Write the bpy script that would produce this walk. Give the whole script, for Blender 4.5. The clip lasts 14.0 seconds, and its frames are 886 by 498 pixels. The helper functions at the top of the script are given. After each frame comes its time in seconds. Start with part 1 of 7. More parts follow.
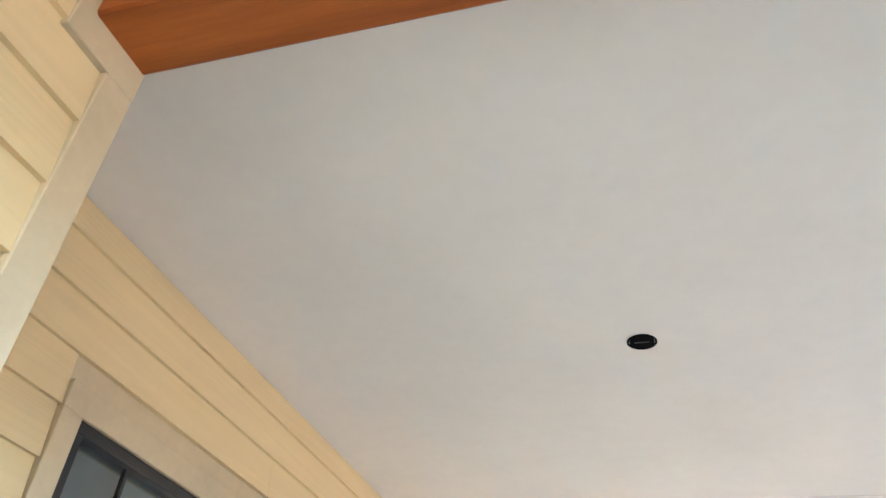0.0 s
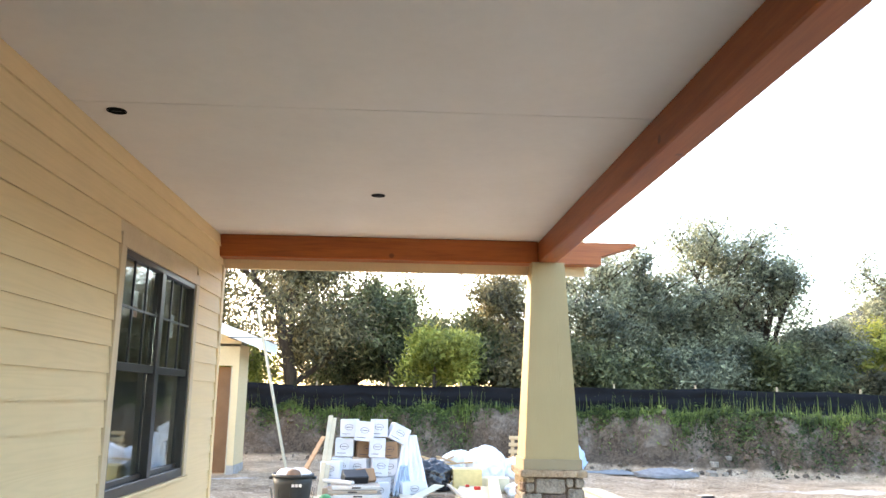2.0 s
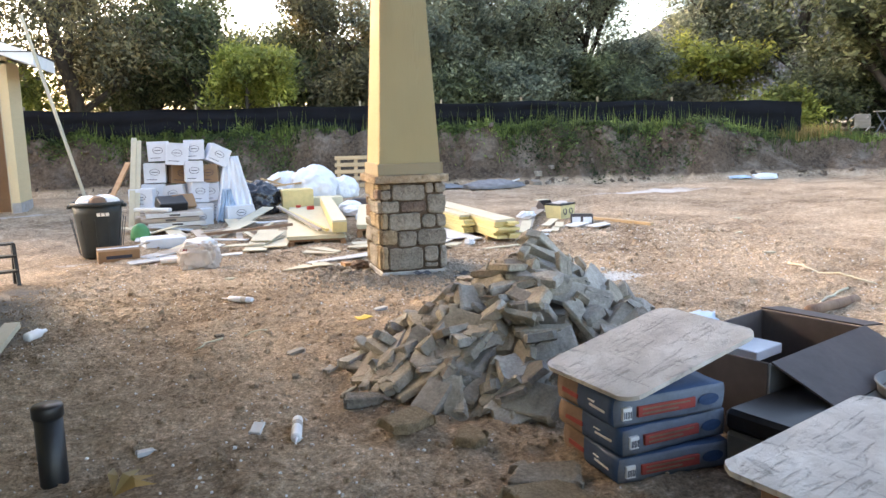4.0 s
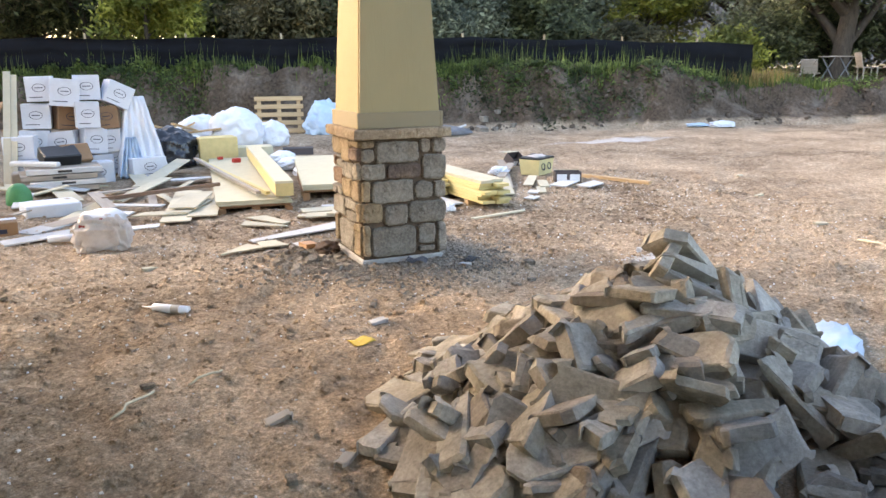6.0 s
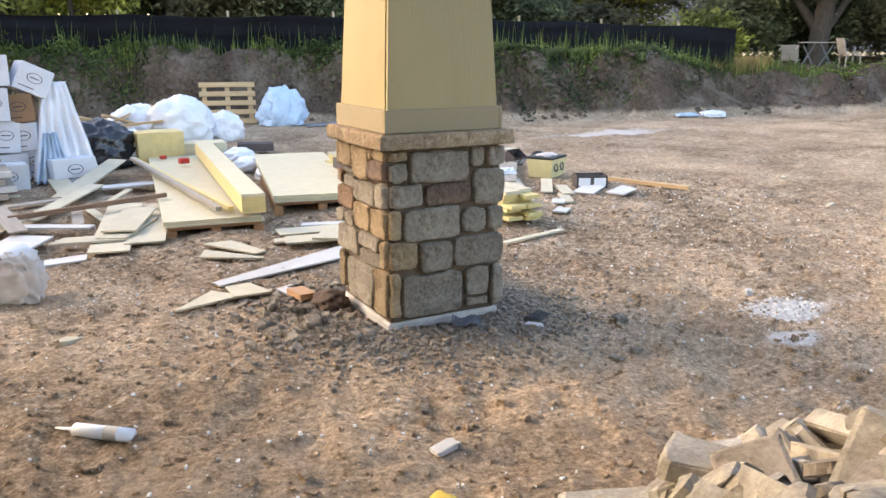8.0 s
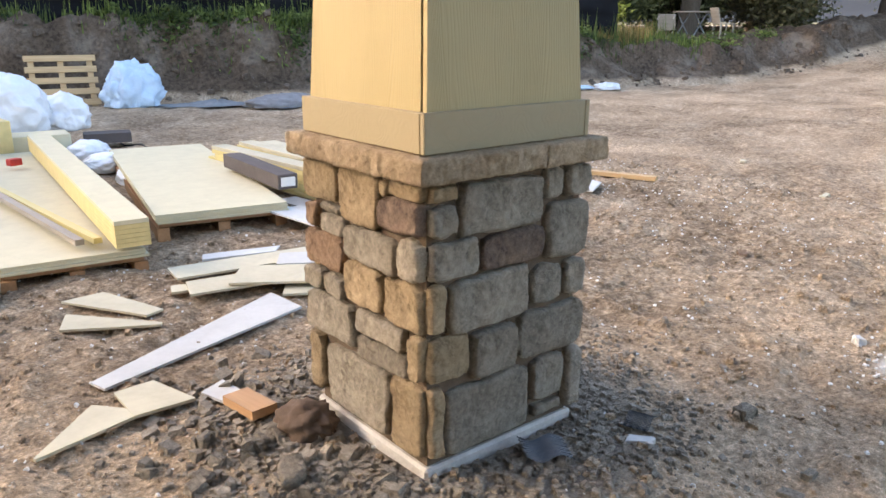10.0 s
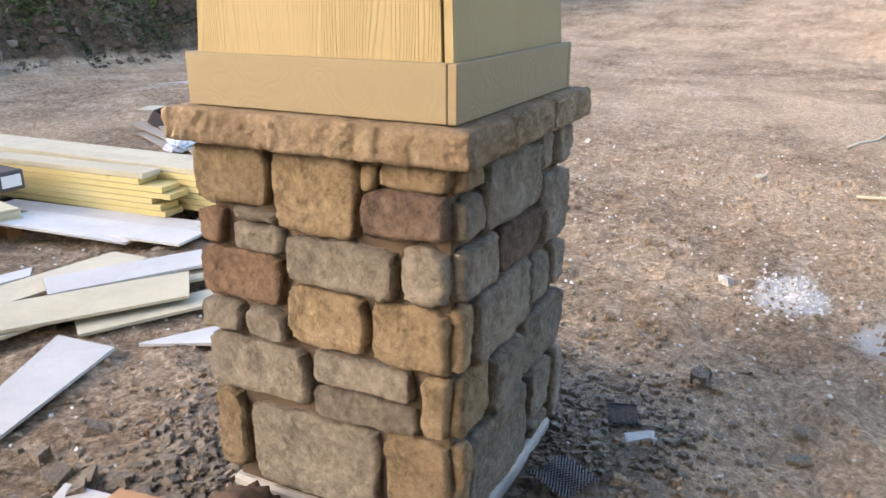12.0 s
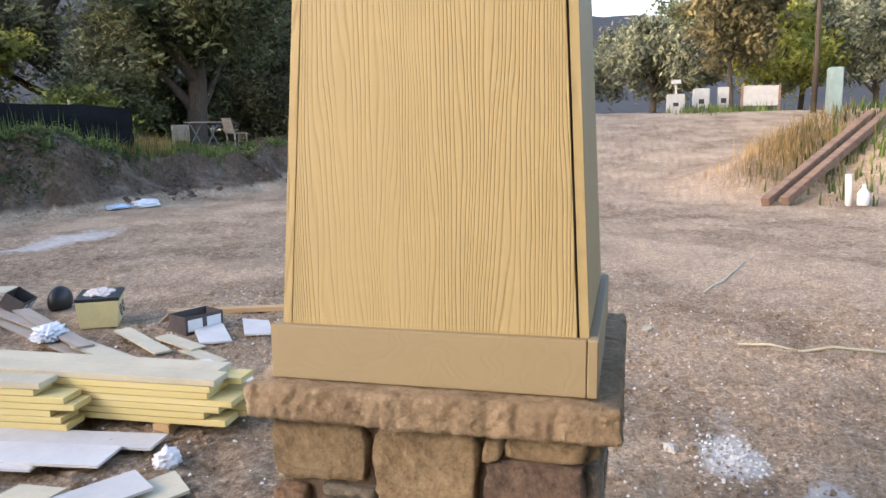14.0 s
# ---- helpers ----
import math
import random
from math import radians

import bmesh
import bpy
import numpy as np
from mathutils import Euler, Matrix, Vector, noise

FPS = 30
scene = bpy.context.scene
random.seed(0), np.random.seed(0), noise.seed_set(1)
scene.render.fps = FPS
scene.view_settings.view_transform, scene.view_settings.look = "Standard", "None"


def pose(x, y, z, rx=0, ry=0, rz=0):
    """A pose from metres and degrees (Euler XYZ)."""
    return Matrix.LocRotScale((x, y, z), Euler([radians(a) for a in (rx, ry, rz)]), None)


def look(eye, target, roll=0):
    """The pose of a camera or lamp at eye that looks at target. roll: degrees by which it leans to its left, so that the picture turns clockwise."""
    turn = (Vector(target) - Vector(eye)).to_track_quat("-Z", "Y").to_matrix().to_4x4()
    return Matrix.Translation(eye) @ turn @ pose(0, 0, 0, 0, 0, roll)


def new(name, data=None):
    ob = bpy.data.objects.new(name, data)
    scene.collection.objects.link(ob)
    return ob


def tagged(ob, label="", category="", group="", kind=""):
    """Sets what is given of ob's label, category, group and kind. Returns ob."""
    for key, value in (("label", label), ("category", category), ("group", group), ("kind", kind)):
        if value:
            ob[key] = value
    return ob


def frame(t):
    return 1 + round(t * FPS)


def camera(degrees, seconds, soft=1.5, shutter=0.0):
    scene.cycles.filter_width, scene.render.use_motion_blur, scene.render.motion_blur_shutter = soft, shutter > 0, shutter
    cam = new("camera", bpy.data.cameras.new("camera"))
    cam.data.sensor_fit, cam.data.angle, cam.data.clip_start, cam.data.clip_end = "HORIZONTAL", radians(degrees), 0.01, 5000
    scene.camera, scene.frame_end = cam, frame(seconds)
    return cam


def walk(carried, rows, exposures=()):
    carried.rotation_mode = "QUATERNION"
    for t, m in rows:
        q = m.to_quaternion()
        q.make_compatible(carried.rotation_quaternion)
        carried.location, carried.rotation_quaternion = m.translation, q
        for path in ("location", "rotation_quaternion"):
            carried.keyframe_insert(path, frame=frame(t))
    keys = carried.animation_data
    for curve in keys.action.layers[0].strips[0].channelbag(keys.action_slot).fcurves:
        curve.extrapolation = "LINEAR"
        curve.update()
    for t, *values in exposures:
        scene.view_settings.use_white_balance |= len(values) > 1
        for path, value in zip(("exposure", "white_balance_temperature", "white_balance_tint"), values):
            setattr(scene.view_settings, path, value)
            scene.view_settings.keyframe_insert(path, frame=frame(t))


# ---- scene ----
cam = camera(59.76, 14.0)
PATH = [
    (0, (-1.641, -8.445, 1.686), (-2.202, -6.950, 2.890), 6.09),
    (0.5, (-1.620, -8.470, 1.674), (-1.976, -6.751, 2.632), 3.69),
    (1, (-1.574, -8.442, 1.678), (-1.695, -6.629, 2.515), 2.70),
    (1.5, (-1.560, -8.355, 1.683), (-1.535, -6.478, 2.374), 2.11),
    (2, (-1.533, -8.271, 1.635), (-1.443, -6.310, 2.017), 0.88),
    (2.5, (-1.572, -8.015, 1.571), (-1.304, -6.034, 1.645), -1.61),
    (3, (-1.630, -7.742, 1.466), (-1.200, -5.794, 1.325), -1.39),
    (3.5, (-1.652, -7.408, 1.399), (-1.151, -5.488, 1.150), -1.13),
    (4, (-1.723, -6.994, 1.354), (-1.162, -5.099, 1.045), -1.41),
    (4.2, (-1.773, -6.823, 1.350), (-1.184, -4.941, 1.018), -1.40),
    (6.3, (-1.810, -4.808, 1.335), (-1.013, -3.035, 0.864), -0.43),
    (6.5, (-1.764, -4.621, 1.306), (-0.953, -2.856, 0.829), -0.49),
    (7, (-1.716, -4.208, 1.299), (-0.874, -2.460, 0.813), -0.58),
    (7.5, (-1.715, -3.799, 1.316), (-0.839, -2.069, 0.827), -0.32),
    (7.7, (-1.700, -3.645, 1.310), (-0.812, -1.922, 0.820), -0.18),
    (9.8, (-1.452, -1.885, 1.265), (-0.311, -0.344, 0.697), 0.20),
    (10, (-1.450, -1.791, 1.265), (-0.245, -0.298, 0.700), 0.17),
    (10.5, (-1.493, -1.532, 1.251), (-0.094, -0.204, 0.719), -0.13),
    (11, (-1.514, -1.321, 1.229), (0.015, -0.150, 0.687), -0.26),
    (11.5, (-1.473, -1.084, 1.199), (0.146, -0.065, 0.615), -0.15),
    (12, (-1.480, -0.888, 1.178), (0.206, -0.029, 0.530), -0.10),
    (12.5, (-1.537, -0.674, 1.182), (0.197, 0.021, 0.468), 0.07),
    (13, (-1.572, -0.550, 1.192), (0.182, -0.009, 0.396), 0.07),
    (13.5, (-1.569, -0.434, 1.280), (0.248, 0.052, 0.599), -0.46),
    (14, (-1.593, -0.369, 1.416), (0.326, 0.096, 1.096), -0.67),
]
EXPOSURES = [(0.0, 4.65, 6450, 10), (0.5, 4.25, 6450, 10), (1.0, 4.05, 6800, 11), (1.5, 3.7, 7000, 12), (2.0, 3.5, 7200, 13), (2.5, 3.1, 7300, 14), (3.0, 2.88, 7300, 15), (4.2, 2.88, 7500, 16), (7.0, 2.7, 7500, 16), (10.0, 2.6, 7300, 16), (12.0, 2.45, 7000, 16), (14.0, 2.15, 6700, 16)]
walk(cam, [(t, look(eye, target, roll)) for t, eye, target, roll in PATH], EXPOSURES)

# ---- light and sky ----
world = bpy.data.worlds.new("sky")
scene.world = world
world.use_nodes = True
wn = world.node_tree
sky = wn.nodes.new("ShaderNodeTexSky")
sky.sky_type = "NISHITA"
sky.sun_disc = False
SUN_AZ, SUN_EL = radians(-40), radians(20)      # hazy evening sun beyond the far left trees
sky.sun_elevation = SUN_EL
sky.sun_rotation = SUN_AZ
sky.air_density, sky.dust_density, sky.ozone_density = 1.0, 2.0, 1.5
wn.nodes["Background"].inputs["Strength"].default_value = 0.14
wn.links.new(sky.outputs["Color"], wn.nodes["Background"].inputs["Color"])
sun = new("sun", bpy.data.lights.new("sun", "SUN"))
sun.data.energy, sun.data.angle, sun.data.color = 0.72, radians(40), (1.0, 0.82, 0.58)
sun.matrix_world = look((0, 0, 30), (-math.sin(SUN_AZ) * 10, -math.cos(SUN_AZ) * 10, 30 - 10 * math.tan(SUN_EL)))


# ---- materials ----
class Nodes:
    """A small builder for node materials."""

    def __init__(self, name):
        self.mat = bpy.data.materials.new(name)
        self.mat.use_nodes = True
        self.tree = self.mat.node_tree
        self.bsdf = self.tree.nodes["Principled BSDF"]
        self.coords = self.tree.nodes.new("ShaderNodeTexCoord").outputs["Object"]

    def link(self, a, b):
        self.tree.links.new(a, b)

    def world_coords(self):
        self.coords = self.tree.nodes.new("ShaderNodeNewGeometry").outputs["Position"]

    def mapped(self, scale=(1, 1, 1), rot=(0, 0, 0)):
        m = self.tree.nodes.new("ShaderNodeMapping")
        self.link(self.coords, m.inputs["Vector"])
        m.inputs["Scale"].default_value, m.inputs["Rotation"].default_value = scale, rot
        return m.outputs["Vector"]

    def noise(self, scale, detail=5, rough=0.55, vec=None, distort=0.0):
        n = self.tree.nodes.new("ShaderNodeTexNoise")
        self.link(vec or self.coords, n.inputs["Vector"])
        n.inputs["Scale"].default_value, n.inputs["Detail"].default_value = scale, detail
        n.inputs["Roughness"].default_value, n.inputs["Distortion"].default_value = rough, distort
        return n.outputs["Fac"]

    def voronoi(self, scale, vec=None, feature="F1", out="Distance"):
        n = self.tree.nodes.new("ShaderNodeTexVoronoi")
        n.feature = feature
        self.link(vec or self.coords, n.inputs["Vector"])
        n.inputs["Scale"].default_value = scale
        return n.outputs[out]

    def wave(self, scale, distort, vec=None, detail=3.0, axis="X", dscale=1.0):
        n = self.tree.nodes.new("ShaderNodeTexWave")
        n.bands_direction = axis
        self.link(vec or self.coords, n.inputs["Vector"])
        n.inputs["Scale"].default_value, n.inputs["Distortion"].default_value = scale, distort
        n.inputs["Detail"].default_value, n.inputs["Detail Scale"].default_value = detail, dscale
        return n.outputs["Fac"]

    def ramp(self, fac, stops):
        n = self.tree.nodes.new("ShaderNodeValToRGB")
        self.link(fac, n.inputs["Fac"])
        e = n.color_ramp.elements
        while len(e) < len(stops):
            e.new(0.5)
        for el, (p, c) in zip(e, stops):
            el.position = p
            el.color = (*(c if isinstance(c, (tuple, list)) else (c, c, c)), 1)
        return n.outputs["Color"]

    def mix(self, fac, a, b, mode="MIX"):
        n = self.tree.nodes.new("ShaderNodeMix")
        n.data_type, n.blend_type = "RGBA", mode
        for sock, v in ((n.inputs[0], fac), (n.inputs[6], a), (n.inputs[7], b)):
            if isinstance(v, (int, float)):
                sock.default_value = v
            elif isinstance(v, (tuple, list)):
                sock.default_value = (*v, 1)
            else:
                self.link(v, sock)
        return n.outputs[2]

    def random(self):
        return self.tree.nodes.new("ShaderNodeObjectInfo").outputs["Random"]

    def island(self):
        return self.tree.nodes.new("ShaderNodeNewGeometry").outputs["Random Per Island"]

    def bump(self, height, strength=0.4, distance=0.01):
        n = self.tree.nodes.new("ShaderNodeBump")
        n.inputs["Strength"].default_value, n.inputs["Distance"].default_value = strength, distance
        self.link(height, n.inputs["Height"])
        if self.bsdf.inputs["Normal"].is_linked:
            self.link(self.bsdf.inputs["Normal"].links[0].from_socket, n.inputs["Normal"])
        self.link(n.outputs["Normal"], self.bsdf.inputs["Normal"])

    def done(self, colour, rough=0.7, metal=0.0, spec=0.5):
        if isinstance(colour, (tuple, list)):
            self.bsdf.inputs["Base Color"].default_value = (*colour, 1)
        else:
            self.link(colour, self.bsdf.inputs["Base Color"])
        if isinstance(rough, (int, float)):
            self.bsdf.inputs["Roughness"].default_value = rough
        else:
            self.link(rough, self.bsdf.inputs["Roughness"])
        self.bsdf.inputs["Metallic"].default_value = metal
        self.bsdf.inputs["Specular IOR Level"].default_value = spec
        return self.mat


def worn(name, colour, rough=0.6, var=0.25, scale=6.0, bump=0.15, metal=0.0, spec=0.4, vary=0.0):
    """A painted, moulded or paper surface with blotches at two scales and faint relief."""
    n = Nodes(name)
    dark = tuple(c * (1 - var) for c in colour)
    light = tuple(min(1, c * (1 + var * 0.5)) for c in colour)
    f = n.noise(scale, 6, 0.6)
    col = n.ramp(f, [(0.3, dark), (0.62, light)])
    col = n.mix(0.25, col, n.ramp(n.noise(scale * 9, 3), [(0.35, dark), (0.65, light)]))
    if vary:
        col = n.mix(1.0, col, n.ramp(n.random(), [(0.0, 1 - vary), (1.0, 1.0)]), "MULTIPLY")
    n.bump(n.noise(scale * 12, 4), bump, 0.004)
    return n.done(col, rough, metal, spec)


def cement_board(name, colour, along="Z", bump=0.7, ring_scale=5.5, contrast=0.82, ring_count=16.0):
    """Fibre-cement with a pressed wood grain that runs along one axis."""
    n = Nodes(name)
    sc = {"Z": (1, 1, 0.05), "Y": (1, 0.05, 1), "X": (0.05, 1, 1)}[along]
    vec = n.mapped(sc)
    g = n.noise(26, 3, 0.5, vec, 0.6)
    rings = n.tree.nodes.new("ShaderNodeMath")
    rings.operation = "PINGPONG"
    mul = n.tree.nodes.new("ShaderNodeMath")
    mul.operation = "MULTIPLY"
    mul.inputs[1].default_value = ring_count
    n.link(n.noise(ring_scale, 2.5, 0.45, vec, 0.25), mul.inputs[0])
    n.link(mul.outputs[0], rings.inputs[0])
    rings.inputs[1].default_value = 0.5
    grain = n.mix(0.35, n.ramp(rings.outputs[0], [(0.05, 0.0), (0.35, 1.0)]), n.ramp(g, [(0.35, 0.0), (0.6, 1.0)]))
    low = tuple(c * contrast for c in colour)
    col = n.mix(grain, low, colour)
    col = n.mix(0.3, col, n.ramp(n.noise(1.7, 4), [(0.3, tuple(c * 0.85 for c in colour)), (0.7, colour)]))
    n.bump(grain, bump, 0.002)
    return n.done(col, 0.62, 0, 0.35)


def grooved_panel(name, colour):
    """Fibre-cement panel pressed with near-straight upright grain lines that part round a few knots."""
    n = Nodes(name)
    sep = n.tree.nodes.new("ShaderNodeSeparateXYZ")
    n.link(n.coords, sep.inputs[0])

    def math_node(op, a, b):
        m = n.tree.nodes.new("ShaderNodeMath")
        m.operation = op
        for sock, v in zip(m.inputs, (a, b)):
            if isinstance(v, (int, float)):
                sock.default_value = v
            else:
                n.link(v, sock)
        return m.outputs[0]

    drift = n.noise(7.0, 3, 0.5, n.mapped((1, 1, 0.11)), 0.15)
    fine = n.noise(60, 2, 0.5, n.mapped((1, 1, 0.02)))
    phase = math_node("ADD", math_node("MULTIPLY", sep.outputs["X"], 135.0), math_node("MULTIPLY", drift, 17.0))
    line = math_node("PINGPONG", phase, 0.5)
    groove = n.ramp(line, [(0.06, 0.0), (0.26, 1.0)])
    plain = n.ramp(n.noise(5.0, 2, 0.5, n.mapped((1, 1, 0.05))), [(0.40, 0.15), (0.55, 1.0)])
    depth = n.mix(n.mix(0.4, plain, n.ramp(fine, [(0.35, 0.2), (0.6, 1.0)])), (1.0, 1.0, 1.0), groove)
    col = n.mix(depth, tuple(c * 0.84 for c in colour), colour)
    col = n.mix(0.35, col, n.ramp(n.noise(1.9, 5, 0.6), [(0.3, tuple(c * 0.82 for c in colour)), (0.7, tuple(c * 1.06 for c in colour))]))
    n.bump(depth, 0.55, 0.002)
    n.bump(n.noise(220, 3), 0.15, 0.001)
    return n.done(col, 0.6, 0, 0.35)


def heap_stone(name):
    """Split facing stone from grey to olive tan, dusted pale, each piece with a tone of its own."""
    n = Nodes(name)
    tone = n.ramp(n.mix(0.5, n.random(), n.island()), [(0.15, (0.19, 0.182, 0.17)), (0.38, (0.31, 0.29, 0.26)), (0.55, (0.335, 0.295, 0.23)), (0.75, (0.42, 0.40, 0.365)), (0.95, (0.24, 0.20, 0.16))])
    blotch = n.noise(6, 7, 0.62, None, 0.5)
    col = n.mix(1.0, tone, n.ramp(blotch, [(0.3, 0.62), (0.5, 1.0), (0.68, 1.25)]), "MULTIPLY")
    col = n.mix(0.5, col, n.mix(1.0, col, n.ramp(n.noise(60, 6, 0.7), [(0.36, 0.6), (0.62, 1.3)]), "MULTIPLY"))
    col = n.mix(n.ramp(n.noise(3.1, 6, 0.6), [(0.5, 0.0), (0.7, 0.4)]), col, (0.56, 0.525, 0.47))
    n.bump(n.noise(11, 5, 0.6), 0.5, 0.016)
    n.bump(n.noise(48, 6, 0.7, n.mapped((1, 1, 2.5)), 0.6), 0.7, 0.007)
    return n.done(col, 0.9, 0, 0.2)


def dirt_material(masks=True):
    """Trodden dry dirt; the soil masks turn it to bank earth, pale dust or grey grit."""
    n = Nodes("dirt")
    n.world_coords()
    big = n.noise(0.22, 6, 0.6)
    mid = n.noise(1.6, 7, 0.62)
    fine = n.noise(14, 8, 0.7)
    grit = n.noise(90, 4, 0.7)
    col = n.ramp(mid, [(0.35, (0.23, 0.165, 0.112)), (0.5, (0.37, 0.275, 0.192)), (0.64, (0.53, 0.425, 0.32))])
    col = n.mix(0.5, col, n.ramp(fine, [(0.38, (0.08, 0.055, 0.038)), (0.52, (0.33, 0.245, 0.17)), (0.66, (0.64, 0.53, 0.41))]))
    col = n.mix(n.ramp(big, [(0.42, 0.0), (0.62, 0.7)]), col, n.mix(fine, (0.38, 0.272, 0.18), (0.64, 0.50, 0.37)))
    col = n.mix(n.ramp(grit, [(0.58, 0.0), (0.70, 0.6)]), col, (0.55, 0.50, 0.43))
    col = n.mix(n.ramp(grit, [(0.30, 0.55), (0.42, 0.0)]), col, (0.09, 0.06, 0.045))
    speck = n.noise(42, 6, 0.75)
    col = n.mix(0.55, col, n.mix(1.0, col, n.ramp(speck, [(0.36, 0.22), (0.52, 1.0), (0.66, 2.0)]), "MULTIPLY"))
    # chips and pebbles trodden into the surface
    for scale, keep, size in ((24, 0.90, 0.30), (58, 0.80, 0.34), (120, 0.72, 0.36)):
        cell = n.ramp(n.voronoi(scale, None, "F1", "Color"), [(keep, 0.0), (keep + 0.02, 1.0)])
        body = n.ramp(n.voronoi(scale), [(size * 0.8, 1.0), (size, 0.0)])
        tone = n.ramp(n.noise(scale * 0.9, 2), [(0.40, (0.10, 0.08, 0.065)), (0.5, (0.32, 0.27, 0.215)), (0.62, (0.60, 0.56, 0.50))])
        chip = n.mix(1.0, n.mix(1.0, cell, body, "MULTIPLY"), n.ramp(n.noise(0.8, 4, 0.6), [(0.40, 0.15), (0.62, 1.0)]), "MULTIPLY")
        col = n.mix(chip, col, tone)
        n.bump(chip, 0.6, 0.35 / scale)
    damp = n.noise(0.9, 5, 0.6, None, 0.6)
    col = n.mix(1.0, col, n.ramp(damp, [(0.36, (0.86, 0.845, 0.82)), (0.56, (1.18, 1.175, 1.15))]), "MULTIPLY")
    if masks:
        bank_mid = n.noise(1.1, 8, 0.65)
        earth = n.ramp(bank_mid, [(0.34, (0.045, 0.030, 0.021)), (0.5, (0.125, 0.088, 0.061)), (0.64, (0.29, 0.24, 0.195))])
        earth = n.mix(0.5, earth, n.ramp(fine, [(0.38, (0.03, 0.022, 0.016)), (0.65, (0.20, 0.15, 0.11))]))
        for name, other, lo, hi in (("bank", earth, 0.25, 0.6), ("pale", n.mix(fine, (0.50, 0.46, 0.42), (0.74, 0.72, 0.70)), 0.35, 0.75), ("grey", n.mix(grit, (0.13, 0.105, 0.085), (0.38, 0.34, 0.29)), 0.3, 0.75)):
            at = n.tree.nodes.new("ShaderNodeAttribute")
            at.attribute_name = name
            edge = n.mix(0.45, at.outputs["Color"], n.mix(0.5, mid, fine), "LINEAR_LIGHT")
            m2 = n.mix(1.0, n.ramp(edge, [(lo, 0.0), (hi, 1.0)]), n.ramp(at.outputs["Fac"], [(0.02, 0.0), (0.2, 1.0)]), "MULTIPLY")
            col = n.mix(m2, col, other)
    n.bump(mid, 0.7, 0.08)
    n.bump(n.noise(5.5, 8, 0.72), 0.95, 0.055)
    n.bump(fine, 0.95, 0.035)
    n.bump(grit, 0.7, 0.008)
    return n.done(col, 0.95, 0, 0.12)


def rock_material(name, a, b, c, vary=0.35):
    """Cut stone: three tones, mineral streaks, a rough split face."""
    n = Nodes(name)
    m1 = n.noise(5, 7, 0.62, None, 0.4)
    m2 = n.noise(55, 8, 0.78)
    col = n.ramp(m1, [(0.28, a), (0.5, b), (0.72, c)])
    col = n.mix(0.35, col, n.ramp(m2, [(0.40, tuple(v * 0.7 for v in a)), (0.62, c)]))
    col = n.mix(1.0, col, n.ramp(n.random(), [(0.0, 1 - vary), (1.0, 1.0)]), "MULTIPLY")
    cracks = n.ramp(n.noise(16, 8, 0.72, None, 1.2), [(0.38, 0.5), (0.47, 1.0)])
    col = n.mix(0.55, col, cracks, "MULTIPLY")
    n.bump(n.noise(14, 7, 0.7), 0.8, 0.02)
    n.bump(n.noise(34, 8, 0.75, None, 0.8), 1.0, 0.014)
    n.bump(m2, 0.9, 0.008)
    return n.done(col, 0.9, 0, 0.2)


def wood(name, dark, light, axis="Y", scale=9.0, rough=0.6, bump=0.25, spec=0.35):
    n = Nodes(name)
    sc = {"X": (0.07, 1, 1), "Y": (1, 0.07, 1), "Z": (1, 1, 0.07)}[axis]
    vec = n.mapped(sc)
    g = n.noise(scale, 6, 0.6, vec, 1.2)
    f = n.noise(scale * 7, 4, 0.6, vec)
    col = n.ramp(g, [(0.3, dark), (0.7, light)])
    col = n.mix(0.3, col, n.ramp(f, [(0.35, dark), (0.65, light)]))
    knots = n.ramp(n.voronoi(2.2, n.mapped((0.9, 0.9, 0.9))), [(0.035, 0.45), (0.07, 1.0)])
    col = n.mix(1.0, col, knots, "MULTIPLY")
    n.bump(f, bump, 0.003)
    return n.done(col, rough, 0, spec)


def leaf_material(name, dark, light, rough=0.55):
    n = Nodes(name)
    col = n.ramp(n.island(), [(0.0, dark), (0.6, tuple((p + q) / 2 for p, q in zip(dark, light))), (1.0, light)])
    clump_light = n.noise(0.9, 4, 0.6)
    # sun and shade in the crown put into leaf tone, warm bright to cool dark
    col = n.mix(1.0, col, n.ramp(clump_light, [(0.36, (0.45, 0.48, 0.5)), (0.64, (1.5, 1.42, 1.25))]), "MULTIPLY")
    n.done(col, rough, 0, 0.3)
    n.bsdf.inputs["Transmission Weight"].default_value = 0.0
    trans = n.tree.nodes.new("ShaderNodeBsdfTranslucent")
    n.link(col, trans.inputs["Color"])
    mixer = n.tree.nodes.new("ShaderNodeMixShader")
    mixer.inputs[0].default_value = 0.4
    n.link(n.bsdf.outputs[0], mixer.inputs[1])
    n.link(trans.outputs[0], mixer.inputs[2])
    n.link(mixer.outputs[0], n.tree.nodes["Material Output"].inputs["Surface"])
    return n.mat


def glass_material():
    n = Nodes("window_glass")
    n.bsdf.inputs["Transmission Weight"].default_value = 1.0
    n.bsdf.inputs["IOR"].default_value = 1.5
    return n.done((0.75, 0.82, 0.82), 0.02)


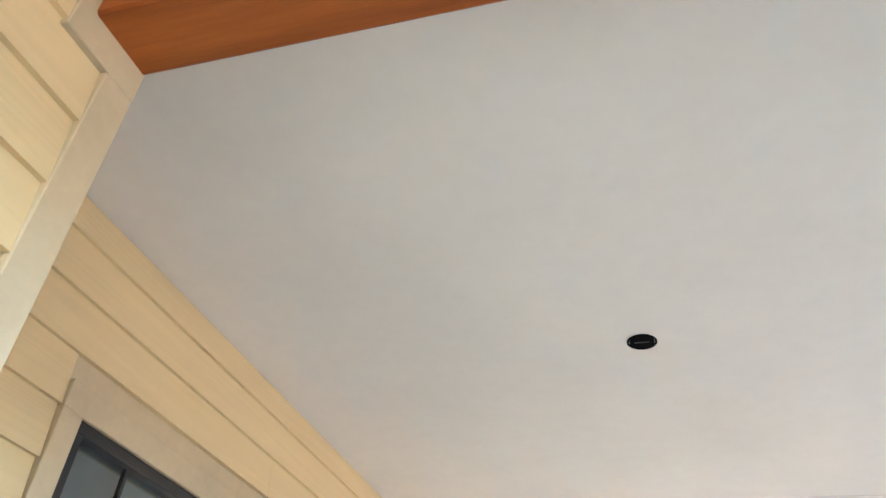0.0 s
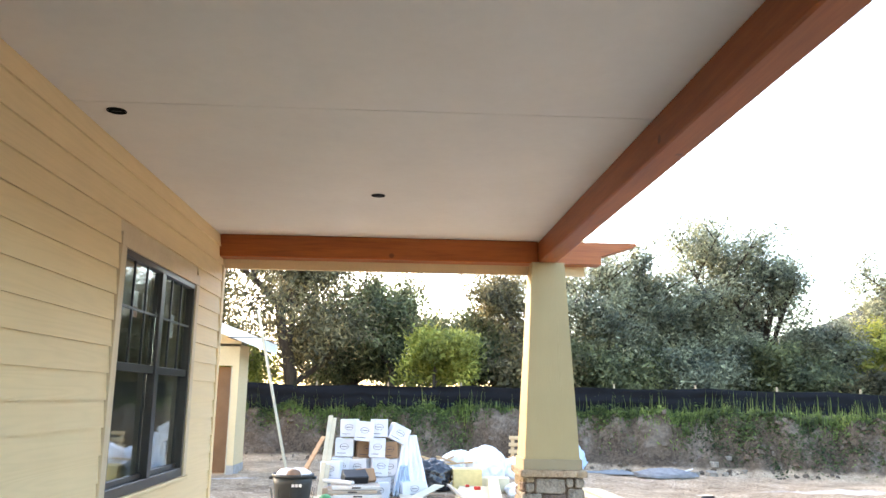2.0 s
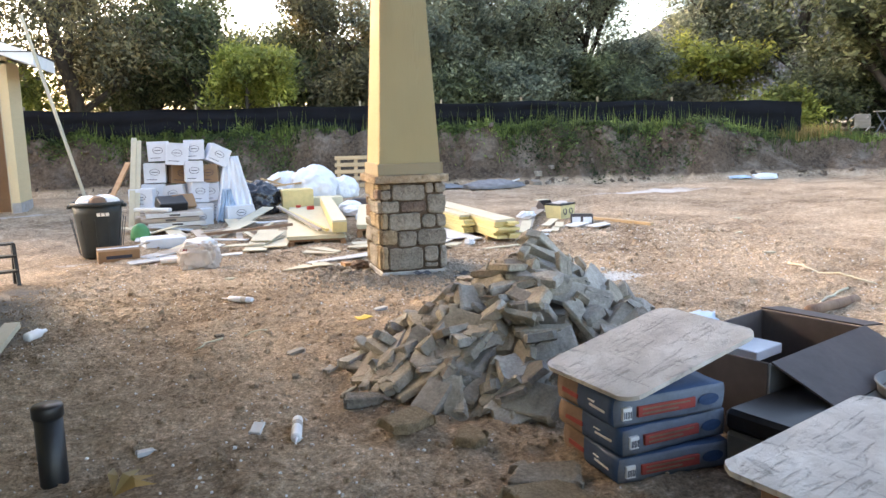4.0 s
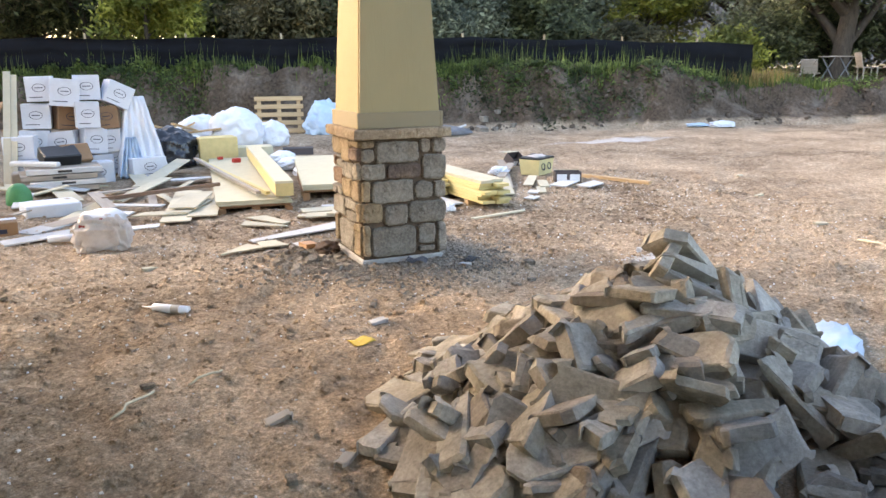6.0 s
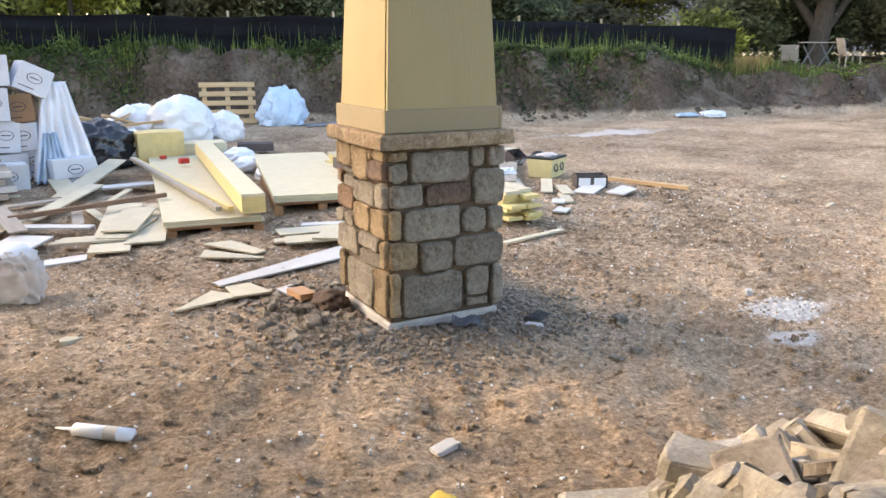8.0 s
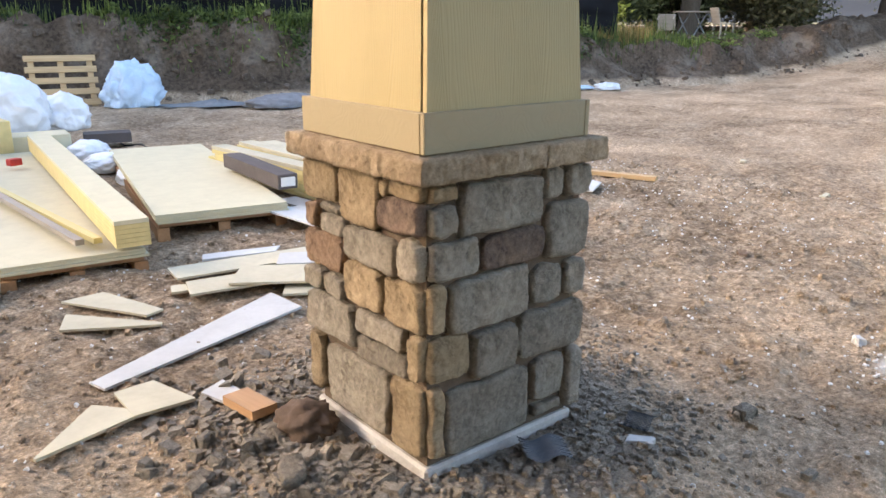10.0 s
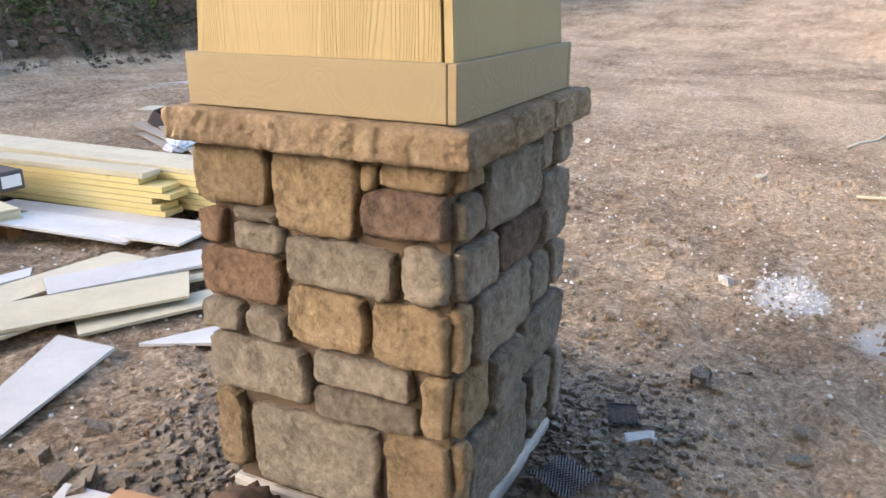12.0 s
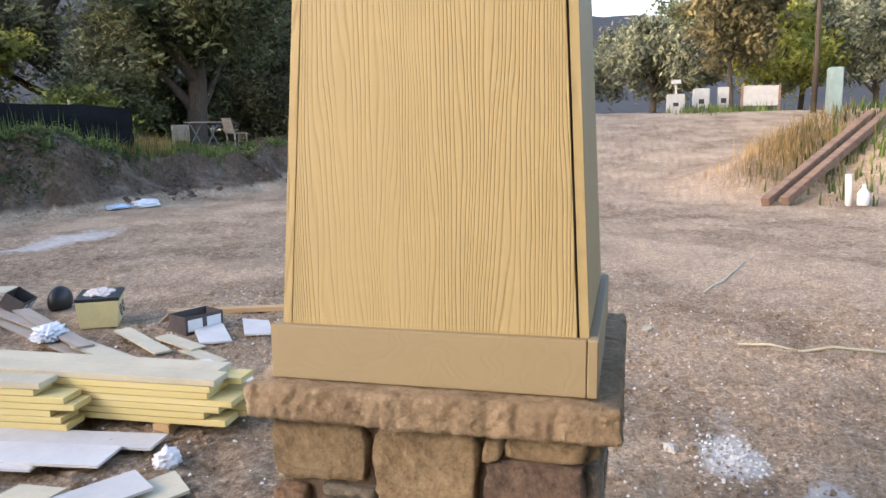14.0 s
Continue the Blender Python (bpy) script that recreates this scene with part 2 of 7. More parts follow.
M = dict(
    dirt=dirt_material(), clod=dirt_material(False),
    siding=cement_board("siding_paint", (0.66, 0.52, 0.31), "Y", 0.2, 5.5, 0.92),
    column_panel=grooved_panel("column_panel_paint", (0.36, 0.285, 0.146)),
    column_board=cement_board("column_board_paint", (0.285, 0.23, 0.142), "Y", 0.25, 8.0, 0.96),
    trim=worn("tan_trim", (0.50, 0.41, 0.28), 0.55, 0.12, 3),
    ceiling=worn("ceiling_paint", (0.70, 0.68, 0.66), 0.75, 0.06, 1.4, 0.08),
    beam=wood("stained_beam", (0.18, 0.040, 0.008), (0.36, 0.095, 0.02), "Y", 7, 0.45),
    beam_x=wood("stained_beam_cross", (0.20, 0.046, 0.008), (0.40, 0.11, 0.02), "X", 7, 0.45),
    mortar=worn("mortar", (0.125, 0.090, 0.063), 0.95, 0.35, 22, 0.8),
    concrete=worn("concrete", (0.36, 0.34, 0.32), 0.9, 0.3, 7, 0.5), footing=worn("pale_concrete", (0.50, 0.48, 0.45), 0.9, 0.3, 9, 0.7),
    stone_tan=rock_material("stone_tan", (0.251, 0.181, 0.109), (0.440, 0.329, 0.204), (0.653, 0.506, 0.337), 0.3),
    stone_grey=rock_material("stone_grey", (0.204, 0.180, 0.147), (0.383, 0.336, 0.275), (0.618, 0.546, 0.448), 0.35),
    stone_brown=rock_material("stone_brown", (0.162, 0.103, 0.072), (0.300, 0.198, 0.134), (0.480, 0.342, 0.240), 0.2),
    stone_dark=rock_material("stone_dark", (0.096, 0.068, 0.061), (0.205, 0.150, 0.123), (0.450, 0.328, 0.246), 0.2),
    cap_stone=rock_material("cap_stone", (0.292, 0.213, 0.140), (0.485, 0.366, 0.246), (0.697, 0.555, 0.402), 0.1),
    pile_stone=heap_stone("pile_stone"),
    black_metal=worn("black_frame", (0.012, 0.012, 0.014), 0.35, 0.2, 5, 0.05, 0, 0.5),
    dark_inside=worn("dark_interior", (0.05, 0.05, 0.05), 0.8, 0.3, 2), hole=worn("hole_shade", (0.004, 0.004, 0.005), 0.9, 0.3, 20, 0.1, 0, 0.05),
    glass=glass_material(),
    white=worn("white_paint", (0.76, 0.75, 0.72), 0.6, 0.1, 4), blue_tape=worn("blue_tape", (0.03, 0.30, 0.62), 0.6, 0.1, 9),
    fence=worn("black_silt_fabric", (0.006, 0.0065, 0.009), 0.75, 0.5, 1.5, 0.3, 0, 0.15),
    stake=wood("stake_wood", (0.3, 0.22, 0.13), (0.5, 0.4, 0.27), "Z", 9),
    bark=wood("bark", (0.035, 0.027, 0.02), (0.11, 0.085, 0.065), "Z", 14, 0.95, 0.8),
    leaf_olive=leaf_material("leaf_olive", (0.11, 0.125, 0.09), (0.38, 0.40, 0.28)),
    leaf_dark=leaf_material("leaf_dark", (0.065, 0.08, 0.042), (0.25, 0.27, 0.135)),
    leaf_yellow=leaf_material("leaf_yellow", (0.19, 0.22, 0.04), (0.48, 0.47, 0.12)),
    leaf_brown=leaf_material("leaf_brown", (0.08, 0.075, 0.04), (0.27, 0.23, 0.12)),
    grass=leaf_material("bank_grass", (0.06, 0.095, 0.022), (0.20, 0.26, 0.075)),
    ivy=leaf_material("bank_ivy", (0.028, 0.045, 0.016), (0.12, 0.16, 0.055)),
    dry_grass=leaf_material("dry_grass", (0.28, 0.18, 0.06), (0.52, 0.38, 0.17)),
    # distance haze is put into the hill's colour as dark blue-grey
    hill=worn("hazed_hill_scrub", (0.030, 0.035, 0.043), 0.95, 0.3, 0.12, 0.6),
    asphalt=worn("road_asphalt", (0.16, 0.15, 0.15), 0.9, 0.2, 2, 0.3),
    earth=rock_material("bank_earth", (0.06, 0.042, 0.03), (0.14, 0.10, 0.072), (0.28, 0.23, 0.185), 0.4),
    gravel=rock_material("gravel_stone", (0.201, 0.171, 0.137), (0.363, 0.314, 0.256), (0.554, 0.484, 0.406), 0.3),
)


# ---- mesh helpers ----
def part(name, bm, material, parent=None, label="", smooth=False):
    """Links a bmesh as one mesh object, under a thing or part where one is given."""
    me = bpy.data.meshes.new(name)
    bm.to_mesh(me)
    bm.free()
    for m in (material if isinstance(material, (list, tuple)) else [material]):
        me.materials.append(m)
    if smooth:
        me.shade_smooth()
    ob = new(name, me)
    if parent is not None:
        ob.parent = parent
    if label:
        ob["label"] = label
    return ob


def add_box(bm, x0, x1, y0, y1, z0, z1, m=None, bevel=0.0, mi=0):
    r = bmesh.ops.create_cube(bm, size=1)
    t = Matrix.Translation(((x0 + x1) / 2, (y0 + y1) / 2, (z0 + z1) / 2)) @ Matrix.Diagonal((x1 - x0, y1 - y0, z1 - z0, 1))
    vs = r["verts"]
    bmesh.ops.transform(bm, matrix=(m @ t) if m else t, verts=vs)
    fs = {f for v in vs for f in v.link_faces}
    for f in fs:
        f.material_index = mi
    if bevel:
        es = {e for v in vs for e in v.link_edges}
        bmesh.ops.bevel(bm, geom=list(es), offset=bevel, segments=1, affect="EDGES", profile=0.5)
    return vs


def box(x0, x1, y0, y1, z0, z1, m=None, bevel=0.0):
    bm = bmesh.new()
    add_box(bm, x0, x1, y0, y1, z0, z1, m, bevel)
    return bm


def add_tube(bm, points, radii, sides=8, caps=True):
    """A tapered tube along a line of points."""
    rings = []
    for i, p in enumerate(points):
        a = Vector(points[max(i - 1, 0)])
        b = Vector(points[min(i + 1, len(points) - 1)])
        d = (b - a).normalized()
        s = d.orthogonal().normalized() if abs(d.z) > 0.95 else d.cross(Vector((0, 0, 1))).normalized()
        u = s.cross(d)
        rings.append([bm.verts.new(Vector(p) + radii[i] * (math.cos(k) * s + math.sin(k) * u)) for k in (2 * math.pi * j / sides for j in range(sides))])
    for r0, r1 in zip(rings, rings[1:]):
        for j in range(sides):
            bm.faces.new((r0[j], r0[(j + 1) % sides], r1[(j + 1) % sides], r1[j]))
    if caps:
        bm.faces.new(rings[0][::-1])
        bm.faces.new(rings[-1])
    return rings


def revolve(profile, sides=32, ring=False):
    """A surface of revolution about z from (radius, height) pairs; ring closes the profile on itself."""
    bm = bmesh.new()
    rings = [[bm.verts.new((r * math.cos(a), r * math.sin(a), z)) for a in (2 * math.pi * j / sides for j in range(sides))] for r, z in profile]
    for r0, r1 in zip(rings, rings[1:] + (rings[:1] if ring else [])):
        for j in range(sides):
            bm.faces.new((r0[j], r0[(j + 1) % sides], r1[(j + 1) % sides], r1[j]))
    if not ring:
        bm.faces.new(rings[0][::-1])
        bm.faces.new(rings[-1])
    return bm


def empty(name, m=None, **tags):
    ob = new(name)
    ob.empty_display_size = 0.1
    if m is not None:
        ob.matrix_world = m
    return tagged(ob, **tags)


def mesh_object(name, verts, faces, material, parent=None, smooth=False):
    me = bpy.data.meshes.new(name)
    me.from_pydata([tuple(v) for v in verts], [], [tuple(f) for f in faces])
    me.materials.append(material)
    if smooth:
        me.shade_smooth()
    ob = new(name, me)
    if parent is not None:
        ob.parent = parent
    return ob


# ---- ground ----
def smooth_step(a, b, v):
    t = np.clip((v - a) / (b - a), 0, 1)
    return t * t * (3 - 2 * t)


def lattice(seed, size=256):
    return np.random.RandomState(seed).rand(size, size)


LAT = [lattice(s) for s in range(6)]


def value_noise(x, y, k=0):
    g = LAT[k]
    n = g.shape[0]
    xi, yi = np.floor(x).astype(int), np.floor(y).astype(int)
    fx, fy = x - xi, y - yi
    fx, fy = fx * fx * (3 - 2 * fx), fy * fy * (3 - 2 * fy)
    a, b = g[xi % n, yi % n], g[(xi + 1) % n, yi % n]
    c, d = g[xi % n, (yi + 1) % n], g[(xi + 1) % n, (yi + 1) % n]
    return a * (1 - fx) * (1 - fy) + b * fx * (1 - fy) + c * (1 - fx) * fy + d * fx * fy - 0.5


BANK_X = [-60, -14, -6, 0, 2.5, 5, 9, 14, 18, 24, 40]
BANK_Y = [16.5, 14.4, 13.0, 11.7, 11.0, 9.9, 8.7, 7.7, 7.1, 6.7, 6.7]


def bank_line(x):
    return np.interp(x, BANK_X, BANK_Y)


def bank_height(x, y):
    d = y - bank_line(x) + 0.55 * value_noise(x * 0.9, y * 0.9, 3) + 0.4 * value_noise(x * 2.4, y * 2.4, 5)
    fade = 1 - smooth_step(22, 30, x)
    tall = 1.26 - 0.5 * smooth_step(8, 14, x)
    return (tall * (0.35 * smooth_step(-0.1, 0.55, d) + 0.65 * smooth_step(0.35, 1.05, d)) + 0.02 * np.clip(d, 0, 40)) * fade


def ground_height(x, y):
    x, y = np.asarray(x, float), np.asarray(y, float)
    h = 0.05 * value_noise(x * 0.7, y * 0.7, 0) + 0.035 * value_noise(x * 2.3, y * 2.3, 1)
    h = h + 0.026 * value_noise(x * 6.1, y * 6.1, 2) + 0.020 * value_noise(x * 9, y * 9, 4)
    h = h + 0.030 * (0.22 - np.abs(value_noise(x * 4.3, y * 4.3, 5))) + 0.022 * value_noise(x * 15, y * 15, 3) + 0.014 * value_noise(x * 27, y * 27, 0)
    near = np.hypot(x + 0.03, y + 0.03)
    h = h * smooth_step(0.3, 1.2, near) + 0.055 * np.exp(-((near - 0.45) / 0.32) ** 2)
    bank = bank_height(x, y)
    h = h + bank + smooth_step(0.1, 0.6, bank) * (0.22 * value_noise(x * 1.7, y * 1.7, 4) + 0.22 * value_noise(x * 3.7, y * 3.7, 2) + 0.12 * value_noise(x * 8, y * 8, 1))
    # the yard climbs to a road on the far side, with a mound before it
    h = h + 1.75 * smooth_step(13, 30, x) * (1 - smooth_step(6, 12, y))
    h = h + 1.5 * np.exp(-(((x - 15.5) / 2.6) ** 2 + ((y + 5.6) / 3.0) ** 2) ** 1.5)
    h = h - 0.075 * np.exp(-(((x + 2.44) / 0.5) ** 2 + ((y + 3.65) / 0.5) ** 2))
    # soil under the stone heap
    rr = np.hypot((x - 0.02) / 0.85, (y + 3.0) / 0.95)
    h = h + 0.40 * np.clip(1 - rr, 0, 1)
    # raised gravel along the house
    h = h + 0.03 * (1 - smooth_step(-3.4, -2.7, x)) * (1 - smooth_step(0.3, 1.2, y))
    return h


def g(x, y):
    return float(ground_height(x, y))


def spread(lo, hi, step, far, until, coarse, grow=1.06):
    """Grid lines: fine from lo to hi, then widening to a coarse step up to the until pair, then on to the distance."""
    def run(start, sign, stop):
        out, d, a = [], step, start
        while abs(a) < far:
            d = d * grow if (d < coarse or a * sign > stop * sign) else d
            a += sign * d
            out.append(a)
        return out

    return np.array(run(lo, -1, until[0])[::-1] + list(np.arange(lo, hi + step / 2, step)) + run(hi, 1, until[1]))


def build_ground():
    xs, ys = spread(-3.6, 4.5, 0.036, 400, (-10, 17), 0.16), spread(-5.6, 3.6, 0.036, 400, (-6, 13.5), 0.11)
    X, Y = np.meshgrid(xs, ys, indexing="ij")
    Z = ground_height(X, Y)
    nx, ny = X.shape
    verts = np.stack([X, Y, Z], -1).reshape(-1, 3)
    idx = np.arange(nx * ny).reshape(nx, ny)
    quads = np.stack([idx[:-1, :-1], idx[1:, :-1], idx[1:, 1:], idx[:-1, 1:]], -1).reshape(-1, 4)
    me = bpy.data.meshes.new("ground")
    me.vertices.add(len(verts))
    me.vertices.foreach_set("co", verts.ravel())
    me.loops.add(quads.size)
    me.loops.foreach_set("vertex_index", quads.ravel().astype(np.int32))
    me.polygons.add(len(quads))
    me.polygons.foreach_set("loop_start", np.arange(0, quads.size, 4, dtype=np.int32))
    me.materials.append(M["dirt"])
    near = np.hypot(X - CX, Y - CY)
    pale = sum(k * np.exp(-(((X - a) / r) ** 2 + ((Y - b) / t) ** 2)) for a, b, r, t, k in PALE)
    gravel = 1.0 * np.exp(-((near - 0.42) / 0.26) ** 2) + 0.9 * (1 - smooth_step(-3.3, -2.75, X)) * (1 - smooth_step(0.2, 0.8, Y)) + 0.45 * np.exp(-(((X + 1.2) / 0.9) ** 2 + ((Y + 1.3) / 0.8) ** 2))
    for name, field in (("bank", smooth_step(0.02, 0.3, bank_height(X, Y)) * (Y > 3)), ("pale", pale), ("grey", gravel)):
        at = me.attributes.new(name, "FLOAT", "POINT")
        at.data.foreach_set("value", np.clip(field, 0, 1).ravel().astype(np.float32))
    me.update()
    me.validate()
    me.shade_smooth()
    return tagged(new("ground", me), label="bare brown dirt yard with tyre marks and a cut bank", category="ground", kind="structure")


PALE = [(1.72, -0.83, 0.20, 0.12, 1.9), (1.38, -1.15, 0.15, 0.10, 1.3), (6.6, 6.6, 1.7, 0.45, 0.75), (2.2, -0.85, 0.3, 0.1, 0.5), (-3.2, 1.9, 0.3, 0.1, 0.7), (-5.0, 8.2, 0.9, 0.4, 0.6), (7.5, 0.5, 2.2, 0.8, 0.35), (-1.1, 1.3, 0.5, 0.2, 0.4)]
CX = CY = -0.03
build_ground()

# ---- house wall, porch ceiling and beams ----
WALL_X, CEIL_Z, BEAM_Z = -3.528, 3.333, 3.09
JOG_X, JOG_Y, END_Y = -2.83, -7.5, 0.13
LAP = 0.178
WINDOWS = ((-6.59, -4.74), (-2.83, -0.97))
WIN_Z0, WIN_Z1 = 0.95, 2.655
TRIM_W = 0.095

house_wall = empty("wall_house", label="cream lap-siding house wall over grey concrete footing", category="wall", kind="structure")


def wall_core():
    """Sheathing with real window openings, behind the lap boards."""
    bm = bmesh.new()
    x0, x1 = WALL_X - 0.2, WALL_X - 0.016
    ys = [JOG_Y, WINDOWS[0][0], WINDOWS[0][1], WINDOWS[1][0], WINDOWS[1][1], END_Y - 0.02]
    for i, (a, b) in enumerate(zip(ys, ys[1:])):
        if i % 2 == 0:
            add_box(bm, x0, x1, a, b, 0.2, CEIL_Z + 0.05)
        else:
            add_box(bm, x0, x1, a, b, 0.2, WIN_Z0)
            add_box(bm, x0, x1, a, b, WIN_Z1, CEIL_Z + 0.05)
    add_box(bm, WALL_X - 6, WALL_X - 0.2, END_Y - 0.22, END_Y - 0.02, 0.2, CEIL_Z + 0.05)
    add_box(bm, WALL_X - 0.9, JOG_X - 0.016, JOG_Y - 0.22, JOG_Y - 0.02, 0.2, CEIL_Z + 0.05)
    add_box(bm, JOG_X - 0.2, JOG_X - 0.016, -12, JOG_Y - 0.22, 0.2, CEIL_Z + 0.05)
    return bm


part("sheathing", wall_core(), M["trim"], house_wall)
part("footing", box(WALL_X - 0.2, WALL_X - 0.03, JOG_Y, END_Y - 0.05, -0.3, 0.22), M["concrete"], house_wall, "grey concrete footing")


def lap_board(x, y0, y1, z0, z1):
    """One bevelled lap board: thicker at its bottom edge."""
    bm = bmesh.new()
    p = [(x - 0.016, z0), (x + 0.008, z0), (x - 0.011, z1 + 0.015), (x - 0.016, z1 + 0.015)]
    a = [bm.verts.new((px, y0, pz)) for px, pz in p]
    b = [bm.verts.new((px, y1, pz)) for px, pz in p]
    for i in range(4):
        j = (i + 1) % 4
        bm.faces.new((a[i], b[i], b[j], a[j]))
    bm.faces.new(a[::-1])
    bm.faces.new(b)
    bmesh.ops.recalc_face_normals(bm, faces=bm.faces[:])
    return bm


def side_boards():
    rng = random.Random(4)
    z = 0.17
    while z < CEIL_Z - 0.02:
        z1 = min(z + LAP, CEIL_Z - 0.02)
        spans = [(JOG_Y, END_Y - 0.09)]
        for w0, w1 in WINDOWS:
            a, b = w0 - TRIM_W, w1 + TRIM_W
            if z1 > WIN_Z0 - 0.04 and z < WIN_Z1 + TRIM_W:
                spans = [s for lo, hi in spans for s in ((lo, min(hi, a)), (max(lo, b), hi)) if s[1] - s[0] > 0.01]
        for lo, hi in spans:
            cuts = [lo, hi]
            if hi - lo > 3:
                cuts.insert(1, lo + rng.uniform(0.25, 0.75) * (hi - lo))
            for a, b in zip(cuts, cuts[1:]):
                part("siding_board", lap_board(WALL_X, a + 0.001, b - 0.001, z, z1), M["siding"], house_wall)
        part("siding_board", lap_board(JOG_X, -12, JOG_Y - 0.095, z, z1), M["siding"], house_wall)
        z += LAP


side_boards()
part("corner_board", box(WALL_X - 0.14, WALL_X + 0.014, END_Y - 0.09, END_Y, 0.17, CEIL_Z - 0.3, None, 0.003), M["siding"], house_wall)
part("corner_board", box(JOG_X - 0.12, JOG_X + 0.012, JOG_Y - 0.095, JOG_Y, 0.17, BEAM_Z - 0.09, None, 0.003), M["trim"], house_wall, "tan corner trim board")
part("beam_pocket_trim", box(JOG_X - 0.12, JOG_X + 0.014, JOG_Y - 0.235, JOG_Y, BEAM_Z - 0.09, CEIL_Z, None, 0.003), M["trim"], house_wall, "tan trim around the beam end")


def window_unit(name, y0, y1):
    """A twin double-hung window with dark frames, grilles in the upper sashes and a dim room behind."""
    win = empty(name, label="black-framed twin double-hung window with grilles above", category="window", kind="structure")
    x = WALL_X
    mid, zm = (y0 + y1) / 2, 1.83
    bm = bmesh.new()
    for a, b, c, d in ((y0 - TRIM_W, y1 + TRIM_W, WIN_Z1, WIN_Z1 + TRIM_W), (y0 - TRIM_W, y0, WIN_Z0 - 0.03, WIN_Z1), (y1, y1 + TRIM_W, WIN_Z0 - 0.03, WIN_Z1)):
        add_box(bm, x - 0.016, x + 0.018, a, b, c, d, None, 0.003)
    part("casing", bm, M["trim"], win, "tan painted casing")
    part("window_sill", box(x - 0.03, x + 0.035, y0 - TRIM_W - 0.02, y1 + TRIM_W + 0.02, WIN_Z0 - 0.06, WIN_Z0 - 0.03, None, 0.004), M["siding"], win)
    bm = bmesh.new()
    fx0, fx1 = x - 0.09, x + 0.004
    e = 0.045
    for a, b, c, d in ((y0, y1, WIN_Z1 - e, WIN_Z1), (y0, y1, WIN_Z0 - 0.03, WIN_Z0 + e), (y0, y0 + e, WIN_Z0 + e, WIN_Z1 - e), (y1 - e, y1, WIN_Z0 + e, WIN_Z1 - e), (mid - e, mid + e, WIN_Z0 + e, WIN_Z1 - e)):
        add_box(bm, fx0, fx1, a, b, c, d, None, 0.003)
    part("window_frame", bm, M["black_metal"], win)
    for a, b in ((y0 + e, mid - e), (mid + e, y1 - e)):
        upper = part("upper_sash", box(x - 0.05, x - 0.012, a, b, zm - 0.03, zm + 0.03, None, 0.003), M["black_metal"], win)
        bm = bmesh.new()
        w = (b - a) / 3
        for k in (1, 2):
            add_box(bm, x - 0.042, x - 0.022, a + k * w - 0.008, a + k * w + 0.008, zm + 0.03, WIN_Z1 - e)
        add_box(bm, x - 0.04, x - 0.02, a, b, zm + 0.42, zm + 0.436)
        part("grille", bm, M["black_metal"], upper)
        p = part("pane", box(x - 0.036, x - 0.030, a, b, zm + 0.03, WIN_Z1 - e), M["glass"], upper)
        p.visible_shadow = False
        lower = part("lower_sash", box(x - 0.075, x - 0.04, a, b, WIN_Z0 + e, WIN_Z0 + e + 0.04, None, 0.003), M["black_metal"], win)
        p = part("pane", box(x - 0.066, x - 0.060, a, b, WIN_Z0 + e + 0.04, zm - 0.03), M["glass"], lower)
        p.visible_shadow = False
    for k, (dy, z, w, h, m) in enumerate(((-0.52, 2.30, 0.13, 0.2, "white"), (-0.30, 2.34, 0.11, 0.13, "white"), (0.42, 2.22, 0.12, 0.2, "white"), (-0.5, 2.24, 0.08, 0.08, "beam"))):
        part("pane_sticker", box(x - 0.047, x - 0.0445, mid + dy - w / 2, mid + dy + w / 2, z - h / 2, z + h / 2) if k < 3 else box(x - 0.0443, x - 0.042, mid + dy - w / 2, mid + dy + w / 2, z - h / 2, z + h / 2), M[m], win, "paper sticker inside the glass")
    if name == "window_1":
        part("tape", box(x + 0.0045, x + 0.006, mid - 0.06, mid + 0.05, WIN_Z1 - 0.075, WIN_Z1 + 0.004), M["blue_tape"], win, "strip of blue masking tape")
    return win


for i, (a, b) in enumerate(WINDOWS):
    window_unit("window_%d" % (i + 1), a, b)

outlet = empty("outlet_box", label="cream outlet cover with dark slot on siding", category="outlet")
part("plate", box(WALL_X - 0.004, WALL_X + 0.02, -2.53, -2.43, 0.55, 0.72, None, 0.004), M["siding"], outlet)
part("slot", box(WALL_X + 0.0195, WALL_X + 0.022, -2.495, -2.465, 0.58, 0.69), M["black_metal"], outlet)

room = box(WALL_X - 4.5, WALL_X - 4.4, JOG_Y, END_Y - 0.24, 0.2, CEIL_Z)
add_box(room, WALL_X - 4.4, WALL_X - 0.2, JOG_Y, END_Y - 0.24, 0.25, 0.3)
add_box(room, WALL_X - 4.4, WALL_X - 0.2, JOG_Y, END_Y - 0.24, CEIL_Z - 0.4, CEIL_Z - 0.3)
add_box(room, WALL_X - 4.4, WALL_X - 0.2, JOG_Y, JOG_Y + 0.1, 0.3, CEIL_Z - 0.4)
tagged(part("wall_room", room, M["white"]), label="plain plaster walls of the room behind", category="wall", kind="structure")


def ceiling_sheet():
    bm = bmesh.new()
    for y0, y1 in ((JOG_Y - 0.2, -3.867), (-3.858, END_Y)):
        add_box(bm, WALL_X - 0.02, 0.05, y0, y1, CEIL_Z, CEIL_Z + 0.03)
    return bm


LAMPS = ((-1.79, -5.66), (-3.33, -3.72), (-1.80, -1.88))
ceiling = tagged(part("ceiling", ceiling_sheet(), M["ceiling"]), label="white painted porch ceiling boards with one seam", category="ceiling", kind="structure")
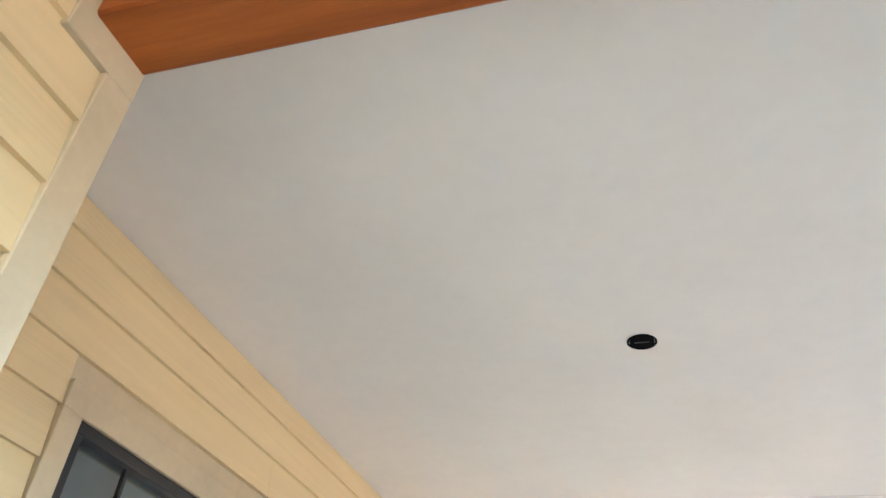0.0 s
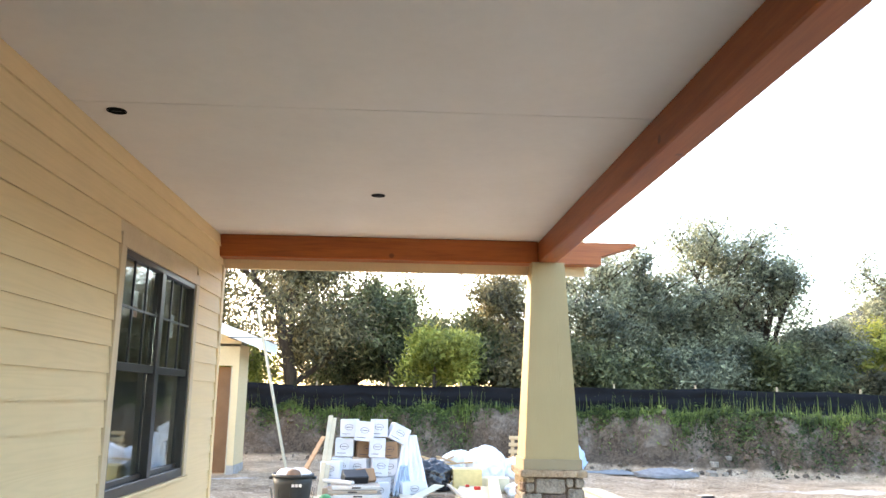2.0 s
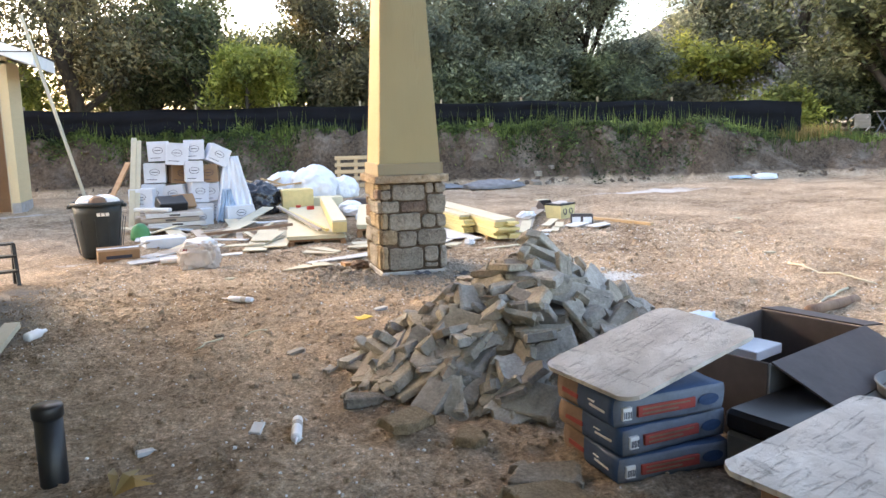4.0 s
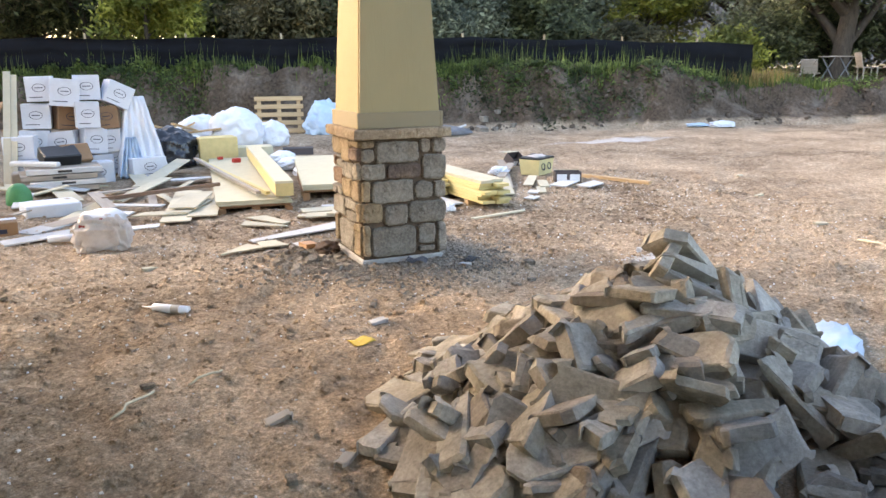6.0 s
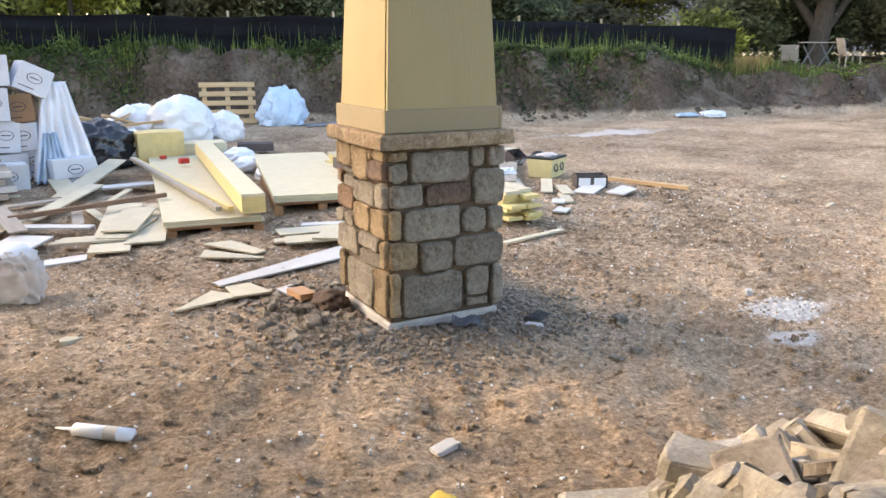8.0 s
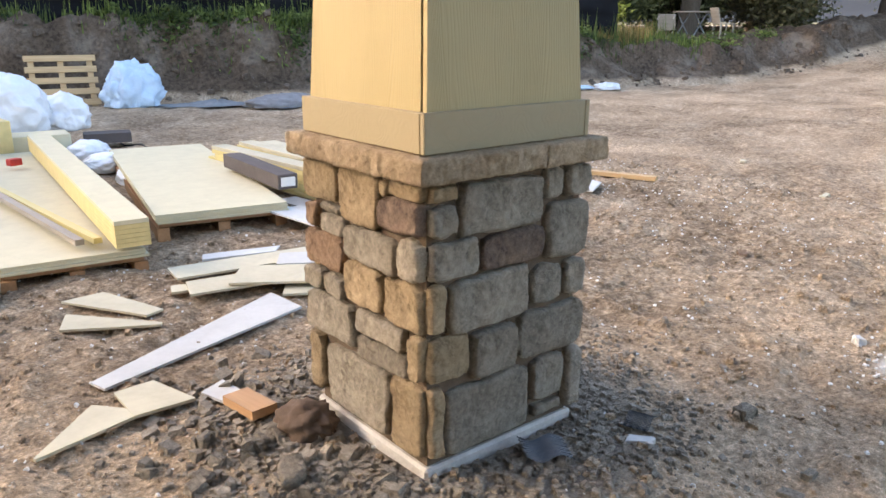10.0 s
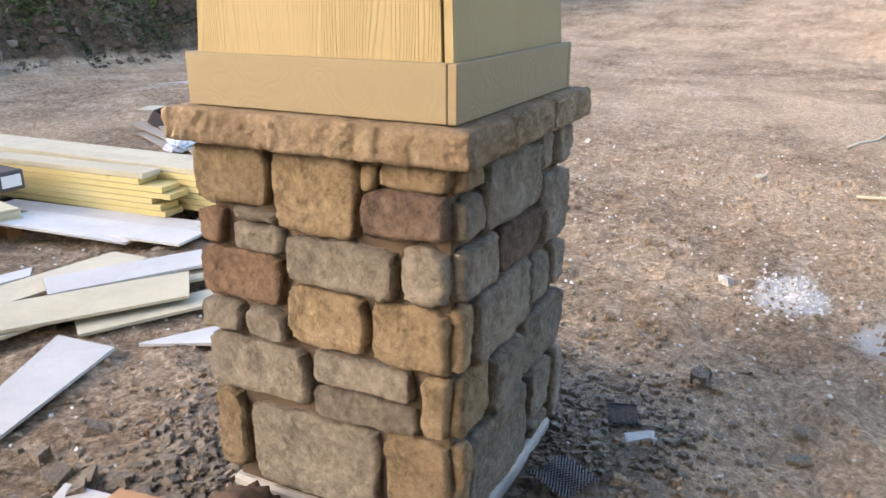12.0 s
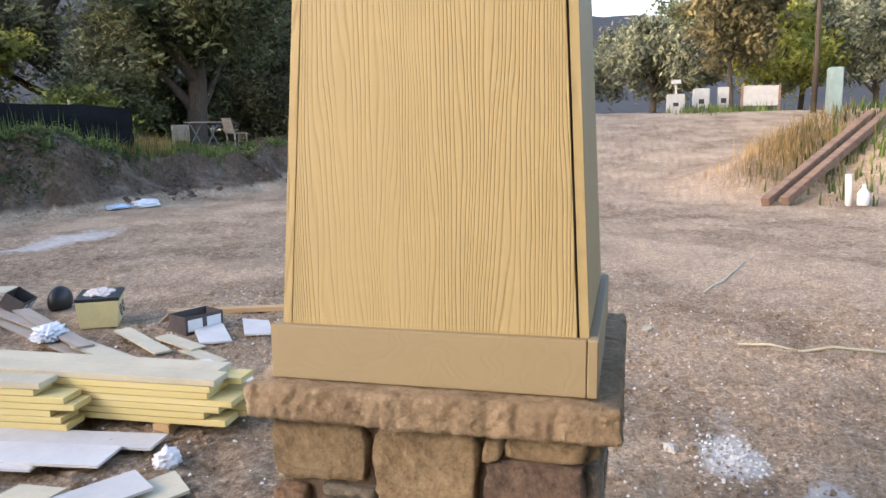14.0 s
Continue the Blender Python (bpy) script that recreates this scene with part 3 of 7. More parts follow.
roof = tagged(part("roof", box(WALL_X - 6, 0.08, -12, END_Y + 0.12, CEIL_Z + 0.035, CEIL_Z + 0.3), M["trim"]), label="flat porch roof deck behind the beams", category="roof", kind="structure")


def can_light(x, y):
    lamp = empty("recessed_light", pose(x, y, CEIL_Z), label="unfinished round recessed light hole in ceiling", category="light", group="porch ceiling lights")
    # ceiling is uncut: near-black ring and disc stand for the shade inside the hole
    part("rim", revolve([(0.052, -0.001), (0.06, -0.001), (0.06, -0.004), (0.052, -0.004)], 24, True), M["hole"], lamp)
    part("housing", revolve([(0.0005, -0.0015), (0.05, -0.0015), (0.05, -0.003), (0.0005, -0.003)], 24), M["hole"], lamp)
    part("bracket", box(-0.03, 0.03, -0.003, 0.003, -0.005, -0.003), M["black_metal"], lamp)
    return lamp


for x, y in LAMPS:
    can_light(x, y)


def beam_thing():
    main = tagged(part("porch_beam", box(-0.125, 0.065, -12, 0.065, BEAM_Z, CEIL_Z - 0.002, None, 0.012), M["beam"]), label="long reddish stained timber beam carried on the stone column", category="beam")
    main.matrix_world = pose(0, 0, 0, 0, 0, 0.9)
    tagged(part("cross_beam", box(WALL_X - 0.01, -0.128, -0.125, 0.065, BEAM_Z, CEIL_Z - 0.002, None, 0.008), M["beam_x"]), label="reddish stained timber cross beam at porch end", category="beam")
    tagged(part("cross_beam", box(JOG_X + 0.002, -0.128, JOG_Y - 0.19, JOG_Y, BEAM_Z, CEIL_Z - 0.002, None, 0.008), M["beam_x"]), label="orange-brown stained timber cross beam beside the wall trim", category="beam")
    return main


beam_thing()


def beam_tail():
    """The pointed tail of the cross beam, out past the main beam."""
    bm = bmesh.new()
    p = [(0.068, BEAM_Z), (0.56, BEAM_Z), (0.56, BEAM_Z + 0.09), (0.95, CEIL_Z - 0.03), (0.95, CEIL_Z), (0.068, CEIL_Z)]
    a = [bm.verts.new((x, -0.125, z)) for x, z in p]
    b = [bm.verts.new((x, 0.065, z)) for x, z in p]
    for i in range(6):
        j = (i + 1) % 6
        bm.faces.new((a[i], a[j], b[j], b[i]))
    bm.faces.new(a[::-1])
    bm.faces.new(b)
    bmesh.ops.recalc_face_normals(bm, faces=bm.faces[:])
    return bm


tagged(part("beam_tail", beam_tail(), M["beam_x"]), label="pointed stained beam tail beyond the column top", category="beam")
tagged(part("fascia", box(WALL_X - 0.3, 0.42, 0.07, 0.12, BEAM_Z - 0.1, CEIL_Z + 0.3), M["siding"]), label="cream fascia board behind the cross beam", category="trim", kind="structure")

# ---- stone column ----
LEFT_FACE = [(0.084, 0.274, 0.758, 0.88, 0), (-0.121, 0.072, 0.72, 0.881, 0), (-0.165, -0.129, 0.825, 0.873, 0), (-0.31, -0.173, 0.83, 0.879, 0), (-0.31, -0.13, 0.74, 0.825, 3), (0.208, 0.279, 0.668, 0.743, 2), (0.075, 0.177, 0.728, 0.754, 1), (0.061, 0.184, 0.661, 0.720, 1), (-0.199, 0.051, 0.611, 0.712, 1), (-0.31, -0.216, 0.619, 0.726, 1), (0.067, 0.284, 0.547, 0.657, 2)]
LEFT_FACE += [(0.178, 0.289, 0.47, 0.539, 1), (0.065, 0.166, 0.466, 0.540, 1), (-0.13, 0.055, 0.481, 0.604, 0), (-0.31, -0.142, 0.477, 0.607, 0), (0.018, 0.28, 0.335, 0.460, 1), (-0.234, 0.0, 0.40, 0.468, 1), (-0.238, 0.012, 0.318, 0.388, 1), (-0.31, -0.253, 0.338, 0.466, 0), (0.201, 0.282, 0.122, 0.322, 0), (-0.146, 0.186, 0.104, 0.306, 1), (-0.31, -0.166, 0.107, 0.323, 0)]
FRONT_FACE = [(-0.31, -0.219, 0.83, 0.874, 0), (-0.31, -0.22, 0.74, 0.822, 1), (-0.21, 0.09, 0.727, 0.867, 1), (0.103, 0.178, 0.789, 0.873, 1), (0.191, 0.285, 0.782, 0.876, 1), (-0.31, -0.145, 0.62, 0.724, 1), (-0.134, 0.104, 0.618, 0.717, 3), (0.116, 0.285, 0.605, 0.771, 1), (-0.31, -0.256, 0.478, 0.608, 0), (-0.244, 0.048, 0.461, 0.608, 1), (0.061, 0.188, 0.476, 0.591, 1)]
FRONT_FACE += [(0.200, 0.285, 0.479, 0.59, 1), (-0.31, -0.174, 0.335, 0.465, 0), (-0.162, 0.004, 0.31, 0.448, 1), (0.016, 0.285, 0.315, 0.459, 1), (-0.31, -0.262, 0.112, 0.322, 0), (-0.25, 0.063, 0.10, 0.296, 1), (0.076, 0.207, 0.162, 0.303, 1), (0.081, 0.203, 0.111, 0.151, 1), (0.22, 0.285, 0.104, 0.299, 1)]
STONE_MATS = (M["stone_tan"], M["stone_grey"], M["stone_brown"], M["stone_dark"])


def veneer_stone(w, h, depth, seed, cell):
    """A rounded, uneven facing stone: w by h, its face towards -y, centred on the origin."""
    rng = random.Random(seed)
    bm = bmesh.new()
    nx, nz = max(5, int(w / cell)), max(5, int(h / cell))
    off = Vector((rng.uniform(0, 90), rng.uniform(0, 90), rng.uniform(0, 90)))
    rc = min(0.022, 0.25 * min(w, h))
    def inset(i, n, size):
        """Even steps, but with the outer ring close to the edge."""
        if i in (0, n):
            return (-0.5 if i == 0 else 0.5) * size
        return ((i - 1) / (n - 2) - 0.5) * (size - 0.014)

    grid = []
    for i in range(nx + 1):
        col = []
        for k in range(nz + 1):
            u, v = inset(i, nx, w), inset(k, nz, h)
            ex, ez = w / 2 - abs(u), h / 2 - abs(v)
            corner = ex < rc and ez < rc
            edge = min(ex, ez)
            if corner:
                u -= math.copysign((rc - ex) * 0.28, u)
                v -= math.copysign((rc - ez) * 0.28, v)
            n1 = noise.noise(off + Vector((u, v, 0)) * 13)
            n2 = noise.noise(off + Vector((u, v, 5)) * 34)
            n3 = noise.noise(off + Vector((u * 70, v * 70, 2)))
            d = depth * (0.6 if edge < 1e-6 else 1.0) + 0.008 * n1 + 0.008 * (0.35 - abs(n2)) + 0.0035 * n3
            if edge < 1e-6:
                u += 0.010 * noise.noise(off + Vector((u * 16, v * 16, 9)))
                v += 0.010 * noise.noise(off + Vector((u * 16, v * 16, 19)))
            col.append(bm.verts.new((u, -d, v)))
        grid.append(col)
    for i in range(nx):
        for k in range(nz):
            bm.faces.new((grid[i][k], grid[i + 1][k], grid[i + 1][k + 1], grid[i][k + 1]))
    ring = [grid[i][0] for i in range(nx + 1)] + [grid[nx][k] for k in range(1, nz + 1)] + [grid[i][nz] for i in range(nx - 1, -1, -1)] + [grid[0][k] for k in range(nz - 1, 0, -1)]
    back = [bm.verts.new((v.co.x, 0.01, v.co.z)) for v in ring]
    for i in range(len(ring)):
        j = (i + 1) % len(ring)
        bm.faces.new((ring[j], ring[i], back[i], back[j]))
    bmesh.ops.recalc_face_normals(bm, faces=bm.faces[:])
    return bm


def cap_slab(x0, x1, k):
    """A flat slab whose outer edges are split rough, with gouges and a chipped upper arris."""
    step, half, rows = 0.006, 0.336, 10
    run = []
    for (ax, ay), (bx, by) in (((x0, -half), (x1, -half)), ((x1, -half), (x1, half)), ((x1, half), (x0, half)), ((x0, half), (x0, -half))):
        n = int(math.hypot(bx - ax, by - ay) / step)
        run += [(ax + (bx - ax) * q / n, ay + (by - ay) * q / n) for q in range(n)]
    bm = bmesh.new()
    loops = []
    for r in range(rows + 1):
        z = 0.886 + 0.066 * r / rows
        loop = []
        for x, y in run:
            out = Vector((1.0 if x > 0.33 else (-1.0 if x < -0.33 else 0.0), 1.0 if y > 0.33 else (-1.0 if y < -0.33 else 0.0), 0))
            p = Vector((x, y, z))
            q = p + Vector((k * 9, 3, 0))
            gouge = 0.011 * (0.3 - abs(noise.noise(Vector((q.x * 40, q.y * 40, q.z * 20))))) + 0.006 * noise.noise(q * 95) + 0.005 * noise.noise(q * 8)
            rim = 0.005 * (1 + noise.noise(q * 40)) if r == rows else (0.005 if r == 0 else 0.0)
            p += out * (gouge - rim)
            p.z += 0.003 * noise.noise(q * 20)
            loop.append(bm.verts.new(p))
        loops.append(loop)
    m = len(run)
    for a, b in zip(loops, loops[1:]):
        for i in range(m):
            j = (i + 1) % m
            bm.faces.new((a[i], a[j], b[j], b[i]))
    for loop, z in ((loops[0], 0.886), (loops[-1], 0.953)):
        mid = bm.verts.new(((x0 + x1) / 2, 0, z))
        for i in range(m):
            bm.faces.new((loop[i], loop[(i + 1) % m], mid))
    bmesh.ops.recalc_face_normals(bm, faces=bm.faces[:])
    return bm


def build_column():
    col = empty("stone_column", pose(CX, CY, 0), label="tapered cream porch column on a square stone base", category="column")

    def put(ob, m):
        ob.matrix_local = m
        return ob

    part("core", box(-0.275, 0.275, -0.275, 0.275, -0.1, 0.885), M["mortar"], col, "brown mortar joints")
    part("footing", box(-0.292, 0.292, -0.292, 0.292, -0.2, 0.085, None, 0.008), M["footing"], col, "pale concrete footing")
    seed = 10
    for turn, stones, flip in ((-90, LEFT_FACE, -1), (0, FRONT_FACE, 1), (90, LEFT_FACE, 1), (180, FRONT_FACE, -1)):
        for a, b, z0, z1, kind in stones:
            seed += 1
            u, w, h = flip * ((a + b) / 2 + 0.03), b - a, z1 - z0
            rng = random.Random(seed)
            ob = part("stone", veneer_stone(w, h, 0.026 + rng.uniform(-0.005, 0.008), seed, 0.0095 if turn <= 0 else 0.03), STONE_MATS[kind], col, "", True)
            put(ob, pose(0, 0, 0, 0, 0, turn) @ pose(u, -0.275, (z0 + z1) / 2, 0, rng.uniform(-1.5, 1.5), 0))
    # cap slabs with a rough split edge
    for k, (x0, x1) in enumerate(((-0.336, 0.09), (0.093, 0.336))):
        part("cap_stone", cap_slab(x0, x1, k), M["cap_stone"], col, "rough-edged tan cap slab", True)
    # skirting boards
    for k in range(4):
        L = 0.297
        bm = box(-L, L - 0.019, -L, -L + 0.018, 0.955, 1.056, None, 0.002)
        put(part("base_board", bm, M["column_board"], col), pose(0, 0, 0, 0, 0, 90 * k))
    # tapered panels
    b0, b1 = 0.283, 0.175
    for k in range(4):
        bm = bmesh.new()
        z0, z1, th = 1.0, BEAM_Z - 0.002, 0.016
        g0, g1 = b0 - (0.004 if k % 2 == 0 else 0.02), b1 - (0.004 if k % 2 == 0 else 0.02)
        o = [(-g0, -b0, z0), (g0, -b0, z0), (g1, -b1, z1), (-g1, -b1, z1)]
        i = [(x, y + th, z) for x, y, z in o]
        va, vb = [bm.verts.new(p) for p in o], [bm.verts.new(p) for p in i]
        bm.faces.new(va)
        bm.faces.new(vb[::-1])
        for q in range(4):
            r = (q + 1) % 4
            bm.faces.new((va[r], va[q], vb[q], vb[r]))
        bmesh.ops.recalc_face_normals(bm, faces=bm.faces[:])
        put(part("panel", bm, M["column_panel"], col), pose(0, 0, 0, 0, 0, 90 * k))
    bm = bmesh.new()
    q0 = [bm.verts.new((x * (b0 - 0.017), y * (b0 - 0.017), 0.96)) for x, y in ((-1, -1), (1, -1), (1, 1), (-1, 1))]
    q1 = [bm.verts.new((x * (b1 - 0.017), y * (b1 - 0.017), BEAM_Z - 0.004)) for x, y in ((-1, -1), (1, -1), (1, 1), (-1, 1))]
    bm.faces.new(q0[::-1])
    bm.faces.new(q1)
    for q in range(4):
        r = (q + 1) % 4
        bm.faces.new((q0[q], q0[r], q1[r], q1[q]))
    part("post", bm, M["dark_inside"], col)
    return col


build_column()

# ---- fence on the bank ----
FENCE = [(-30, 17.5), (-14, 15.4), (-6, 14.1), (0, 12.9), (4.85, 11.4), (8.7, 11.1), (13.4, 10.2)]


def build_fence():
    fence = empty("silt_fence", label="long sagging black fabric silt fence on wooden stakes", category="fence")
    pts = []
    for (x0, y0), (x1, y1) in zip(FENCE, FENCE[1:]):
        n = int(math.hypot(x1 - x0, y1 - y0) / 0.25)
        pts += [(x0 + (x1 - x0) * k / n, y0 + (y1 - y0) * k / n) for k in range(n)]
    pts.append(FENCE[-1])
    bm = bmesh.new()
    rows = 9
    prev = None
    for i, (x, y) in enumerate(pts):
        top = 2.0 - 0.025 * max(0, x - 7) ** 1.15 * 0.6 - 0.05 * abs(math.sin(i * 0.26)) + (0.3 * (-x - 4) / 20 if x < -4 else 0)
        base = g(x, y) - 0.05
        colv = []
        for k in range(rows):
            z = base + (top - base) * k / (rows - 1)
            off = 0.05 * noise.noise(Vector((x * 0.7, k * 0.9, 0))) + 0.03 * math.sin(k * 2.1 + x * 0.4)
            colv.append(bm.verts.new((x, y + off, z)))
        if prev:
            for k in range(rows - 1):
                bm.faces.new((prev[k], colv[k], colv[k + 1], prev[k + 1]))
        prev = colv
    part("fabric", bm, M["fence"], fence, "black woven fabric with creases", True)
    for i in range(0, len(pts), 8):
        x, y = pts[i]
        part("stake", box(x - 0.02, x + 0.02, y + 0.07, y + 0.11, g(x, y) - 0.1, 2.08 + (0.3 * (-x - 4) / 20 if x < -4 else 0) - 0.02 * max(0, x - 7)), M["stake"], fence)


build_fence()


# ---- trees ----
def grow_tree(name, x, y, height, spread_r, leaf_mat, label, leaves=5000, leaf=0.11, trunk=0.16, seed=1, low=0.25, droop=0.0, bare=0.0):
    """A trunk with forking limbs and a crown of many small leaves round the twig ends."""
    rng = random.Random(seed)
    base = Vector((0, 0, 0))
    tree = empty(name, pose(x, y, g(x, y) - 0.05), label=label, category="tree")
    bm = bmesh.new()
    tips = []

    def limb(p, d, length, r, depth):
        pts, rad = [p.copy()], [r]
        q, dd = p.copy(), d.copy()
        n = 4
        for i in range(n):
            dd = (dd + Vector((rng.uniform(-1, 1), rng.uniform(-1, 1), rng.uniform(-0.5, 0.7))) * (0.22 if depth else 0.1)).normalized()
            q = q + dd * length / n
            pts.append(q.copy())
            rad.append(r * (1 - 0.6 * (i + 1) / n))
            if depth >= 2:
                tips.append(q.copy())
        add_tube(bm, pts, rad, 6 if depth < 2 else 4, False)
        if depth < 3:
            kids = rng.randint(3, 4) if depth else rng.randint(4, 6)
            for k in range(kids):
                at = pts[rng.randint(2, n)] if depth else pts[rng.randint(1, n)]
                a = rng.uniform(0, 2 * math.pi)
                up = rng.uniform(0.15, 1.0) - droop * depth * 0.4
                nd = Vector((math.cos(a), math.sin(a), up)).normalized()
                nd = (nd + dd * 0.45).normalized()
                limb(at, nd, length * rng.uniform(0.5, 0.72), r * 0.5, depth + 1)

    limb(base, Vector((rng.uniform(-0.15, 0.15), rng.uniform(-0.15, 0.15), 1)), height * 0.5, trunk, 0)
    # keep the crown to its height and spread
    top = max(t.z for t in tips)
    wide = max(math.hypot(t.x, t.y) for t in tips)
    fz, fr = height / top, spread_r / wide
    for v in bm.verts:
        f = min(1.0, v.co.z / (0.3 * height))
        v.co.z *= fz
        v.co.x *= 1 + (fr - 1) * f
        v.co.y *= 1 + (fr - 1) * f
    tips = [Vector((t.x * fr, t.y * fr, t.z * fz)) for t in tips if t.z * fz > low * height]
    want = len(tips) + 150
    while len(tips) < want:
        d = Vector((rng.gauss(0, 1), rng.gauss(0, 1), rng.gauss(0, 1))).normalized()
        bulge = 0.82 + 0.32 * noise.noise(d * 1.9 + Vector((seed, 0, 0)))
        q = d * bulge * rng.uniform(0.35, 1.0) ** 0.6
        mid = (1 + low) / 2
        t = Vector((q.x * spread_r, q.y * spread_r, (mid + q.z * (1 - low) / 2) * height))
        if noise.noise(t * 0.8 + Vector((0, seed, 0))) > -0.02:
            tips.append(t)
    part("trunk", bm, M["bark"], tree, "", True)
    verts, faces = [], []
    per = max(1, int(2.4 * leaves / max(1, len(tips))))
    for t in tips:
        if rng.random() < bare:
            continue
        s = spread_r * 0.055 + 0.09
        for k in range(per):
            c = t + Vector((rng.gauss(0, s), rng.gauss(0, s), rng.gauss(0, s * 0.8)))
            if c.z < 0.1:
                continue
            a = Vector((rng.uniform(-1, 1), rng.uniform(-1, 1), rng.uniform(-1, 1))).normalized()
            b = a.orthogonal().normalized()
            L = 1.05 * leaf * rng.uniform(0.6, 1.3)
            W = L * rng.uniform(0.3, 0.5)
            i = len(verts)
            verts += [c - a * L, c + b * W, c + a * L, c - b * W]
            faces.append((i, i + 1, i + 2, i + 3))
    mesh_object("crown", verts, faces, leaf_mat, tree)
    return tree

OLIVE, DARK, YELLOW, BROWN = M["leaf_olive"], M["leaf_dark"], M["leaf_yellow"], M["leaf_brown"]
grow_tree("oak_tree", -5.2, 17.6, 6.8, 5.4, BROWN, "tall spreading oak with sparse backlit leaves", 19000, 0.075, 0.22, 47, 0.12, 0, 0.0)
grow_tree("oak_tree", -10.5, 18.5, 6.2, 4.0, BROWN, "tall oak with thin brownish leaves behind the fence", 9000, 0.09, 0.22, 12, 0.2)
grow_tree("oak_tree", -16, 20, 6.5, 4.2, DARK, "broad dark green oak behind the garage", 6000, 0.11, 0.24, 13, 0.2)
grow_tree("tree", -1.9, 18.0, 4.3, 2.2, DARK, "slim dark green tree behind the fence", 4500, 0.09, 0.12, 14, 0.2)
grow_tree("tree", 0.6, 18.5, 3.3, 2.6, DARK, "low rounded dark green tree behind the fence", 5000, 0.09, 0.12, 15, 0.1)
grow_tree("tree", 2.4, 18.0, 4.7, 2.6, BROWN, "brown-green tree with bare twigs behind the fence", 5000, 0.085, 0.14, 16, 0.12)
grow_tree("olive_tree", 5.0, 17.0, 5.2, 3.0, OLIVE, "grey-green olive-like tree with leaning limbs", 8000, 0.075, 0.17, 17, 0.04)
grow_tree("olive_tree", 7.0, 17.4, 5.2, 2.7, OLIVE, "grey-green olive-like tree behind the fence", 7000, 0.075, 0.16, 18, 0.04)
grow_tree("olive_tree", 8.5, 17.0, 6.3, 2.7, OLIVE, "tall grey-green tree with feathery top", 8000, 0.075, 0.17, 19, 0.04)
grow_tree("olive_tree", 10.2, 17.0, 7.1, 2.9, OLIVE, "tallest grey-green tree in the row", 9000, 0.075, 0.2, 20, 0.04)
grow_tree("olive_tree", 12.2, 17.6, 3.5, 2.0, OLIVE, "grey-green tree beside the gap to the hill", 7000, 0.075, 0.16, 21, 0.04)
grow_tree("tree", 15.4, 17.5, 3.4, 2.5, YELLOW, "yellow-green leafy tree behind the fence", 6000, 0.10, 0.12, 22, 0.05)
grow_tree("oak_tree", 17.6, 11.2, 7.2, 3.9, DARK, "large dark oak shading the garden chairs", 12000, 0.11, 0.3, 23, 0.22, 0.3)
grow_tree("olive_tree", 16.8, 18.8, 6.4, 2.3, OLIVE, "grey-green tree rising behind the yellow one", 7000, 0.085, 0.2, 27, 0.1)
grow_tree("oak_tree", 19.5, 16.5, 7.5, 4.0, DARK, "large dark oak behind the fence end", 9000, 0.12, 0.3, 24, 0.12)
grow_tree("oak_tree", 25.0, 13.5, 8.0, 4.5, DARK, "large dark oak on the bank", 8000, 0.14, 0.3, 25, 0.12)
grow_tree("tree", 23.5, 8.5, 4.6, 2.6, DARK, "leafy dark tree above the cut bank", 7000, 0.1, 0.2, 26, 0.1)
for k, (x, y, h, r, m) in enumerate(((-0.6, 15.4, 2.3, 1.5, YELLOW), (-3.2, 19.5, 2.2, 2.0, DARK), (-7.5, 18, 2.4, 2.2, YELLOW), (3.8, 19.5, 3.2, 2.2, DARK), (6.2, 19.6, 3.2, 2.2, DARK), (9.4, 19.8, 3.6, 2.4, OLIVE), (12.0, 20, 3.0, 2.4, DARK), (14.0, 19.5, 2.0, 1.8, BROWN), (-12.5, 18, 2.6, 2.4, DARK), (20.8, 13.4, 2.6, 1.8, DARK), (22.2, 11.2, 2.6, 1.8, DARK), (28, 8.5, 3.6, 2.6, DARK), (-4.8, 20.5, 3.4, 2.8, BROWN), (-1.2, 21, 3.6, 2.8, DARK), (1.8, 21, 3.4, 2.8, DARK), (5.0, 15.6, 2.0, 1.8, DARK), (7.6, 15.6, 2.2, 1.9, OLIVE), (10.6, 15.4, 2.2, 1.9, DARK), (7.8, 21.5, 4.4, 3.0, DARK), (11.0, 21.8, 4.6, 3.0, OLIVE), (2.9, 15.8, 2.0, 1.7, BROWN), (16.8, 20, 5.5, 3.2, OLIVE), (13.2, 15.6, 1.7, 1.6, BROWN), (17.8, 14.0, 3.0, 2.0, OLIVE), (-9.0, 20, 3.4, 2.8, DARK), (16.6, 13.2, 1.9, 1.7, DARK), (18.9, 12.6, 2.2, 1.8, DARK), (20.6, 10.6, 2.0, 1.7, BROWN), (15.0, 13.0, 1.6, 1.5, YELLOW), (23.5, 12.0, 3.0, 2.2, DARK))):
    grow_tree("shrub", x, y, h, r, m, "dense leafy shrub at the foot of the trees", 5000, 0.08, 0.06, 40 + k, 0.02)
# across the road
for k, (x, y, h, r, m) in enumerate(((38, -5.0, 9, 3.0, BROWN), (42, -1.5, 5, 3.6, OLIVE), (43, -7.5, 6, 4.0, YELLOW), (46, 2.5, 5, 4.0, OLIVE), (44, -13, 7, 4.2, OLIVE), (40, -18, 9, 4.0, BROWN), (48, -10, 8, 4.5, OLIVE), (41, 7, 6, 3.5, DARK), (37, 11, 8, 4, DARK), (50, -3, 7, 4.5, DARK))):
    grow_tree("roadside_tree", x, y, h, r, m, "leafy roadside tree beyond the yard", 4500, 0.17, 0.18, 60 + k, 0.1)


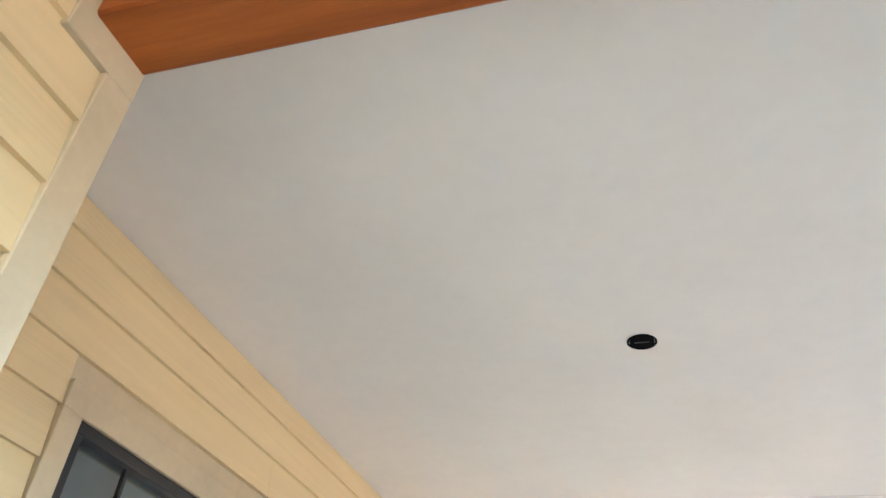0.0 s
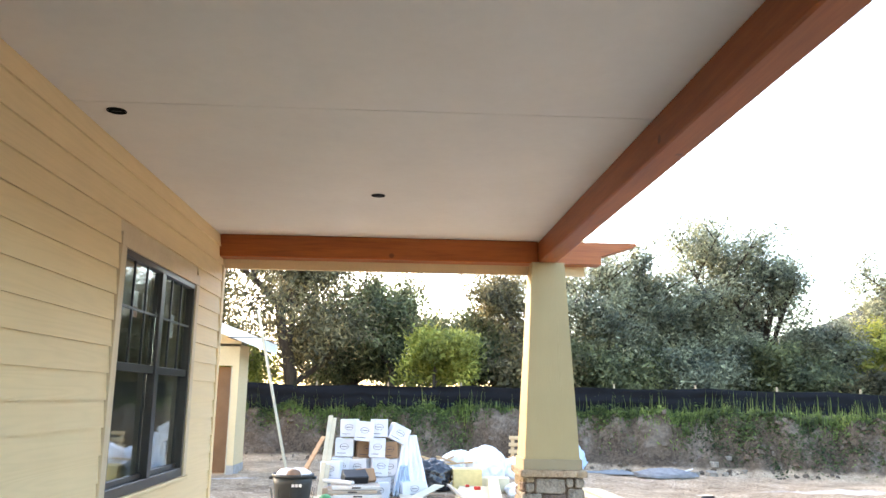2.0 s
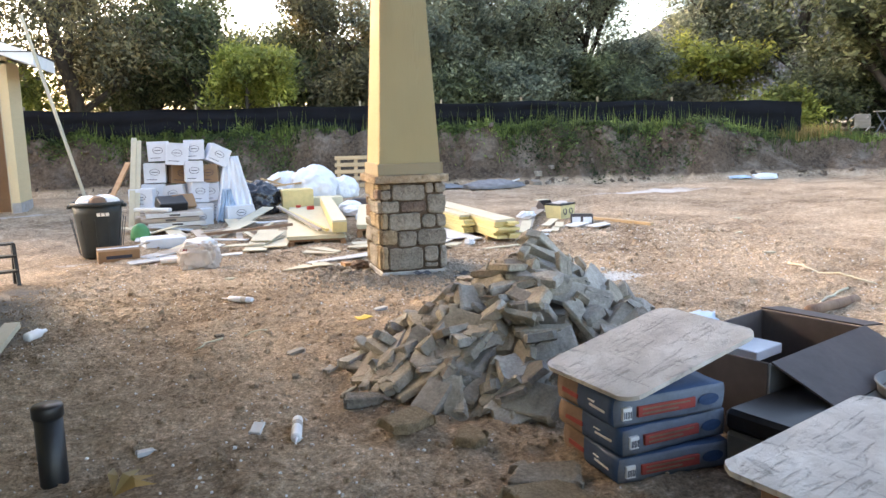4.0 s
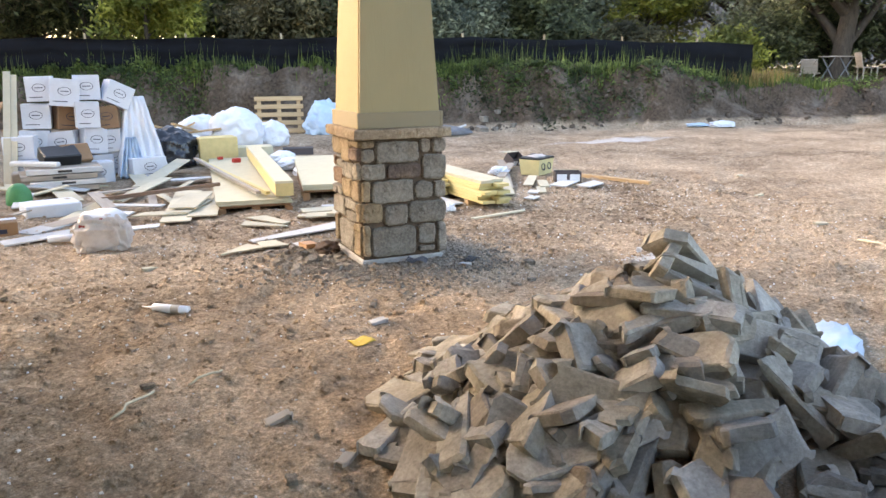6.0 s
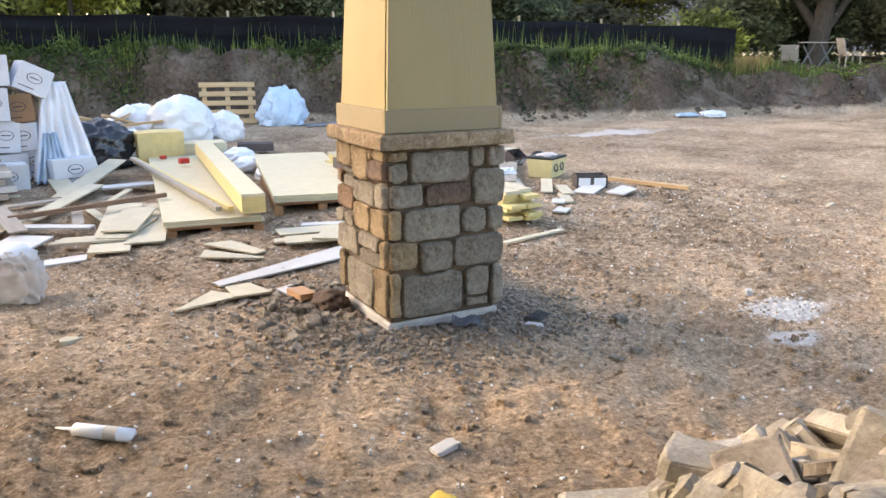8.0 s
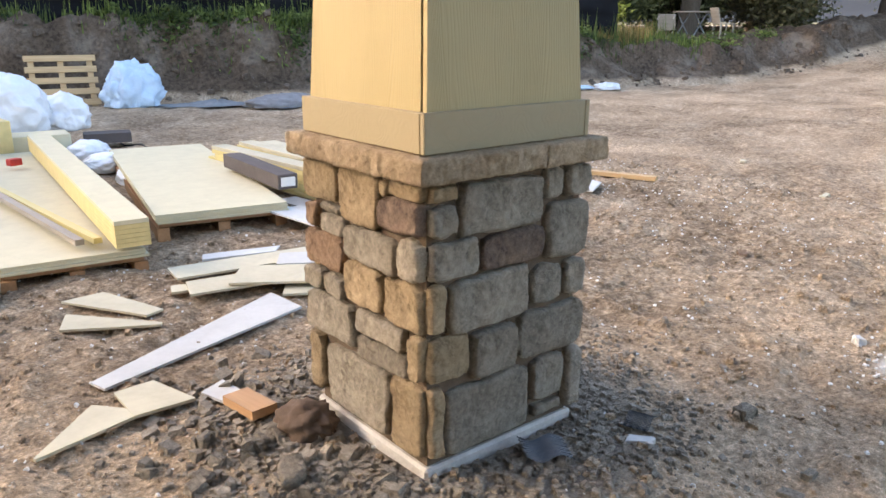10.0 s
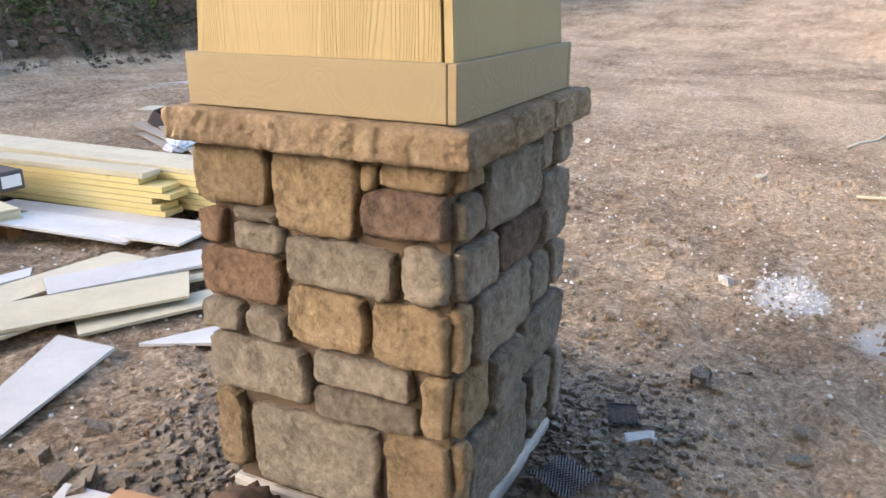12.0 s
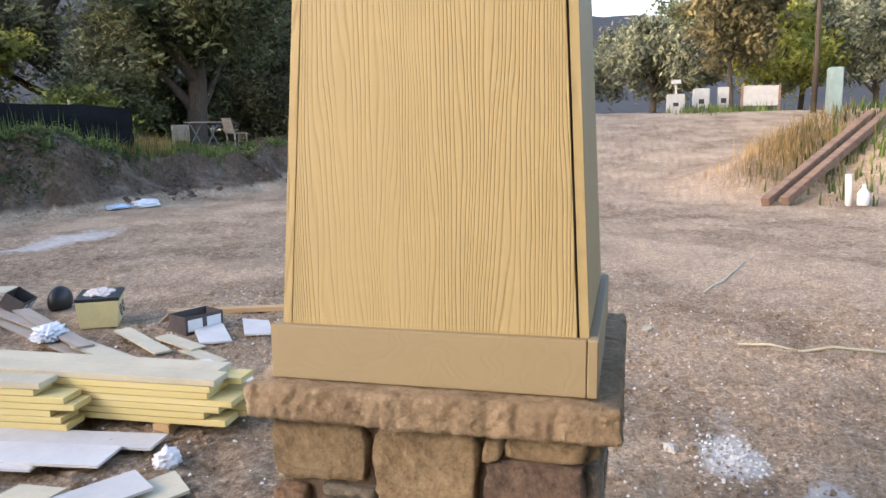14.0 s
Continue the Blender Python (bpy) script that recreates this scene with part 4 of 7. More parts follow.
def build_hill():
    az = np.radians(np.linspace(8, 150, 120))
    rr = np.linspace(70, 320, 60)
    A, R = np.meshgrid(az, rr, indexing="ij")
    deg = np.degrees(A)
    crest = np.interp(deg, [8, 22, 28, 33, 40, 55, 75, 90, 110, 150], [5, 11, 17, 25, 31, 32, 26, 24, 20, 11])
    prof = smooth_step(75, 200, R) * (1 - 0.4 * smooth_step(200, 320, R))
    x, y = R * np.sin(A), R * np.cos(A)
    z = crest * prof * (1 + 0.25 * value_noise(x * 0.03, y * 0.03, 1)) + 5 * value_noise(x * 0.06, y * 0.06, 2) * prof + 1.3
    idx = np.arange(z.size).reshape(z.shape)
    q = np.stack([idx[:-1, :-1], idx[1:, :-1], idx[1:, 1:], idx[:-1, 1:]], -1).reshape(-1, 4)
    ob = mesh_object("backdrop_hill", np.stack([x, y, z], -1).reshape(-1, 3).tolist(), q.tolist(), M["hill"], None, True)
    return tagged(ob, label="distant scrub hill with blue-grey haze in its colour", category="hill", kind="structure")


build_hill()

# ---- stone pile ----
PILE_X, PILE_Y = 0.06, -3.02


def slab_stone(L, W, T, seed):
    """A split slab: a broken many-sided outline, chipped arrises, rough faces."""
    rng = random.Random(seed)
    bm = bmesh.new()
    cut = [rng.choice((0.05, 0.1, 0.16, 0.3)) * min(L, W) for k in range(4)]
    ring = []
    for k, (sx, sy) in enumerate(((1, 1), (-1, 1), (-1, -1), (1, -1))):
        x, y = sx * L / 2 * rng.uniform(0.86, 1.04), sy * W / 2 * rng.uniform(0.82, 1.06)
        c = cut[k]
        p = [(x - sx * c, y), (x, y - sy * c * rng.uniform(0.5, 1.2))]
        ring += p if sx * sy > 0 else p[::-1]
        ring[-2:] = ring[-2:] if sx * sy < 0 else ring[-2:][::-1]
    full = []
    for a, b in zip(ring, ring[1:] + ring[:1]):
        full.append(a)
        if math.hypot(a[0] - b[0], a[1] - b[1]) > 0.3 * min(L, W):
            f = rng.uniform(0.35, 0.65)
            bow = rng.uniform(-0.03, 0.05)
            full.append(((a[0] + (b[0] - a[0]) * f) * (1 + bow), (a[1] + (b[1] - a[1]) * f) * (1 + bow)))
    n = len(full)
    chip = min(0.14 * T, 0.008)
    slope = rng.uniform(-0.12, 0.12)
    levels = ((-0.5, 1 - 2.2 * chip / W), (-0.5 + chip / T, 1.0), (0.5 - chip / T, rng.uniform(0.93, 1.0)), (0.5, rng.uniform(0.93, 0.97) - 2.2 * chip / W))
    rows = []
    for h, k in levels:
        rows.append([bm.verts.new((x * k + rng.uniform(-1, 1) * chip * 0.7, y * k + rng.uniform(-1, 1) * chip * 0.7, T * h + (slope * x if h > 0 else 0) + rng.uniform(-1, 1) * 0.04 * T)) for x, y in full])
    for a, b in zip(rows, rows[1:]):
        for i in range(n):
            j = (i + 1) % n
            bm.faces.new((a[i], a[j], b[j], b[i]))
    for row, z in ((rows[0], -0.5), (rows[-1], 0.5)):
        ridge = [bm.verts.new((u * L, rng.uniform(-0.1, 0.1) * W, T * z + (slope * u * L if z > 0 else 0) + rng.uniform(-0.03, 0.03) * T)) for u in (-0.2, 0.2)]
        side = [0 if v.co.x < 0 else 1 for v in row]
        for i in range(n):
            j = (i + 1) % n
            bm.faces.new((row[i], row[j], ridge[side[i]]))
            if side[i] != side[j]:
                bm.faces.new((row[j], ridge[side[j]], ridge[side[i]]))
    bmesh.ops.recalc_face_normals(bm, faces=bm.faces[:])
    return bm


def heap(x, y):
    dx, dy = x - PILE_X, y - PILE_Y
    r = math.hypot(dx / (1.04 if dx < 0 else 0.86), dy / (1.2 if dy > 0 else 0.9))
    return 0.66 * max(0.0, 1 - r) ** 0.98


def pile_rest(shapes):
    """The stones deeper in the heap, joined."""
    rng = random.Random(78)
    verts, faces = [], []
    for k in range(170):
        a, r = rng.uniform(0, 2 * math.pi), math.sqrt(rng.random()) * 0.85
        x, y = PILE_X - 0.1 + r * 1.0 * math.cos(a), PILE_Y + 0.1 + r * 1.1 * math.sin(a)
        m = Matrix.Translation((x, y, max(0.03, heap(x, y) * rng.uniform(0.75, 0.98)))) @ pose(0, 0, 0, rng.uniform(-40, 40), rng.uniform(-40, 40), rng.uniform(0, 360))
        me = shapes[rng.randrange(len(shapes))]
        i = len(verts)
        verts += [tuple(m @ v.co) for v in me.vertices]
        faces += [tuple(i + q for q in f.vertices) for f in me.polygons]
    return tagged(mesh_object("heap_stones", verts, faces, M["pile_stone"]), label="stones lying deeper in the heap", category="stones", kind="stuff")


def build_pile():
    pile = empty("stone_pile", pose(PILE_X, PILE_Y, 0), label="heap of loose grey-brown facing stones on the dirt", category="stones")
    rng = random.Random(77)
    shapes = []
    for k in range(40):
        L = rng.uniform(0.2, 0.42)
        ob = slab_stone(L, L * rng.uniform(0.34, 0.62), rng.uniform(0.036, 0.066), 500 + k)
        me = bpy.data.meshes.new("stone")
        ob.to_mesh(me)
        ob.free()
        me.materials.append(M["pile_stone"])
        shapes.append(me)
    pile_rest(shapes)
    count = 0
    while count < 299:
        a, r = rng.uniform(0, 2 * math.pi), math.sqrt(rng.random())
        x, y = PILE_X - 0.08 + r * 0.98 * math.cos(a), PILE_Y + 0.13 + r * 1.08 * math.sin(a)
        h = heap(x, y)
        if h < 0.02 and rng.random() < 0.6:
            continue
        layer = rng.random()
        z = max(0.03, h * (1.0 if layer < 0.8 else rng.uniform(0.7, 0.95)) + rng.uniform(-0.02, 0.04))
        e = 0.05
        nrm = Vector((heap(x - e, y) - heap(x + e, y), heap(x, y - e) - heap(x, y + e), 2 * e))
        tilt = 0.62 if h > 0.08 else 0.12
        nrm = (nrm.normalized() + tilt * Vector((rng.uniform(-1, 1), rng.uniform(-1, 1), rng.uniform(-0.3, 0.5)))).normalized()
        q = nrm.to_track_quat("Z", "X").to_matrix().to_4x4() @ pose(0, 0, 0, 0, 0, rng.uniform(0, 360))
        ob = new("stone", shapes[rng.randrange(len(shapes))])
        ob.parent = pile
        ob.matrix_local = Matrix.Translation((x - PILE_X, y - PILE_Y, z)) @ q
        count += 1


build_pile()
# ---- materials of the loose things ----
def smeared_board():
    """Pale dusty board with thin dark scratches and dried mortar."""
    n = Nodes("dusty_board")
    base = n.ramp(n.noise(3.5, 7, 0.65), [(0.3, (0.40, 0.36, 0.32)), (0.55, (0.60, 0.56, 0.51)), (0.75, (0.74, 0.71, 0.67))])
    marks = n.ramp(n.noise(9, 6, 0.7, n.mapped((0.35, 1.6, 1), (0, 0, 0.5)), 1.8), [(0.34, 0.62), (0.45, 1.0)])
    marks2 = n.ramp(n.noise(16, 5, 0.7, n.mapped((1.5, 0.3, 1), (0, 0, -0.4)), 1.2), [(0.33, 0.68), (0.42, 1.0)])
    col = n.mix(1.0, n.mix(0.85, base, marks, "MULTIPLY"), marks2, "MULTIPLY")
    n.bump(marks, 0.9, 0.008)
    n.bump(marks2, 0.8, 0.006)
    n.bump(n.noise(18, 8, 0.75), 0.9, 0.012)
    return n.done(col, 0.85, 0, 0.25)


M.update(
    board_white=worn("white_cement_board", (0.56, 0.56, 0.55), 0.7, 0.12, 5, 0.2, vary=0.2),
    board_cream=worn("cream_board", (0.53, 0.485, 0.36), 0.7, 0.14, 5, 0.2, vary=0.15),
    board_grey=wood("grey_wood_board", (0.24, 0.20, 0.16), (0.42, 0.37, 0.31), "X", 9),
    lumber=wood("yellow_primed_lumber", (0.54, 0.44, 0.17), (0.64, 0.55, 0.29), "X", 6),
    raw_wood=wood("raw_pine", (0.40, 0.25, 0.12), (0.60, 0.42, 0.23), "X", 8),
    pallet_wood=wood("pallet_wood", (0.22, 0.11, 0.05), (0.38, 0.21, 0.11), "X", 8),
    foam=worn("foam_board", (0.56, 0.51, 0.36), 0.8, 0.08, 10, 0.2),
    foam_edge=worn("foam_edge", (0.62, 0.50, 0.24), 0.85, 0.12, 14, 0.3),
    carton_white=worn("white_carton", (0.62, 0.65, 0.70), 0.7, 0.12, 4, 0.15, vary=0.15),
    carton_brown=worn("brown_carton", (0.30, 0.18, 0.10), 0.8, 0.15, 4, 0.15, vary=0.2),
    carton_dark=worn("dark_carton", (0.085, 0.07, 0.068), 0.75, 0.25, 4, 0.15),
    ink=worn("dark_print", (0.03, 0.035, 0.06), 0.7, 0.2, 9),
    red_bright=worn("red_box_board", (0.50, 0.04, 0.03), 0.6, 0.2, 9),
    red_print=worn("red_print", (0.30, 0.05, 0.04), 0.7, 0.25, 6),
    white_print=worn("white_print", (0.72, 0.72, 0.72), 0.6, 0.1, 6),
    film_white=worn("white_plastic_film", (0.74, 0.76, 0.80), 0.35, 0.1, 3, 0.3, 0, 0.5),
    film_blue=worn("pale_blue_film", (0.48, 0.62, 0.78), 0.3, 0.15, 3, 0.3, 0, 0.5),
    film_black=worn("black_bag_film", (0.015, 0.018, 0.024), 0.25, 0.3, 6, 0.2, 0, 0.6),
    can_plastic=worn("dark_green_black_plastic", (0.02, 0.026, 0.028), 0.5, 0.3, 3, 0.12),
    black_plastic=worn("black_plastic", (0.014, 0.014, 0.015), 0.4, 0.3, 5, 0.08),
    grey_plastic=worn("grey_plastic", (0.17, 0.18, 0.19), 0.55, 0.2, 4, 0.1),
    bag_blue=worn("blue_bag_paper", (0.028, 0.065, 0.14), 0.6, 0.35, 6, 0.3),
    bag_grey=worn("grey_blue_bag_paper", (0.13, 0.155, 0.195), 0.65, 0.3, 7, 0.3),
    bag_tan=worn("tan_bag_paper", (0.20, 0.125, 0.08), 0.7, 0.35, 7, 0.35),
    sack_weave=worn("woven_sack", (0.58, 0.53, 0.50), 0.8, 0.2, 12, 0.5),
    dusty_board=smeared_board(),
    tin_paint=worn("yellow_tin", (0.60, 0.53, 0.28), 0.45, 0.15, 8, 0.1),
    orange_wood=wood("orange_wood", (0.34, 0.18, 0.09), (0.50, 0.31, 0.16), "X", 9),
    mesh_blue=worn("blue_mesh", (0.05, 0.14, 0.30), 0.5, 0.3, 5),
    wire=worn("dull_wire", (0.16, 0.17, 0.19), 0.5, 0.3, 30, 0.1, 0.6),
    clay=worn("wet_soil", (0.10, 0.065, 0.045), 0.9, 0.3, 8, 0.6),
    glove=worn("dirty_glove_cloth", (0.36, 0.27, 0.15), 0.9, 0.4, 14, 0.6),
    tinted_green=worn("green_plastic", (0.05, 0.22, 0.08), 0.5, 0.2, 6),
    concrete_pale=worn("pale_stucco", (0.42, 0.41, 0.39), 0.9, 0.15, 4, 0.4),
    chalk=worn("white_powder", (0.74, 0.73, 0.71), 0.95, 0.15, 9, 0.6),
    yellow_paper=worn("yellow_paper", (0.62, 0.44, 0.08), 0.7, 0.2, 9),
    teal=worn("pale_teal_box", (0.20, 0.27, 0.26), 0.7, 0.15, 5),
    tar=worn("grey_gravel_heap", (0.20, 0.20, 0.21), 0.95, 0.3, 9, 0.8),
    old_timber=wood("old_timber", (0.13, 0.075, 0.05), (0.30, 0.20, 0.14), "X", 7, 0.85, 0.5),
)


def turned(x, y, z=0.0, yaw=0.0, rx=0.0, ry=0.0):
    return pose(x, y, z, 0, 0, yaw) @ pose(0, 0, 0, rx, ry, 0)


def single(name, bm, mat, m, label, category, group="", smooth=False):
    ob = part(name, bm, mat, None, "", smooth)
    ob.matrix_world = m
    return tagged(ob, label=label, category=category, group=group)


def crumpled(rx, ry, rz, seed, sub=4, amp=0.12, flat=0.35, freq=2.6, square=1.0):
    """A slumped bag: a ball with folds, flattened below."""
    bm = bmesh.new()
    bmesh.ops.create_icosphere(bm, subdivisions=sub, radius=1)
    o = Vector((seed * 3.1, seed * 1.7, seed * 0.9))
    for v in bm.verts:
        n = v.co.normalized()
        d = 1 + amp * noise.noise(n * freq + o) + amp * 0.7 * abs(noise.noise(n * freq * 2.3 + o)) + amp * 0.3 * noise.noise(n * freq * 6 + o)
        v.co = Vector([math.copysign(abs(t) ** square, t) for t in n]) * d
        if v.co.z < -flat:
            v.co.z = -flat + (v.co.z + flat) * 0.12
        v.co = Vector((v.co.x * rx, v.co.y * ry, (v.co.z + flat + 0.08) * rz))
    return bm


def board(x0, y0, x1, y1, w, mat, z0=0.02, z1=0.02, th=0.012, label="loose offcut of white siding board on the dirt", name="board_offcut", skew=0.0, group="loose boards", category="board", taper=1.0):
    """A flat board lying from one end to the other; skew cuts its ends at a slant."""
    L = math.hypot(x1 - x0, y1 - y0)
    bm = box(-L / 2, L / 2, -w / 2, w / 2, 0, th)
    for v in bm.verts:
        if v.co.x < 0:
            v.co.y *= taper
        if v.co.x > 0:
            v.co.x += skew * v.co.y
        else:
            v.co.x += 0.3 * skew * v.co.y
    yaw = math.degrees(math.atan2(y1 - y0, x1 - x0))
    pitch = -math.degrees(math.atan2(z1 - z0, L))
    xm, ym = (x0 + x1) / 2, (y0 + y1) / 2
    base = max(g(xm, ym), 0.5 * (g(x0, y0) + g(x1, y1)))
    return single(name, bm, M[mat], turned(xm, ym, base + (z0 + z1) / 2 - 0.01, yaw, 0, pitch), label, category, group)


# ---- boards and panels beyond the column ----
WHITE_B = "loose offcut of white siding board on the dirt"
CREAM_B = "loose cream-painted siding offcut on the dirt"
BOARDS = [
    (-1.5, 4.1, -0.9, 5.5, 0.2, "board_cream", 0.03, 0.16, 0.3), (-1.78, 3.25, -1.2, 4.4, 0.15, "board_cream", 0.02, 0.08, 0.2),
    (-1.32, 1.95, -1.05, 3.4, 0.26, "board_cream", 0.02, 0.07, 0.1), (-1.08, 2.05, -0.82, 3.4, 0.26, "board_cream", 0.035, 0.05, -0.2),
    (-1.22, 2.3, -0.98, 3.0, 0.24, "board_cream", 0.07, 0.09, 0.1), (-1.28, 2.2, -1.0, 2.75, 0.2, "board_cream", 0.05, 0.06, -0.3),
    (-1.8, 1.9, -1.45, 1.96, 0.14, "board_white", 0.02, 0.02, 0.3), (-0.22, 1.66, 0.55, 1.5, 0.2, "board_cream", 0.03, 0.04, 0.2),
    (-0.19, 1.95, 0.76, 1.80, 0.2, "board_cream", 0.02, 0.03, -0.2),
    (0.02, 1.66, 0.58, 1.28, 0.27, "board_cream", 0.055, 0.06, 0.2), (0.15, 1.40, 0.66, 1.12, 0.15, "board_cream", 0.03, 0.035, 0.3),
    (0.30, 1.75, 0.85, 1.42, 0.2, "board_white", 0.045, 0.05, 0.1), (0.42, 1.60, 0.92, 1.30, 0.2, "board_cream", 0.02, 0.03, 0.2), (0.72, 2.72, 0.96, 1.98, 0.16, "board_white", 0.12, 0.04, 0.2),
    (1.05, 1.72, 0.88, 2.75, 0.2, "board_white", 0.03, 0.05, 0.1), (1.25, 1.62, 1.05, 3.1, 0.16, "board_white", 0.02, 0.03, 0.1),
    (0.05, 2.15, 0.45, 2.05, 0.1, "board_white", 0.02, 0.02, 0.5), (-0.28, 1.72, 0.15, 1.62, 0.1, "board_cream", 0.02, 0.02, 0.3),
    (1.99, 1.93, 2.48, 3.0, 0.13, "board_cream", 0.03, 0.05, 0.1), (2.2, 2.3, 3.25, 4.5, 0.1, "board_grey", 0.03, 0.05, 0.0),
    (2.05, 2.35, 3.05, 4.2, 0.1, "board_grey", 0.045, 0.03, 0.2), (2.4, 2.9, 3.2, 4.1, 0.11, "board_grey", 0.06, 0.05, 0.1),
    (2.5, 2.42, 2.9, 3.0, 0.11, "board_cream", 0.03, 0.04, 0.0), (2.42, 1.98, 2.62, 2.34, 0.1, "board_cream", 0.02, 0.02, 0.0),
    (2.62, 2.25, 2.8, 2.62, 0.11, "board_cream", 0.02, 0.03, 0.0), (2.05, 1.62, 2.2, 1.74, 0.11, "board_white", 0.02, 0.02, 0.2),
    (2.3, 1.98, 2.42, 2.12, 0.11, "board_white", 0.02, 0.02, 0.2), (2.75, 2.2, 3.15, 2.5, 0.2, "board_white", 0.02, 0.03, 0.6),
    (2.95, 2.0, 3.3, 2.2, 0.18, "board_white", 0.02, 0.02, 0.7), (1.7, 1.1, 1.1, 0.95, 0.05, "board_cream", 0.02, 0.02, 0.0),
    (-2.62, 1.55, -2.15, 1.75, 0.2, "board_white", 0.02, 0.03, 0.4), (-2.5, 1.95, -2.2, 2.35, 0.22, "board_white", 0.03, 0.03, 0.2),
    (-2.15, 1.6, -1.98, 2.1, 0.14, "board_cream", 0.02, 0.02, 0.3), (-2.35, 2.2, -1.95, 2.5, 0.2, "board_grey", 0.03, 0.05, 0.1),
    (-2.2, 2.5, -1.85, 3.3, 0.16, "board_cream", 0.03, 0.06, 0.2), (-1.95, 2.2, -1.75, 2.6, 0.3, "board_white", 0.04, 0.05, 0.1),
]
for x0, y0, x1, y1, w, mat, z0, z1, sk in BOARDS:
    board(x0, y0, x1, y1, w, mat, z0, z1, 0.012, WHITE_B if mat == "board_white" else ("loose weathered grey board on the dirt" if mat == "board_grey" else CREAM_B), "board_offcut", sk)
# broken pieces, each narrower at its first end
for x0, y0, x1, y1, w, mat, sk, tp in ((-0.84, 0.92, 0.10, 1.29, 0.245, "board_white", 0.3, 0.35), (-1.129, 0.509, -0.84, 0.666, 0.2, "board_cream", -0.2, 0.05), (-0.75, 0.80, -0.72, 0.57, 0.2, "board_cream", 0.15, 0.7), (-0.566, 0.53, -0.482, 0.56, 0.145, "board_white", 0.2, 1.0), (-0.43, 1.51, -0.63, 1.90, 0.18, "board_cream", 0.4, 0.5), (-0.46, 1.34, -0.79, 1.60, 0.18, "board_cream", -0.3, 0.15), (0.181, 1.128, 0.436, 0.862, 0.2, "board_white", 0.5, 0.04)):
    board(x0, y0, x1, y1, w, mat, 0.02, 0.026, 0.011, WHITE_B if mat == "board_white" else CREAM_B, "board_offcut", sk, taper=tp)
board(3.45, 3.0, 3.84, 1.97, 0.075, "raw_wood", 0.02, 0.02, 0.035, "long raw pine plank lying on the dirt", "plank")
board(-1.9, 3.0, -0.75, 3.25, 0.035, "old_timber", 0.09, 0.13, 0.035, "thin dark wooden batten across the boards", "batten")
board(-0.527, 0.45, -0.512, 0.26, 0.09, "orange_wood", 0.02, 0.035, 0.03, "short orange wood block at the column foot", "wood_block", 0, "", "wood")
single("soil_clod", crumpled(0.085, 0.10, 0.055, 12, 4, 0.3, 0.4, 3.5), M["clay"], turned(-0.44, 0.13, g(-0.44, 0.13)), "dark lump of soil at the column foot", "clod", "", True)
board(-3.12, -1.75, -3.14, -1.05, 0.10, "board_cream", 0.03, 0.05, 0.04, "short pale timber offcut beside the house", "timber_offcut", 0, "", "wood")


def stack_of_sheets(name, cx, cy, yaw, L, w, layers, label, z=0.0, mat="foam"):
    """Cream panels stacked on a low brown pallet."""
    th = empty(name, turned(cx, cy, g(cx, cy) + z, yaw), label=label, category="panels")
    pal = part("pallet", box(-L / 2 + 0.03, L / 2 - 0.03, -w / 2 + 0.02, w / 2 - 0.02, 0.06, 0.085), M["pallet_wood"], th, "low brown pallet")
    for k in (-1, 0, 1):
        part("runner", box(-L / 2, L / 2, k * (w / 2 - 0.04) - 0.035, k * (w / 2 - 0.04) + 0.035, -0.03, 0.06), M["pallet_wood"], pal)
    rng = random.Random(int(cx * 100))
    for k in range(layers):
        d = rng.uniform(-0.012, 0.012)
        z0 = 0.088 + k * 0.0145
        part("panel", box(-L / 2 + d, L / 2 + d, -w / 2 + d, w / 2 + d, z0, z0 + 0.0125), M[mat], th)
    return th


stack_of_sheets("panel_stack", -0.36, 4.15, 84, 3.8, 0.70, 3, "cream siding panels lying on a low pallet")
stack_of_sheets("panel_stack", 0.66, 4.0, 79, 2.75, 0.80, 4, "cream siding panels stacked on a brown pallet")


def foam_beam():
    th = empty("foam_block_stack", turned(-0.12, 4.0, g(-0.1, 4.0) + 0.135, 84.5), label="long block of cream insulation boards on the panels", category="insulation")
    for k in range(6):
        part("foam_board", box(-1.85, 1.85, -0.085, 0.085, 0.024 * k, 0.024 * k + 0.0225), M["foam_edge"] if k < 5 else M["foam"], th)


foam_beam()
for off, mat, lab in ((-0.17, "board_grey", "grey metal-edged strip lying on the panels"), (-0.08, "lumber", "yellow trim strip lying on the panels")):
    board(-0.36 + off * 0.2 - 0.35, 5.6, -0.36 + off + 0.02, 2.35, 0.045, mat, 0.16, 0.155, 0.03, lab, "trim_strip")
single("foam_offcut", box(-0.26, 0.26, -0.2, 0.2, 0, 0.38, None, 0.006), M["foam_edge"], turned(-0.38, 6.25, g(-0.4, 6.2) + 0.01, 4), "thick beige foam block on end among bags", "insulation")
single("foam_offcut", box(-0.25, 0.25, -0.18, 0.18, 0, 0.24, None, 0.006), M["foam"], turned(0.16, 6.3, g(0.1, 6.2) + 0.01, -6), "short cream foam block beside the bags", "insulation")


